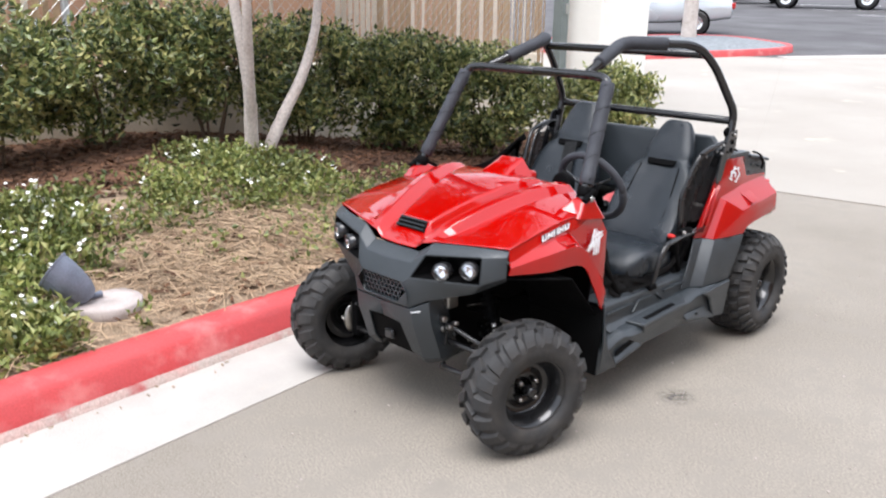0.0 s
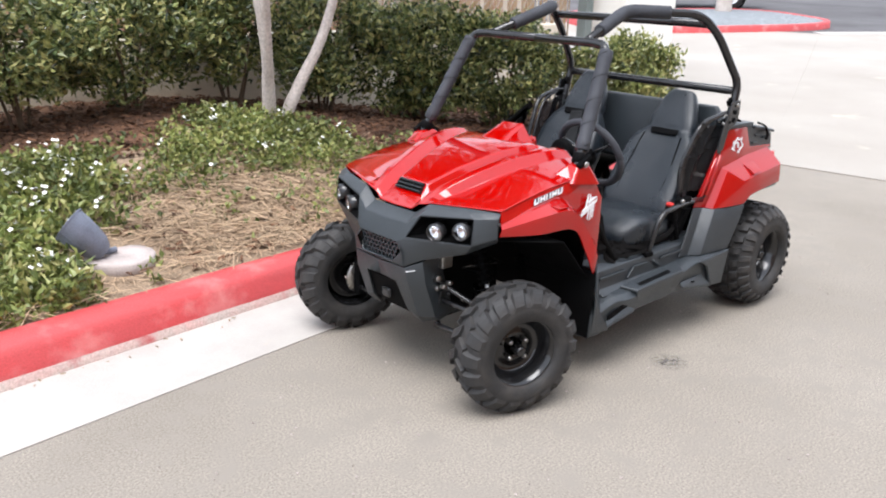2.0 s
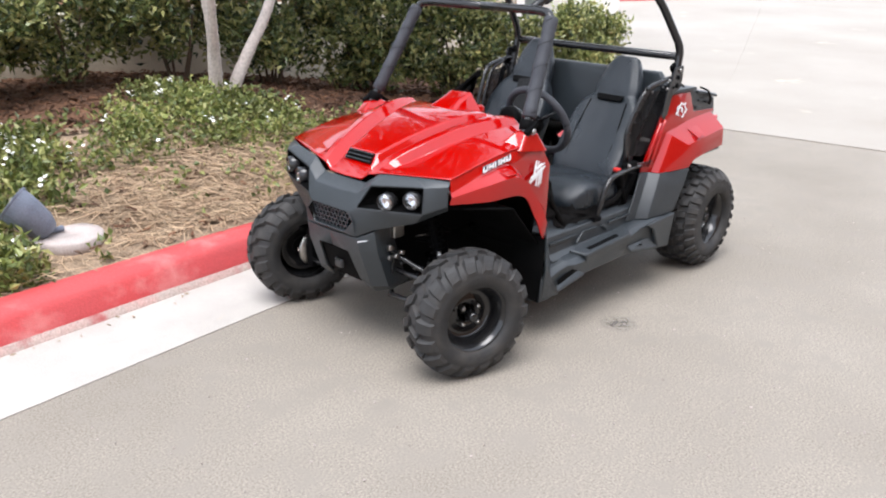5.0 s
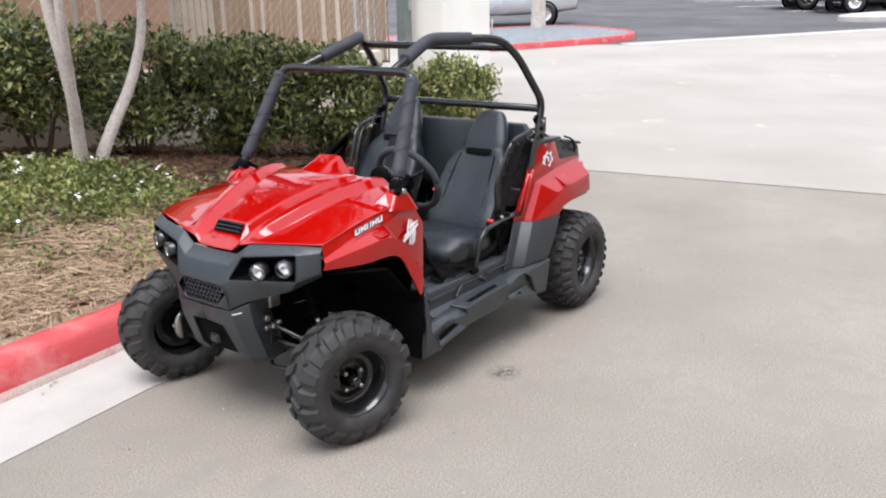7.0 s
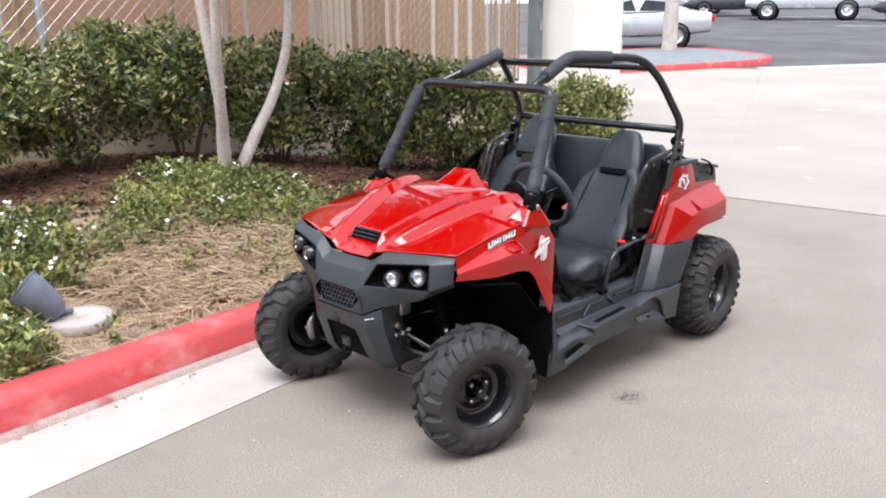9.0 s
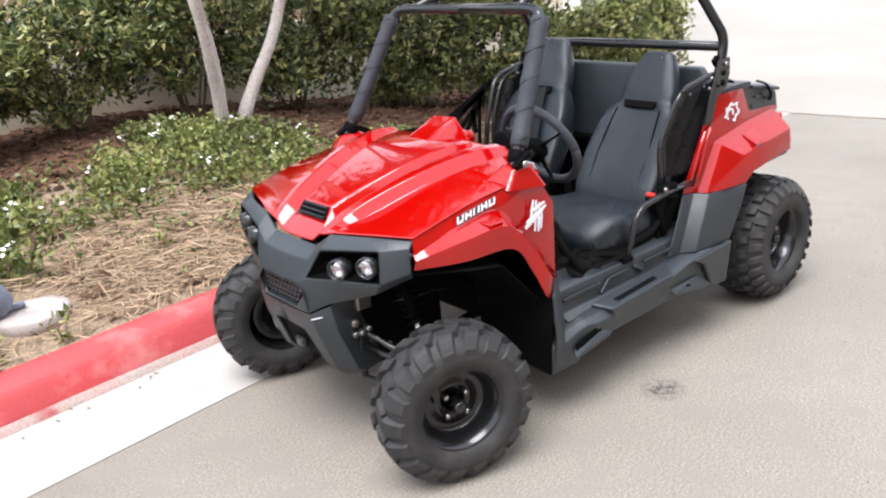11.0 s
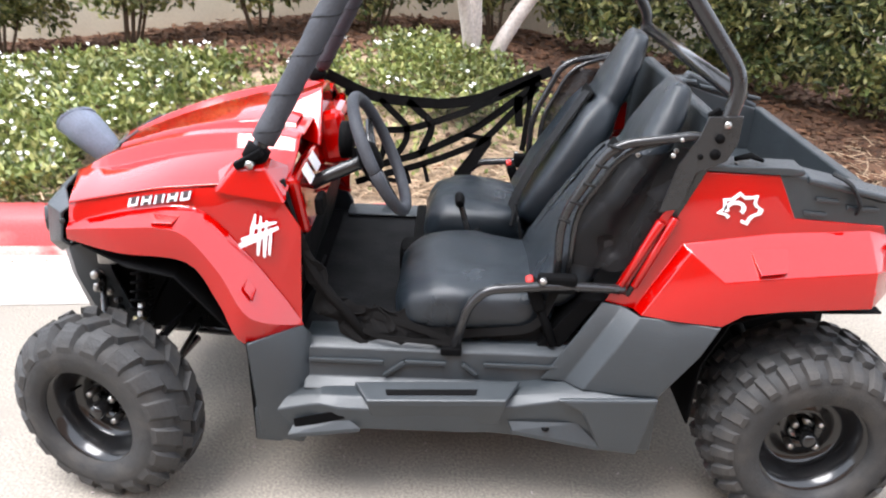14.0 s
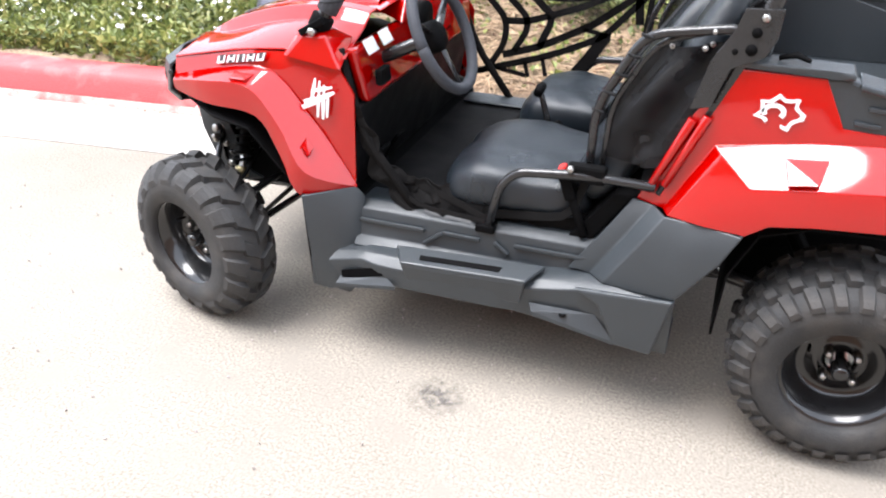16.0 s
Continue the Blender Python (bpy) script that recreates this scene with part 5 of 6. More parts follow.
# dash cowl and pillar feet
cw = [(0.535, 0.070, 0.838), (0.535, -0.070, 0.838), (0.345, 0.155, 0.80), (0.345, -0.155, 0.80), (0.412, 0.040, 0.902), (0.412, -0.036, 0.900), (0.352, 0.060, 0.926), (0.352, -0.055, 0.922)]
cowl = outward(link("dash_cowl", cw, [(0, 1, 5, 4), (4, 5, 7, 6), (0, 4, 6, 2), (1, 3, 7, 5), (2, 6, 7, 3)], RED, veh, "raised glossy red dash cowl"))
bevelled(cowl, 0.008, 3)
for s in (1, -1):
    pf = mir([(0.53, 0.47, 0.78), (0.55, 0.385, 0.80), (0.385, 0.375, 0.82), (0.375, 0.475, 0.76), (0.485, 0.455, 0.835), (0.49, 0.405, 0.842), (0.425, 0.40, 0.846), (0.42, 0.455, 0.838)], s)
    pil = outward(link("pillar_foot_cover", pf, [(0, 1, 5, 4), (1, 2, 6, 5), (2, 3, 7, 6), (3, 0, 4, 7), (4, 5, 6, 7)], RED, veh, "red cover at the cage's foot"))
    bevelled(pil, 0.01, 3)
    # front fender: side panel, flare with notch, lips
    side = [(0.868, 0.440, 0.729), (0.640, 0.450, 0.776), (0.440, 0.458, 0.792), (0.385, 0.462, 0.762), (0.345, 0.466, 0.700), (0.350, 0.466, 0.468), (0.400, 0.468, 0.545), (0.490, 0.465, 0.657), (0.582, 0.461, 0.740), (0.720, 0.456, 0.730), (0.872, 0.445, 0.690)]
    lip = [(0.873, 0.446, 0.685), (0.720, 0.460, 0.725), (0.574, 0.465, 0.735), (0.478, 0.469, 0.648), (0.392, 0.472, 0.536), (0.345, 0.468, 0.460)]
    fo = [(0.876, 0.456, 0.672), (0.735, 0.508, 0.702), (0.600, 0.531, 0.708), (0.516, 0.541, 0.622), (0.450, 0.547, 0.512), (0.346, 0.469, 0.458)]
    lo = [(0.880, 0.450, 0.646), (0.742, 0.508, 0.642), (0.586, 0.531, 0.636), (0.520, 0.541, 0.545), (0.465, 0.546, 0.446), (0.350, 0.466, 0.452)]
    crest, inner = side[:6], side[:4:-1]
    columns = glide([list(c) for c in zip(inner, lip, fo, lo)], 5)
    for k, c in enumerate(columns):
        i = min(k // 5, 4)
        c.insert(0, Vector(crest[i]).lerp(Vector(crest[i + 1]), k / 5 - i))
    n_r = len(columns[0])
    fv = mir([p for c in columns for p in c], s)
    ff = [(k * n_r + j, k * n_r + j + 1, (k + 1) * n_r + j + 1, (k + 1) * n_r + j) for k in range(len(columns) - 1) for j in range(n_r - 1)]
    fender = outward(link("front_fender", fv, ff, RED, veh, "glossy red front fender with a rounded flare"))
    creased(fender, 24)
    sol = fender.modifiers.new("thickness", 'SOLIDIFY')
    sol.thickness, sol.offset = 0.006, -1
    bevelled(fender, 0.007, 3, 24)
    # notch: a pocket on the flare with a steep face, and a smaller one further down
    def pocket(nm, top_a, top_b, low_b, low_a, depth):
        q = [Vector(p) for p in mir([top_a, top_b, low_b, low_a], s)]
        up = Vector((0, 0.35 * s, 0.93))
        v = q + [q[0] + up * 0.001, q[1] + up * 0.001, q[2] + up * depth, q[3] + up * depth]
        ob = outward(link(nm, v, [(4, 5, 6, 7), (0, 4, 7, 3), (1, 2, 6, 5), (3, 7, 6, 2), (0, 1, 5, 4), (0, 3, 2, 1)], RED, fender, "stepped red pocket on the flare"))
        bevelled(ob, 0.0015, 2)
        return ob
    pocket("flare_notch", (0.668, 0.470, 0.729), (0.600, 0.472, 0.731), (0.612, 0.520, 0.713), (0.658, 0.516, 0.711), 0.012)
    pocket("marker_pocket", (0.462, 0.505, 0.590), (0.442, 0.506, 0.564), (0.446, 0.530, 0.546), (0.464, 0.528, 0.570), 0.006)

# front fender graphics
s = 1
for k in range(5):
    x0, z0 = 0.728 - 0.0295 * k, 0.734 + 0.0050 * k
    y = 0.4605 + 0.001 * k
    out = [(x0, y, z0), (x0 - 0.024, y + 0.0008, z0 + 0.0046), (x0 - 0.029, y - 0.003, z0 + 0.0246), (x0 - 0.005, y - 0.004, z0 + 0.020)]
    mid = [Vector(p) for p in out]
    c = sum(mid, Vector()) / 4
    plate("decal_shadow", [c + (p - c) * 1.05 for p in mid], (0, 0.0022, 0.0004), DECALDARK, veh, "dark decal outline", 0)
    a, b, d, e = [c + (p - c) * 0.94 + Vector((0, 0.0024, 0)) for p in mid]
    strokes = ([a, a.lerp(b, 0.22), e.lerp(d, 0.22), e], [a.lerp(b, 0.78), b, d, d.lerp(e, 0.22)], [a.lerp(e, 0.36 if k % 2 else 0.0), b.lerp(d, 0.36 if k % 2 else 0.0), b.lerp(d, 0.64 if k % 2 else 0.26), a.lerp(e, 0.64 if k % 2 else 0.26)])
    for q in strokes[:3 if k != 2 else 2]:
        plate("decal_bar", q, (0, 0.0014, 0.0003), DECAL, veh, "white slanted decal bar", 0)
# splash decal: upright ragged strokes crossed by a slanting one
c = Vector((0.436, 0.476, 0.684))
strokes = [((0.020, -0.010), (0.006, 0.050), 0.010), ((0.006, -0.048), (-0.006, 0.046), 0.009), ((-0.008, -0.052), (-0.018, 0.036), 0.009), ((-0.020, -0.046), (-0.028, 0.020), 0.007), ((0.046, -0.026), (-0.044, 0.022), 0.016), ((0.040, -0.010), (-0.020, 0.004), 0.012), ((0.012, 0.020), (-0.040, 0.034), 0.010)]
datas = []
for k, (a, b, w_) in enumerate(strokes):
    p, q = c + Vector((a[0], 0.0004 * k, a[1])), c + Vector((b[0], 0.0004 * k, b[1]))
    d = (q - p).normalized()
    n_ = Vector((-d.z, 0, d.x)) * w_ / 2
    datas.append(plate_data([p - n_ * 0.4, p + n_ * 0.9, p.lerp(q, 0.5) + n_ * 1.2, q + n_ * 0.5, q - n_ * 0.3, p.lerp(q, 0.45) - n_], (0, 0.002, 0)))
for q in datas:
    outward(link("splash_stroke", *q, DECAL, veh, "white ragged decal stroke"))

# sills, side skirts and cab corners
for s in (1, -1):
    # upright behind the front wheel
    up = [[(0.462, 0.552, 0.452), (0.352, 0.463, 0.458), (0.335, 0.452, 0.43)],
          [(0.450, 0.548, 0.310), (0.365, 0.500, 0.310), (0.335, 0.470, 0.33)],
          [(0.445, 0.530, 0.190), (0.345, 0.540, 0.182), (0.330, 0.500, 0.2)]]
    sheet("cab_front_corner", [mir(r, s) for r in up], GREY, veh, "charcoal plastic corner panel", 0.008, 0.006)
    plate("corner_return", mir([(0.462, 0.552, 0.452), (0.462, 0.40, 0.452), (0.458, 0.40, 0.19), (0.458, 0.530, 0.178)], s), (-0.006, 0, 0), MATTE, veh, bev=0)
    # door sill, sloping outwards to the step
    sl = [[(x, 0.36, 0.412), (x, 0.44, 0.416), (x, 0.468, 0.400), (x, 0.480, 0.330), (x, 0.510, 0.312)] for x in (0.345, 0.15, -0.10, -0.40)]
    sheet("door_sill", [mir(r, s) for r in sl], GREY, veh, "charcoal plastic door sill with raised ribs", 0.008, 0.006)
    for x0, z0, x1, z1 in ((0.335, 0.372, 0.157, 0.372), (0.157, 0.338, 0.108, 0.374), (0.108, 0.374, 0.010, 0.373), (-0.028, 0.374, -0.064, 0.348), (-0.077, 0.374, -0.262, 0.374)):
        d = Vector((x1 - x0, 0, z1 - z0)).normalized()
        w = Vector((-d.z, 0, d.x)) * 0.006
        a, b = Vector((x0, 0.474 + (0.382 - z0) * 0.15, z0)), Vector((x1, 0.474 + (0.382 - z1) * 0.15, z1))
        plate("sill_rib", mir([a - w, b - w, b + w, a + w], s), (0, 0.009 * s, 0.001), GREY, veh, bev=0.003)
    # skirt: faceted lower beam with a step, a front block and a rear block
    def skirt(secs, nm, lb):
        rows_ = [mir([(x, 0.47, zt + 0.012), (x, yo - 0.02, zt), (x, yo, zm), (x, yo - 0.004, zb), (x, yo - 0.06, zb - 0.008), (x, 0.40, zb)], s) for x, yo, zt, zm, zb in secs]
        return sheet(nm, rows_, GREY, veh, lb, 0.008, 0.005)
    skirt([(0.456, 0.540, 0.285, 0.268, 0.180), (0.400, 0.545, 0.292, 0.272, 0.180), (0.325, 0.545, 0.305, 0.290, 0.205), (0.300, 0.553, 0.310, 0.298, 0.226), (0.255, 0.556, 0.311, 0.290, 0.232), (-0.045, 0.560, 0.312, 0.290, 0.236), (-0.10, 0.556, 0.314, 0.300, 0.236), (-0.125, 0.545, 0.320, 0.300, 0.226), (-0.25, 0.545, 0.335, 0.325, 0.214), (-0.335, 0.560, 0.352, 0.340, 0.206), (-0.475, 0.562, 0.362, 0.350, 0.206)], "side_skirt", "charcoal faceted side skirt")
    plate("skirt_step", mir([(0.225, 0.500, 0.318), (-0.165, 0.500, 0.336), (-0.130, 0.566, 0.322), (0.190, 0.562, 0.306)], s), (0, 0, 0.012), GREY, veh, "charcoal foot step", 0.004)
    plate("step_face", mir([(0.190, 0.563, 0.310), (-0.130, 0.567, 0.326), (-0.118, 0.556, 0.262), (0.176, 0.552, 0.250)], s), (0, -0.012 * s, 0), GREY, veh, bev=0.004)
    # Flat black plates paint the shade of a step slot and skirt recess.
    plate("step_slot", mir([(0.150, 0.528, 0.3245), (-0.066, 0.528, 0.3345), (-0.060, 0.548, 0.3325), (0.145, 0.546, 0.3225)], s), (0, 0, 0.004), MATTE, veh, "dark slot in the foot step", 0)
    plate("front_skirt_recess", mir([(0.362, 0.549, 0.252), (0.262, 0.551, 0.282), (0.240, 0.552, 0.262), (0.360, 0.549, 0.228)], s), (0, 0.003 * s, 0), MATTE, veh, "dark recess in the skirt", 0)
    link("front_skirt_lip", *plate_data(mir([(0.365, 0.548, 0.234), (0.235, 0.552, 0.260), (0.205, 0.566, 0.244), (0.375, 0.562, 0.216)], s), (0, 0, -0.010)), GREY, veh)
    link("rear_skirt_lip", *plate_data(mir([(-0.140, 0.548, 0.268), (-0.300, 0.552, 0.272), (-0.355, 0.574, 0.222), (-0.150, 0.560, 0.250)], s), (0, 0, -0.010)), GREY, veh)
    # Black disc on the surface paints the hole's shade.
    lathe("drain_hole", [(0, 0.004), (0.009, 0.004), (0.009, 0.0), (0, 0.0)], MATTE, veh, "dark drain hole", 12, 'Z', (-0.226, 0.558 * s, 0.256))
    plate("rear_skirt_block", mir([(-0.246, 0.556, 0.344), (-0.474, 0.562, 0.358), (-0.440, 0.562, 0.206), (-0.352, 0.560, 0.214), (-0.306, 0.558, 0.312)], s), (0, 0.016 * s, 0), GREY, veh, "charcoal rear block of the skirt", 0.006)
    plate("skirt_end", mir([(-0.475, 0.562, 0.350), (-0.475, 0.40, 0.36), (-0.445, 0.40, 0.206), (-0.445, 0.558, 0.206)], s), (0.006, 0, 0), GREY, veh, bev=0.003)
    # rear cab corner: slanted grey panel up to the red fender
    rc = [[(-0.345, 0.448, 0.540), (-0.395, 0.462, 0.535), (-0.425, 0.505, 0.532), (-0.505, 0.515, 0.532), (-0.590, 0.556, 0.538)],
          [(-0.300, 0.460, 0.470), (-0.350, 0.470, 0.465), (-0.385, 0.515, 0.465), (-0.465, 0.525, 0.465), (-0.555, 0.557, 0.465)],
          [(-0.215, 0.478, 0.345), (-0.270, 0.486, 0.345), (-0.310, 0.530, 0.348), (-0.385, 0.545, 0.350), (-0.475, 0.560, 0.358)]]
    sheet("cab_rear_corner", [mir(r, s) for r in rc], GREY, veh, "charcoal slanted corner panel behind the door", 0.008, 0.007)
    plate("corner_edge", mir([(-0.590, 0.556, 0.538), (-0.590, 0.42, 0.538), (-0.475, 0.42, 0.358), (-0.475, 0.560, 0.358)], s), (0.006, 0, 0.004), GREY, veh, bev=0.002)
    plate("seat_side_panel", mir([(-0.345, 0.446, 0.540), (-0.215, 0.446, 0.345), (-0.20, 0.446, 0.41), (-0.30, 0.446, 0.54)], s), (0, -0.3 * s, 0), MATTE, veh, bev=0.003)
    # rear fender
    top = [(-0.350, 0.450, 0.540), (-0.447, 0.466, 0.762), (-0.520, 0.472, 0.868), (-0.685, 0.474, 0.867), (-0.735, 0.474, 0.770), (-0.930, 0.474, 0.760)]
    fold = [(-0.500, 0.532, 0.536), (-0.582, 0.550, 0.644), (-0.720, 0.554, 0.664), (-0.900, 0.553, 0.683), (-0.958, 0.500, 0.670)]
    low_ = [(-0.590, 0.556, 0.540), (-0.634, 0.562, 0.574), (-0.725, 0.564, 0.588), (-0.905, 0.556, 0.598), (-0.964, 0.496, 0.612)]
    inr = [(-0.412, 0.468, 0.533), (-0.500, 0.474, 0.702), (-0.700, 0.476, 0.735), (-0.900, 0.474, 0.750), (-0.945, 0.468, 0.738)]
    stp = [(-0.425, 0.502, 0.533), (-0.515, 0.499, 0.692), (-0.702, 0.499, 0.714), (-0.900, 0.498, 0.733), (-0.948, 0.474, 0.725)]
    v = mir(top + inr + stp + fold + low_, s)
    f = [(0, 6, 7, 1), (1, 7, 2), (2, 7, 8, 3), (3, 8, 4), (4, 8, 9, 5), (5, 9, 10)]
    f += [(b + k, b + 5 + k, b + 6 + k, b + 1 + k) for b in (6, 11, 16) for k in range(4)]
    rfen = outward(link("rear_fender", v, f, RED, veh, "glossy red rear fender with a faceted flare"))
    creased(rfen, 20)
    sol = rfen.modifiers.new("thickness", 'SOLIDIFY')
    sol.thickness, sol.offset = 0.006, -1
    bevelled(rfen, 0.010, 3, 18)
    for k, (a, b) in enumerate((((-0.447, 0.474, 0.752), (-0.372, 0.458, 0.566)), ((-0.476, 0.476, 0.762), (-0.408, 0.470, 0.590)))):
        tube("fender_rib", mir([a, b], s), [0.011, 0.009], RED, rfen, "raised red rib", 8)
    q = [Vector(p) for p in mir([(-0.640, 0.505, 0.7045), (-0.722, 0.505, 0.7120), (-0.708, 0.550, 0.670), (-0.654, 0.550, 0.661)], s)]
    up = Vector((0, 0.7 * s, 0.7))
    v = q + [q[0] + up * 0.001, q[1] + up * 0.001, q[2] + up * 0.011, q[3] + up * 0.011]
    bevelled(outward(link("flare_notch", v, [(4, 5, 6, 7), (0, 4, 7, 3), (1, 2, 6, 5), (3, 7, 6, 2), (0, 1, 5, 4), (0, 3, 2, 1)], RED, rfen, "stepped red pocket on the flare")), 0.0015, 2)
    box("tail_lamp", (-0.955, 0.44 * s, 0.70), (0.03, 0.09, 0.05), TAIL, veh, "red tail lamp", bev=0.008)
    lathe("reflector_dot", [(0, 0.006), (0.012, 0.006), (0.014, 0), (0, 0)], TAIL, veh, "", 14, 'Y', (-0.895, 0.548 * s if s > 0 else -0.556, 0.636))

# emblem on the rear fender: ragged white ring
rnd = random.Random(3)
ring_o, ring_i = [], []
c = Vector((-0.612, 0.4775, 0.790))
for k in range(22):
    a = 2 * math.pi * k / 22
    r = 0.043 * (1.0 + (0.2 if k % 3 == 0 else -0.1) + rnd.uniform(-0.06, 0.06))
    ring_o.append(c + Vector((-r * math.cos(a) * 0.98, 0, r * math.sin(a) * 0.8)))
    ring_i.append(c + Vector((-r * math.cos(a) * 0.78, 0, r * math.sin(a) * 0.62)))
v = ring_o + ring_i
f = [(k, (k + 1) % 22, 22 + (k + 1) % 22, 22 + k) for k in range(22) if k not in (14, 15, 16)]
e2 = []
for k in range(10):
    a = radians(-40 + 28 * k)
    e2.append((c + Vector((0.012 - 0.024 * math.cos(a), 0, 0.018 * math.sin(a))), c + Vector((0.012 - 0.014 * math.cos(a), 0, 0.010 * math.sin(a)))))
o = len(v)
for p, q in e2:
    v += [p, q]
f += [(o + 2 * k, o + 2 * k + 2, o + 2 * k + 3, o + 2 * k + 1) for k in range(9)]
for s in (1, -1):
    em = outward(link("emblem_decal", [(p[0], p[1] * s + 0.002 * s, p[2]) for p in v], f, DECAL, veh, "white ragged ring emblem"))
    sol = em.modifiers.new("thickness", 'SOLIDIFY')
    sol.thickness = 0.003

# cargo bed
box("bed_floor", (-0.76, 0, 0.66), (0.44, 0.86, 0.02), GREY, veh, "charcoal cargo bed floor", bev=0.004)
for s in (1, -1):
    prof = [(-0.520, 0.868), (-0.690, 0.870), (-0.715, 0.905 if s < 0 else 0.872), (-0.76, 0.885 if s < 0 else 0.862), (-0.935, 0.815), (-0.955, 0.735), (-0.735, 0.745), (-0.69, 0.80), (-0.52, 0.80)]
    plate("bed_side", [(x, 0.470 * s, z) for x, z in prof], (0, -0.045 * s, 0), GREY, veh, "charcoal cargo bed side", 0.008)
    plate("bed_rail", mir([(-0.51, 0.478, 0.872), (-0.70, 0.480, 0.874), (-0.735, 0.480, 0.868), (-0.735, 0.405, 0.870), (-0.51, 0.405, 0.874)], s), (0, 0, 0.014), GREY, veh, "charcoal bed rail", 0.005)
    plate("bed_rail_rear", mir([(-0.745, 0.482, 0.852), (-0.935, 0.484, 0.815), (-0.95, 0.43, 0.82), (-0.745, 0.41, 0.858)], s), (0, 0, 0.014), GREY, veh, bev=0.005)
    for z_, x0, x1 in ((0.822, -0.77, -0.82), (0.79, -0.75, -0.80), (0.806, -0.84, -0.91)):
        plate("bed_rib", mir([(x0, 0.471, z_), (x1, 0.471, z_ - 0.004), (x1, 0.471, z_ - 0.014), (x0, 0.471, z_ - 0.010)], s), (0, 0.006 * s, 0), GREY, veh, bev=0.002)
    tube("rail_lever", mir([(-0.590, 0.448, 0.892), (-0.622, 0.452, 0.902), (-0.650, 0.455, 0.892)], s), [0.007, 0.011, 0.006], MATTE, veh, "black rail lever", 8, flat=0.7)
    tube("rail_strap", mir([(-0.800, 0.462, 0.872), (-0.835, 0.486, 0.858), (-0.862, 0.490, 0.812), (-0.858, 0.484, 0.790)], s), 0.009, STRAP, veh, "black strap over the bed rail", 8, rad=0.02, flat=0.5)
    plate("bed_inner_side", mir([(-0.53, 0.42, 0.67), (-0.955, 0.42, 0.67), (-0.93, 0.425, 0.80), (-0.72, 0.425, 0.862), (-0.53, 0.425, 0.868)], s), (0, -0.008 * s, 0), GREY, veh, bev=0.003)
plate("bed_headboard", [(-0.525, -0.43, 0.66), (-0.525, 0.43, 0.66), (-0.545, 0.43, 0.90), (-0.555, 0.38, 0.955), (-0.555, -0.38, 0.955), (-0.545, -0.43, 0.90)], (-0.03, 0, 0.002), GREY, veh, "charcoal cargo bed headboard", 0.008)
plate("tailgate", [(-0.955, -0.45, 0.66), (-0.955, 0.45, 0.66), (-0.965, 0.45, 0.80), (-0.965, -0.45, 0.80)], (0.03, 0, 0), GREY, veh, "charcoal tailgate", 0.006)

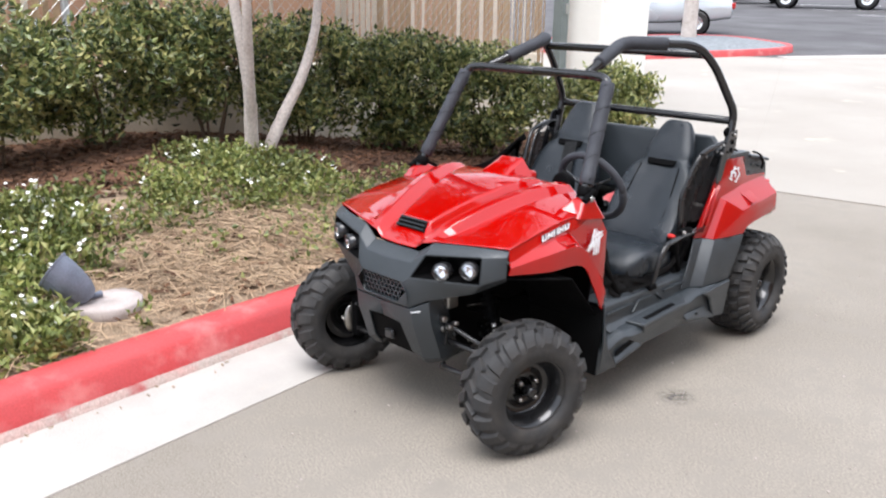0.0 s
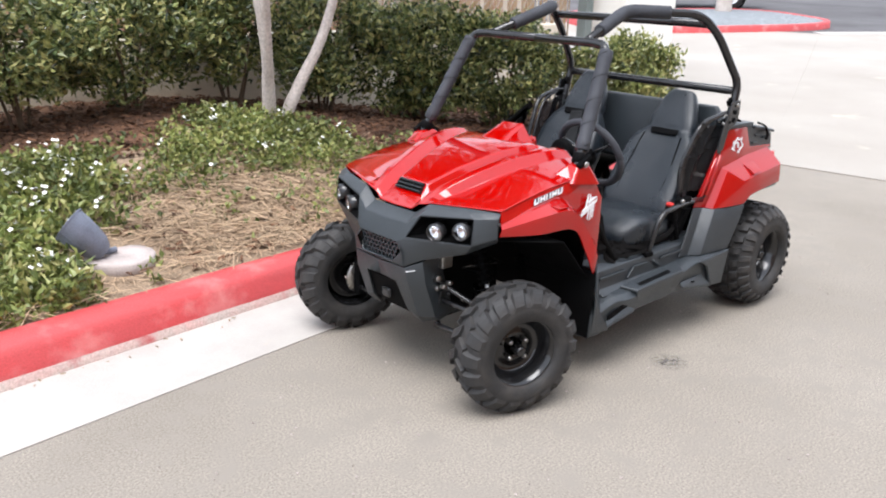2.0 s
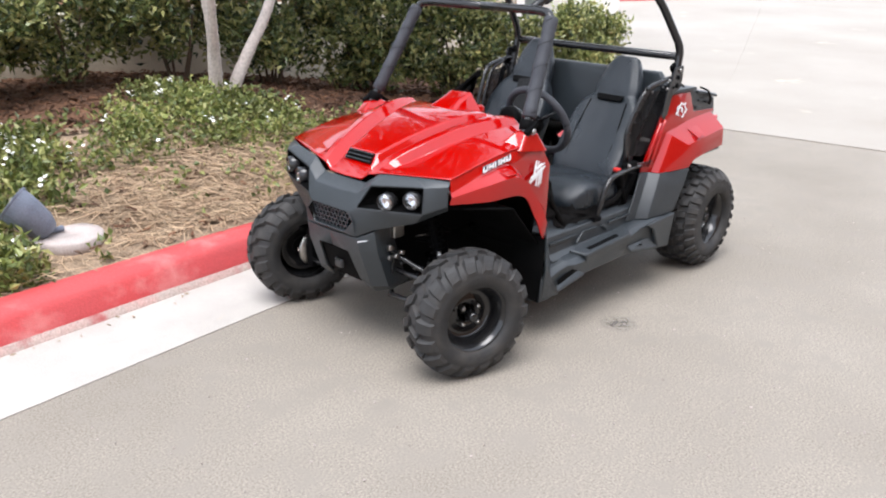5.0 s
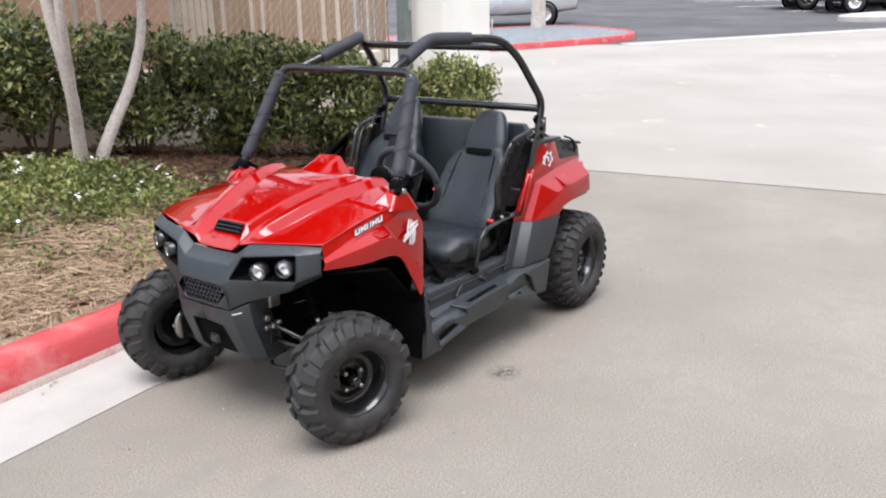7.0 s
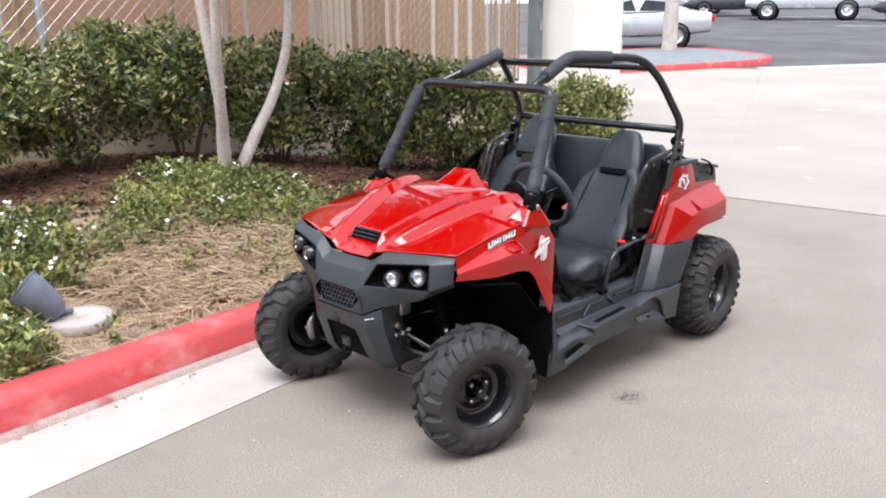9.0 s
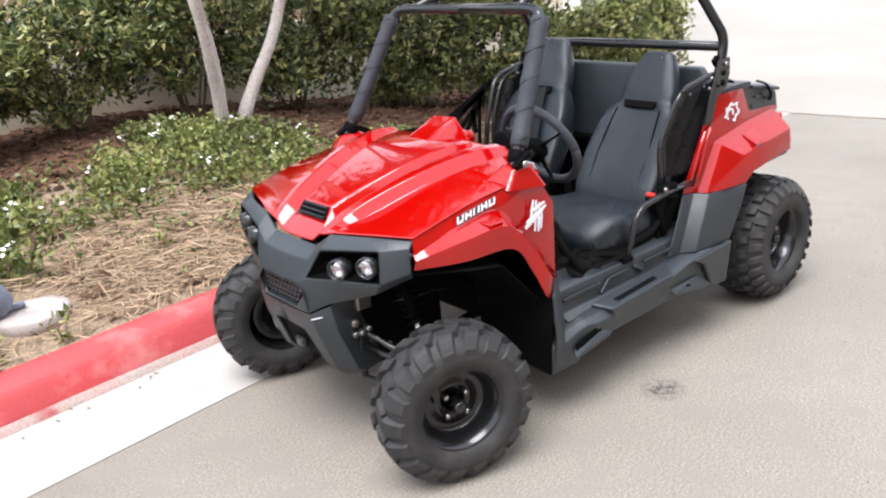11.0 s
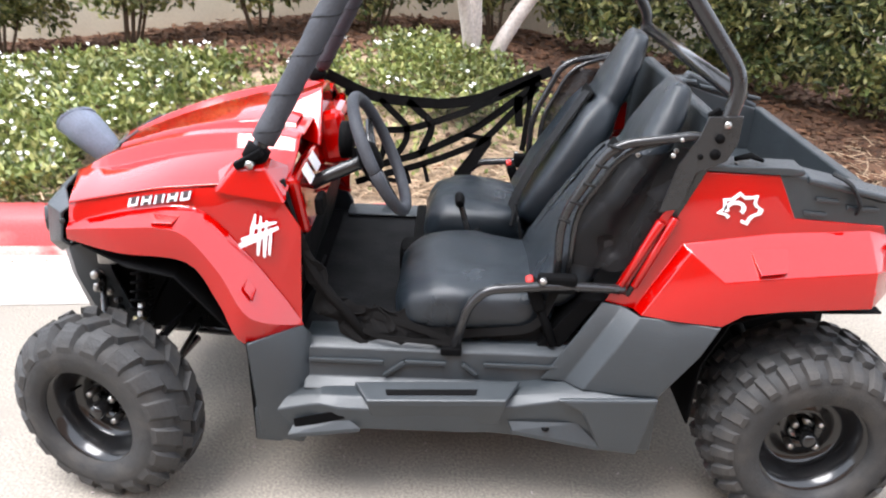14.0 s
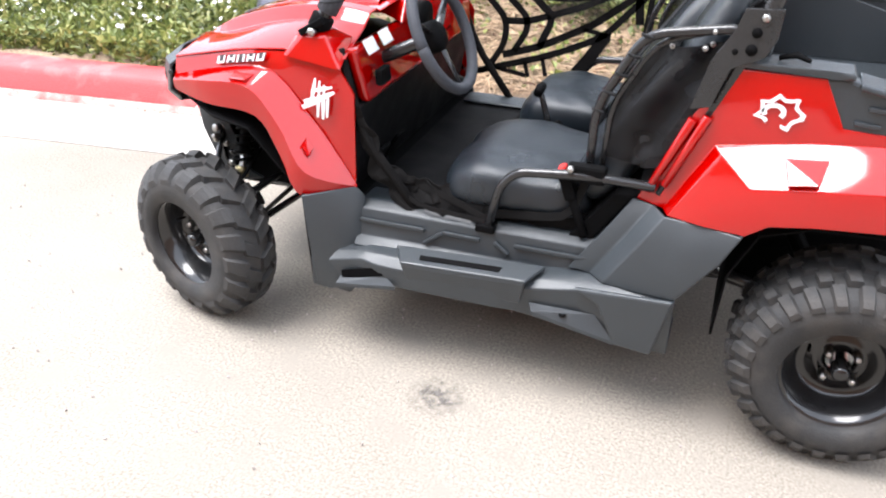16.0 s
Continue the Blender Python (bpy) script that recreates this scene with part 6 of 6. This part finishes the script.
# roll cage
R_T = 0.0175
for s in (1, -1):
    main = mir([(0.225, 0.25, 1.256), (-0.08, 0.195, 1.362), (-0.31, 0.405, 1.355), (-0.42, 0.43, 1.27), (-0.575, 0.462, 1.065), (-0.555, 0.462, 0.965), (-0.40, 0.445, 0.56)], s)
    tube("cage_main_tube", fillet(main, 0.07, 6), R_T, BLACK, veh, "satin black roll cage tube", 12)
    pad = mir([(0.13, 0.2329, 1.289), (-0.08, 0.195, 1.362), (-0.215, 0.318, 1.3579)], s)
    tube("roof_pad", fillet(pad, 0.06, 6), 0.0265, FOAM, veh, "charcoal foam sleeve on the roof tube", 14, wob=0.05)
    pil = mir([(0.475, 0.432, 0.80), (0.44, 0.422, 0.865), (0.262, 0.365, 1.205), (0.24, 0.345, 1.245), (0.235, 0.29, 1.252), (0.235, 0.0, 1.252)], s)
    tube("windscreen_pillar", fillet(pil, 0.06, 6), R_T, BLACK, veh, "satin black windscreen pillar", 12)
    pp = [Vector(p) for p in mir([(0.43, 0.4188, 0.884), (0.25, 0.3612, 1.229)], s)]
    tube("pillar_pad", [pp[0].lerp(pp[1], k / 12) for k in range(13)], [0.0265 + 0.0012 * math.sin(k * 2.4) for k in range(13)], FOAM, veh, "charcoal foam sleeve on the pillar", 14, wob=0.06)
    pd = (pp[1] - pp[0]).normalized()
    pe = pd.orthogonal().normalized()
    pf_ = pd.cross(pe)
    tube("sleeve_cord", [pp[0].lerp(pp[1], 0.03 + 0.94 * k / 72) + (pe * math.cos(k * 0.35) + pf_ * math.sin(k * 0.35)) * 0.0274 for k in range(73)], 0.0017, STRAP, veh, "thin dark cord wound round the sleeve", 5)
    tube("pillar_clamp", mir([(0.452, 0.426, 0.842), (0.437, 0.421, 0.872)], s), 0.028, MATTE, veh, "black tube clamp", 12)
    box("clamp_lug", (0.455, 0.452 * s, 0.852), (0.07, 0.022, 0.018), MATTE, veh, rot=(0, 30, 0))
    lathe("clamp_bolt", [(0, 0.012), (0.010, 0.012), (0.012, 0), (0, 0)], CHROME, veh, "", 6, 'Y', (0.452, 0.455 * s if s > 0 else 0.443 * s, 0.842))
    plate("cage_bracket", mir([(-0.512, 0.476, 0.990), (-0.583, 0.476, 0.994), (-0.580, 0.478, 0.935), (-0.562, 0.480, 0.897), (-0.502, 0.480, 0.868), (-0.478, 0.478, 0.785), (-0.436, 0.476, 0.775), (-0.462, 0.476, 0.880), (-0.498, 0.476, 0.945)], s), (0, 0.006 * s, 0), BLACK, veh, "black bracket plate at the cage foot", 0.002)
    for x_, z_, r_ in ((-0.540, 0.945, 0.010), (-0.535, 0.911, 0.0115), (-0.505, 0.905, 0.006)):
        # Hole shade painted as a black disc on the uncut plate.
        lathe("bracket_hole", [(0, 0.0008), (r_, 0.0008), (r_, -0.001), (0, -0.001)], MATTE, veh, "dark hole in the bracket", 14, 'Y', (x_, 0.487 * s, z_))
    for x_, z_, r_ in ((-0.551, 0.975, 0.0095), (-0.448, 0.905, 0.0065), (-0.462, 0.940, 0.0055)):
        lathe("bracket_bolt", [(0, 0.008), (r_ * 0.8, 0.008), (r_, 0), (0, 0)], CHROME, veh, "bright bolt head", 6, 'Y', (x_, 0.482 * s if s > 0 else -0.490, z_))
    box("strap_tab", (-0.535, 0.455 * s, 0.985), (0.03, 0.016, 0.03), MATTE, veh, rot=(0, 35, 0))
tube("roof_cross_tube", [(-0.37, 0.41, 1.315), (-0.37, -0.41, 1.315)], R_T, BLACK, veh, "satin black roof cross tube", 12)
tube("rear_cross_tube", [(-0.575, 0.455, 1.03), (-0.575, -0.455, 1.03)], R_T, BLACK, veh, "satin black rear cross tube", 12)
for s in (1, -1):
    # shoulder guard frame with net panel, and hip bar
    gp = mir([(-0.545, 0.462, 0.93), (-0.50, 0.465, 0.945), (-0.325, 0.455, 0.915), (-0.235, 0.43, 0.735), (-0.235, 0.44, 0.60)], s)
    tube("shoulder_guard", fillet(gp, 0.05, 6), 0.0105, BLACK, veh, "black shoulder guard tube", 10)
    tube("inner_guard", fillet(mir([(-0.47, 0.458, 0.938), (-0.352, 0.448, 0.900), (-0.268, 0.424, 0.745), (-0.262, 0.432, 0.60)], s), 0.05, 6), 0.0075, BLACK, veh, "thin inner guard tube", 8)
    pn = mir([(-0.535, 0.455, 0.92), (-0.356, 0.446, 0.890), (-0.272, 0.424, 0.740), (-0.264, 0.43, 0.625), (-0.33, 0.44, 0.60), (-0.41, 0.447, 0.63)], s)
    fr, bk = fillet(pn[1:4], 0.05, 5), [Vector(pn[0]).lerp(Vector(pn[5]), k / 6) for k in range(7)] + [Vector(pn[5]).lerp(Vector(pn[4]), 0.6)]
    net_rows = []
    for k in range(15):
        t = k / 14
        p0 = fr[min(int(t * (len(fr) - 1)), len(fr) - 2)].lerp(fr[min(int(t * (len(fr) - 1)) + 1, len(fr) - 1)], t * (len(fr) - 1) % 1 if t < 1 else 1)
        p1 = bk[min(int(t * 7), 6)].lerp(bk[min(int(t * 7) + 1, 7)], t * 7 % 1 if t < 1 else 1)
        row = []
        for j in range(13):
            u = j / 12
            q = p0.lerp(p1, u)
            w = 4 * u * (1 - u)
            row.append(q + Vector((0, s * w * (0.034 * noise.noise(Vector((q.x * 16 + q.z * 9, q.z * 5, s))) + 0.020 * noise.noise(Vector((q.x * 40, q.z * 26, 5)))), 0)))
        net_rows.append(row)
    sheet("guard_panel", net_rows, MESHNET, veh, "black fine netting panel with soft folds", 0, 0, smooth=True)
    for k in range(5):
        t = k / 4
        p = Vector(gp[2]).lerp(Vector(gp[3]), t)
        tube("lacing", [p + Vector((0.008, 0.006 * s, 0)), p + Vector((-0.02, 0.012 * s, -0.006))], 0.004, STRAP, veh, seg=6)
        q = Vector(gp[1]).lerp(Vector(gp[2]), t * 0.9)
        if k in (1, 3):
            lathe("eyelet", [(0.002, 0.004), (0.0055, 0.004), (0.0055, 0), (0.002, 0)], CHROME, veh, "bright eyelet", 10, 'Y', (q.x, q.y - 0.006 * s, q.z - 0.03))
    hb = mir([(-0.39, 0.462, 0.578), (-0.235, 0.470, 0.585), (-0.075, 0.478, 0.572), (-0.035, 0.478, 0.53), (-0.002, 0.464, 0.395)], s)
    tube("hip_bar", fillet(hb, 0.045, 6), 0.0115, BLACK, veh, "glossy black hip bar", 10)
    box("hip_mount", (-0.235, 0.464 * s, 0.588), (0.09, 0.03, 0.045), MATTE, veh, bev=0.008)
    lathe("hip_bolt", [(0, 0.010), (0.008, 0.010), (0.010, 0), (0, 0)], CHROME, veh, "bright bolt head", 6, 'Y', (-0.20, 0.479 * s if s > 0 else 0.493 * s, 0.60))
    box("hip_foot", (0.0, 0.455 * s, 0.405), (0.05, 0.05, 0.02), MATTE, veh, bev=0.004)


# seats
pucker = bpy.data.textures.new("vinyl_pucker", 'CLOUDS')
pucker.noise_scale, pucker.noise_depth = 0.10, 3


def puckered(ob, amount):
    """Rounded upholstery with soft uneven puckers."""
    sub = ob.modifiers.new("round", 'SUBSURF')
    sub.levels = sub.render_levels = 2
    d = ob.modifiers.new("pucker", 'DISPLACE')
    d.texture, d.texture_coords, d.strength, d.mid_level = pucker, 'GLOBAL', amount, 0.5
    return ob


def seat(y, drop, back, wide=1.0, deep=1.0):
    secs = []
    # cushion: rounded loop sections along x
    for x, z, w, h in ((0.170, 0.450, 0.22, 0.06), (0.158, 0.466, 0.34, 0.11), (0.11, 0.484, 0.42, 0.145), (0.0, 0.490, 0.435, 0.15), (-0.12, 0.480, 0.41, 0.14), (-0.24, 0.47, 0.35, 0.12)):
        loop = []
        for k in range(20):
            a = 2 * math.pi * k / 20
            cx, cz = math.cos(a), math.sin(a)
            px = math.copysign(abs(cx) ** 0.72, cx) * w / 2
            pz = math.copysign(abs(cz) ** 0.78, cz) * h / 2
            if cz > 0:
                pz += 0.018 * (abs(px) / (w / 2)) ** 2 * (1 if x < 0.12 else 0.2)
            loop.append(((x + 0.24) * deep - 0.24 - back, y + px * wide, z + pz))
        secs.append(loop)
    n = 20
    v = [p for r in secs for p in r]
    f = [(i * n + k, i * n + (k + 1) % n, (i + 1) * n + (k + 1) % n, (i + 1) * n + k) for i in range(len(secs) - 1) for k in range(n)] + [tuple(range(n))[::-1], tuple((len(secs) - 1) * n + k for k in range(n))]
    st = empty("seat", at=(0, 0, 0))
    st.parent = veh
    st["label"] = "charcoal vinyl bucket seat"
    cu = puckered(outward(link("seat_cushion", v, f, VINYL, st, "", True)), 0.026)
    # backrest: sections up along a leaning spine
    secs = []
    for t, w, d in ((0.0, 0.32, 0.09), (0.08, 0.36, 0.115), (0.25, 0.375, 0.12), (0.45, 0.36, 0.11), (0.60, 0.30, 0.095), (0.665, 0.225, 0.075), (0.70, 0.24, 0.09), (0.80, 0.215, 0.085), (0.92, 0.165, 0.07), (0.985, 0.12, 0.055), (1.0, 0.08, 0.03)):
        bx, bz = -0.215 - 0.295 * t - 0.02 * math.sin(t * math.pi), 0.485 + (0.565 - drop) * t
        loop = []
        for k in range(20):
            a = 2 * math.pi * k / 20
            cx, cz = math.cos(a), math.sin(a)
            py = math.copysign(abs(cx) ** 0.6, cx) * w / 2
            px = math.copysign(abs(cz) ** 0.7, cz) * d / 2
            if cz > 0 and t < 0.62:
                px += 0.03 * (abs(py) / (w / 2)) ** 2.2
            loop.append((bx + px * 0.9, y + py, bz + px * 0.42))
        secs.append(loop)
    v = [p for r in secs for p in r]
    f = [(i * n + k, i * n + (k + 1) % n, (i + 1) * n + (k + 1) % n, (i + 1) * n + k) for i in range(len(secs) - 1) for k in range(n)] + [tuple(range(n))[::-1], tuple((len(secs) - 1) * n + k for k in range(n))]
    ba = puckered(outward(link("backrest", v, f, VINYL, st, "", True)), 0.011)
    plate("headrest_slot", [(-0.372, y + 0.064, 0.852 - 0.6 * drop), (-0.372, y - 0.064, 0.852 - 0.6 * drop), (-0.388, y - 0.072, 0.880 - 0.7 * drop), (-0.388, y + 0.072, 0.880 - 0.7 * drop)], (0.009, 0, 0.004), MATTE, st, "black belt slot in the backrest", 0.006)
    for q in (-0.085, 0.085):
        tube("back_seam", [(-0.196, y + q * 1.2, 0.56), (-0.218, y + q * 1.25, 0.60), (-0.268, y + q * 1.3, 0.68), (-0.318, y + q * 1.2, 0.76), (-0.366, y + q * 1.1, 0.83)], 0.003, MATTE, st, seg=6)
    box("seat_base", (-0.03, y, 0.41), (0.30, 0.32, 0.06), MATTE, st, "black seat base", bev=0.01)
    return st


seat(0.245, 0.035, 0.03)
seat(-0.255, 0.0, 0.0, 0.84, 0.80)


def belt(y, s, worn=True):
    """Lap and shoulder belt lying on the seat, with a red release button."""
    bl = empty("seat_belt")
    bl.parent = veh
    bl["label"] = "dark seat belt with a red release button"
    def strap(nm, pts, w):
        pts = fillet(pts, 0.05, 4)
        rows_ = []
        for i, p in enumerate(pts):
            d = (pts[min(i + 1, len(pts) - 1)] - pts[max(i - 1, 0)]).normalized()
            side = d.cross(Vector((0.7, 0, 0.7))).normalized() * w / 2
            rows_.append([p - side, p + side])
        sheet(nm, rows_, STRAP, bl, "", 0.003, 0)
    if worn:
        strap("shoulder_strap", [(-0.372, y + 0.01, 0.875), (-0.318, y + 0.03, 0.80), (-0.236, y + 0.07, 0.68), (-0.172, y + 0.115, 0.575), (-0.155, y + 0.15, 0.50)], 0.066)
    strap("lap_strap", [(-0.17, y + 0.185 * s, 0.585)] + [(-0.19, y + 0.19 * s, 0.50), (-0.20, y + 0.2 * s, 0.42)], 0.034)
    tube("buckle_stalk", [(-0.24, y - 0.205 * s, 0.42), (-0.20, y - 0.20 * s, 0.525)], 0.012, MATTE, bl, seg=8)
    box("buckle", (-0.19, y - 0.195 * s, 0.545), (0.03, 0.045, 0.075), MATTE, bl, rot=(0, 20, 0), bev=0.008)
    box("buckle_button", (-0.178, y - 0.195 * s, 0.572), (0.018, 0.034, 0.036), BUCKLE, bl, "red release button", rot=(0, 20, 0), bev=0.005)


belt(0.245, -1, False)
belt(-0.255, 1)
box("buckle_release", (-0.205, 0.262, 0.513), (0.028, 0.034, 0.05), BUCKLE, veh, "red belt release button", rot=(0, 25, 0), bev=0.007)
box("centre_tunnel", (-0.05, -0.005, 0.43), (0.40, 0.10, 0.10), MATTE, veh, "black centre tunnel", bev=0.02)
tube("shift_lever", [(-0.045, 0.022, 0.47), (-0.038, 0.023, 0.53), (-0.014, 0.027, 0.612)], [0.011, 0.009, 0.008], BLACK, veh, "black gear lever", 8)
tube("shift_handle", [(-0.010, -0.004, 0.622), (-0.012, 0.028, 0.626), (-0.012, 0.060, 0.620)], [0.012, 0.0145, 0.012], MATTE, veh, "black T-shaped lever handle", 10)
tube("belt_stalk", [(-0.10, 0.02, 0.46), (-0.06, 0.015, 0.53)], 0.013, MATTE, veh, "black belt stalk")

# dash, steering
plate("dash_panel", [(0.355, -0.43, 0.80), (0.355, 0.43, 0.80), (0.335, 0.40, 0.66), (0.335, -0.40, 0.66)], (0.03, 0, 0), RED, veh, "glossy red dash panel", 0.01)
plate("lower_dash", [(0.345, -0.44, 0.66), (0.345, 0.44, 0.66), (0.40, 0.44, 0.40), (0.40, -0.44, 0.40)], (0.02, 0, 0), FLOORMAT, veh, "matte black lower dash", 0.008)
box("dash_pod", (0.325, 0.02, 0.80), (0.08, 0.15, 0.14), RED, veh, "red dash pod", rot=(0, 12, 0), bev=0.02)
for y0, x0 in ((0.395, 0.352), (0.305, 0.352)):
    plate("dash_label", [(x0, y0, 0.812), (x0, y0 - 0.055, 0.812), (x0 - 0.018, y0 - 0.055, 0.780), (x0 - 0.018, y0, 0.780)], (-0.003, 0, 0.002), DECAL, veh, "white printed label on the dash", 0)
lathe("gauge", [(0, 0.012), (0.038, 0.012), (0.046, 0.008), (0.046, -0.02), (0, -0.02)], MATTE, veh, "round black gauge", 24, 'X', (0.278, 0.20, 0.83))
box("switch_plate", (0.318, 0.35, 0.72), (0.02, 0.06, 0.04), MATTE, veh, "black switch plate", rot=(0, 5, 0), bev=0.005)
c0 = Vector((0.185, 0.275, 0.82))
ax = Vector((-0.90, 0, 0.43)).normalized()
e1 = Vector((0, 1, 0))
e2 = ax.cross(e1)
sw = empty("steering_wheel")
sw.parent = veh
sw["label"] = "black three-spoke steering wheel"
rim_pts = [c0 + (e1 * math.cos(a) + e2 * math.sin(a)) * 0.143 for a in [2 * math.pi * k / 48 for k in range(49)]]
tube("wheel_rim", rim_pts, 0.0145, FOAM, sw, "dark padded wheel rim", 12)
for a in (90, 210, 330):
    d = e1 * math.cos(radians(a)) + e2 * math.sin(radians(a))
    tube("spoke", [c0 - ax * 0.02 + d * 0.03, c0 - ax * 0.012 + d * 0.13], [0.014, 0.009], BLACK, sw, "", 8, flat=0.5)
v, f = lathe_data([(0, 0.012), (0.03, 0.010), (0.04, 0.0), (0.04, -0.03), (0, -0.03)], 24, 'Z')
mq = Matrix.Translation(c0 - ax * 0.015) @ ax.to_track_quat('Z', 'Y').to_matrix().to_4x4()
outward(link("wheel_hub", [mq @ p for p in v], f, MATTE, sw, "black wheel hub", True))
tube("steering_column", [c0 - ax * 0.03, c0 - ax * 0.30], 0.017, BLACK, veh, "glossy black steering column", 12)
for y in (0.20, 0.30):
    box("pedal", (0.36, y, 0.47), (0.012, 0.055, 0.09), MATTE, veh, "black foot pedal", rot=(0, -30, 0), bev=0.004)
tube("cab_brace", [(0.395, 0.43, 0.80), (0.34, 0.445, 0.60), (0.20, 0.44, 0.415)], 0.012, NET, veh, "black cab brace strap", 10, rad=0.1)
tube("cab_brace", [(0.395, -0.43, 0.80), (0.34, -0.445, 0.60), (0.20, -0.44, 0.415)], 0.012, NET, veh, "black cab brace strap", 10, rad=0.1)
plate("floor_mat", [(0.36, -0.40, 0.402), (0.36, 0.42, 0.402), (0.10, 0.42, 0.402), (0.10, -0.40, 0.402)], (0, 0, 0.006), FLOORMAT, veh, "ribbed black floor mat", 0.002)


# side nets: webbing in chevrons, on both openings (the driver's is unhooked and lies on the sill)
def side_net():
    nt = empty("passenger_net")
    nt.parent = veh
    nt["label"] = "black webbing side net in a chevron pattern"
    Y = -0.462
    def band(xz, w, mat=NET):
        pts = fillet([(x, Y, z) for x, z in xz], 0.05, 4)
        rows_ = []
        for i, p in enumerate(pts):
            d = (pts[min(i + 1, len(pts) - 1)] - pts[max(i - 1, 0)]).normalized()
            sd = Vector((-d.z, 0, d.x)) * w / 2
            rows_.append([p - sd, p + sd])
        sheet("webbing", rows_, mat, nt, "", 0.004, 0)
    band([(0.42, 0.850), (0.284, 0.783), (0.175, 0.771), (0.045, 0.764), (-0.06, 0.783), (-0.158, 0.825), (-0.29, 0.885)], 0.034)
    band([(0.36, 0.800), (0.290, 0.738), (0.232, 0.678), (0.235, 0.597), (0.296, 0.501)], 0.021)
    band([(0.250, 0.775), (0.161, 0.688), (0.162, 0.645), (0.203, 0.574)], 0.021)
    band([(0.160, 0.772), (0.084, 0.706), (0.084, 0.675), (0.119, 0.596)], 0.024)
    band([(0.232, 0.673), (0.165, 0.676), (0.084, 0.702), (-0.03, 0.744), (-0.145, 0.803), (-0.26, 0.865)], 0.022)
    band([(0.241, 0.558), (0.119, 0.596), (0.03, 0.641), (-0.056, 0.686), (-0.151, 0.761), (-0.26, 0.850)], 0.024)
    band([(0.330, 0.492), (0.228, 0.525), (0.115, 0.559), (0.006, 0.603), (-0.096, 0.655), (-0.157, 0.726), (-0.25, 0.830)], 0.022)
    band([(-0.025, 0.668), (-0.114, 0.655)], 0.014)
    band([(0.270, 0.512), (0.156, 0.494)], 0.014)
    band([(0.165, 0.545), (0.150, 0.492)], 0.013)
    band([(0.105, 0.562), (0.090, 0.500)], 0.013)
    band([(-0.100, 0.655), (-0.060, 0.590), (-0.010, 0.520)], 0.040)
    band([(-0.190, 0.800), (-0.200, 0.700)], 0.026)
    band([(-0.235, 0.860), (-0.225, 0.720), (-0.215, 0.620)], 0.018)
    sheet("open_netting", [[(x, Y + 0.004, a), (x, Y + 0.004, b)] for x, a, b in ((0.10, 0.735, 0.712), (0.03, 0.755, 0.655), (-0.05, 0.772, 0.695), (-0.13, 0.808, 0.760))], SPARSENET, nt, "grey see-through netting", 0, 0)
    # driver's net, gathered along the sill
    dn = empty("driver_net")
    dn.parent = veh
    dn["label"] = "black webbing net hanging loose on the sill"
    def ribbon2(pts, w):
        pts = fillet(pts, 0.06, 5)
        rows_ = []
        for i, p in enumerate(pts):
            d = (pts[min(i + 1, len(pts) - 1)] - pts[max(i - 1, 0)]).normalized()
            sd = d.cross(Vector((0.2, 1, 0.3))).normalized() * w / 2
            rows_.append([p - sd, p + sd])
        sheet("webbing", rows_, NET, dn, "", 0.004, 0)
    def crumpled(pts, w0, w1, amp, seed):
        pts = fillet(pts, 0.09, 9)
        rows_ = []
        for i, p in enumerate(pts):
            d = (pts[min(i + 1, len(pts) - 1)] - pts[max(i - 1, 0)]).normalized()
            sd = d.cross(Vector((0.15, 1, 0.25))).normalized()
            w = w0 + (w1 - w0) * i / (len(pts) - 1)
            row = []
            for j in range(9):
                q = p + sd * w * (j / 8 - 0.5) * (1 + 0.35 * noise.noise(Vector((i * 0.35, seed, 2))))
                n_ = Vector((noise.noise(q * 21 + Vector((seed, 0, 0))), noise.noise(q * 24 + Vector((0, seed, 0))), noise.noise(q * 19)))
                row.append(q + n_ * amp)
            rows_.append(row)
        sheet("crumpled_webbing", rows_, NET, dn, "", 0.003, 0)
    crumpled([(0.385, 0.452, 0.76), (0.335, 0.45, 0.60), (0.27, 0.44, 0.47), (0.15, 0.435, 0.435), (0.02, 0.445, 0.435)], 0.035, 0.11, 0.022, 1.0)
    crumpled([(0.30, 0.44, 0.50), (0.20, 0.42, 0.445), (0.09, 0.43, 0.445), (-0.02, 0.455, 0.43)], 0.05, 0.07, 0.026, 5.0)
    crumpled([(0.02, 0.43, 0.435), (-0.10, 0.42, 0.43), (-0.24, 0.43, 0.43)], 0.06, 0.08, 0.022, 9.0)
    ribbon2([(0.24, 0.44, 0.45), (0.17, 0.462, 0.428), (0.06, 0.468, 0.425), (-0.005, 0.466, 0.42)], 0.012)
    ribbon2([(0.20, 0.42, 0.47), (0.10, 0.445, 0.455), (0.0, 0.46, 0.425)], 0.016)
    ribbon2([(-0.02, 0.45, 0.44), (-0.10, 0.452, 0.45), (-0.20, 0.45, 0.46), (-0.235, 0.455, 0.57)], 0.02)


side_net()
# oil spot on the drive: a thin dark stain
def stain(x, y, r, mat, name, label):
    v = [(0, 0, 0)] + [(r * math.cos(2 * math.pi * k / 24), r * math.sin(2 * math.pi * k / 24), 0) for k in range(24)]
    ob = link(name, v, [(0, 1 + k, 1 + (k + 1) % 24) for k in range(24)], mat)
    ob.location = (x, y, 0.0022)
    return tagged(ob, label, "stain", kind="structure")


stain(0.055, 0.655, 0.12, STAIN, "oil_stain", "dark oil stain soaked into the asphalt")
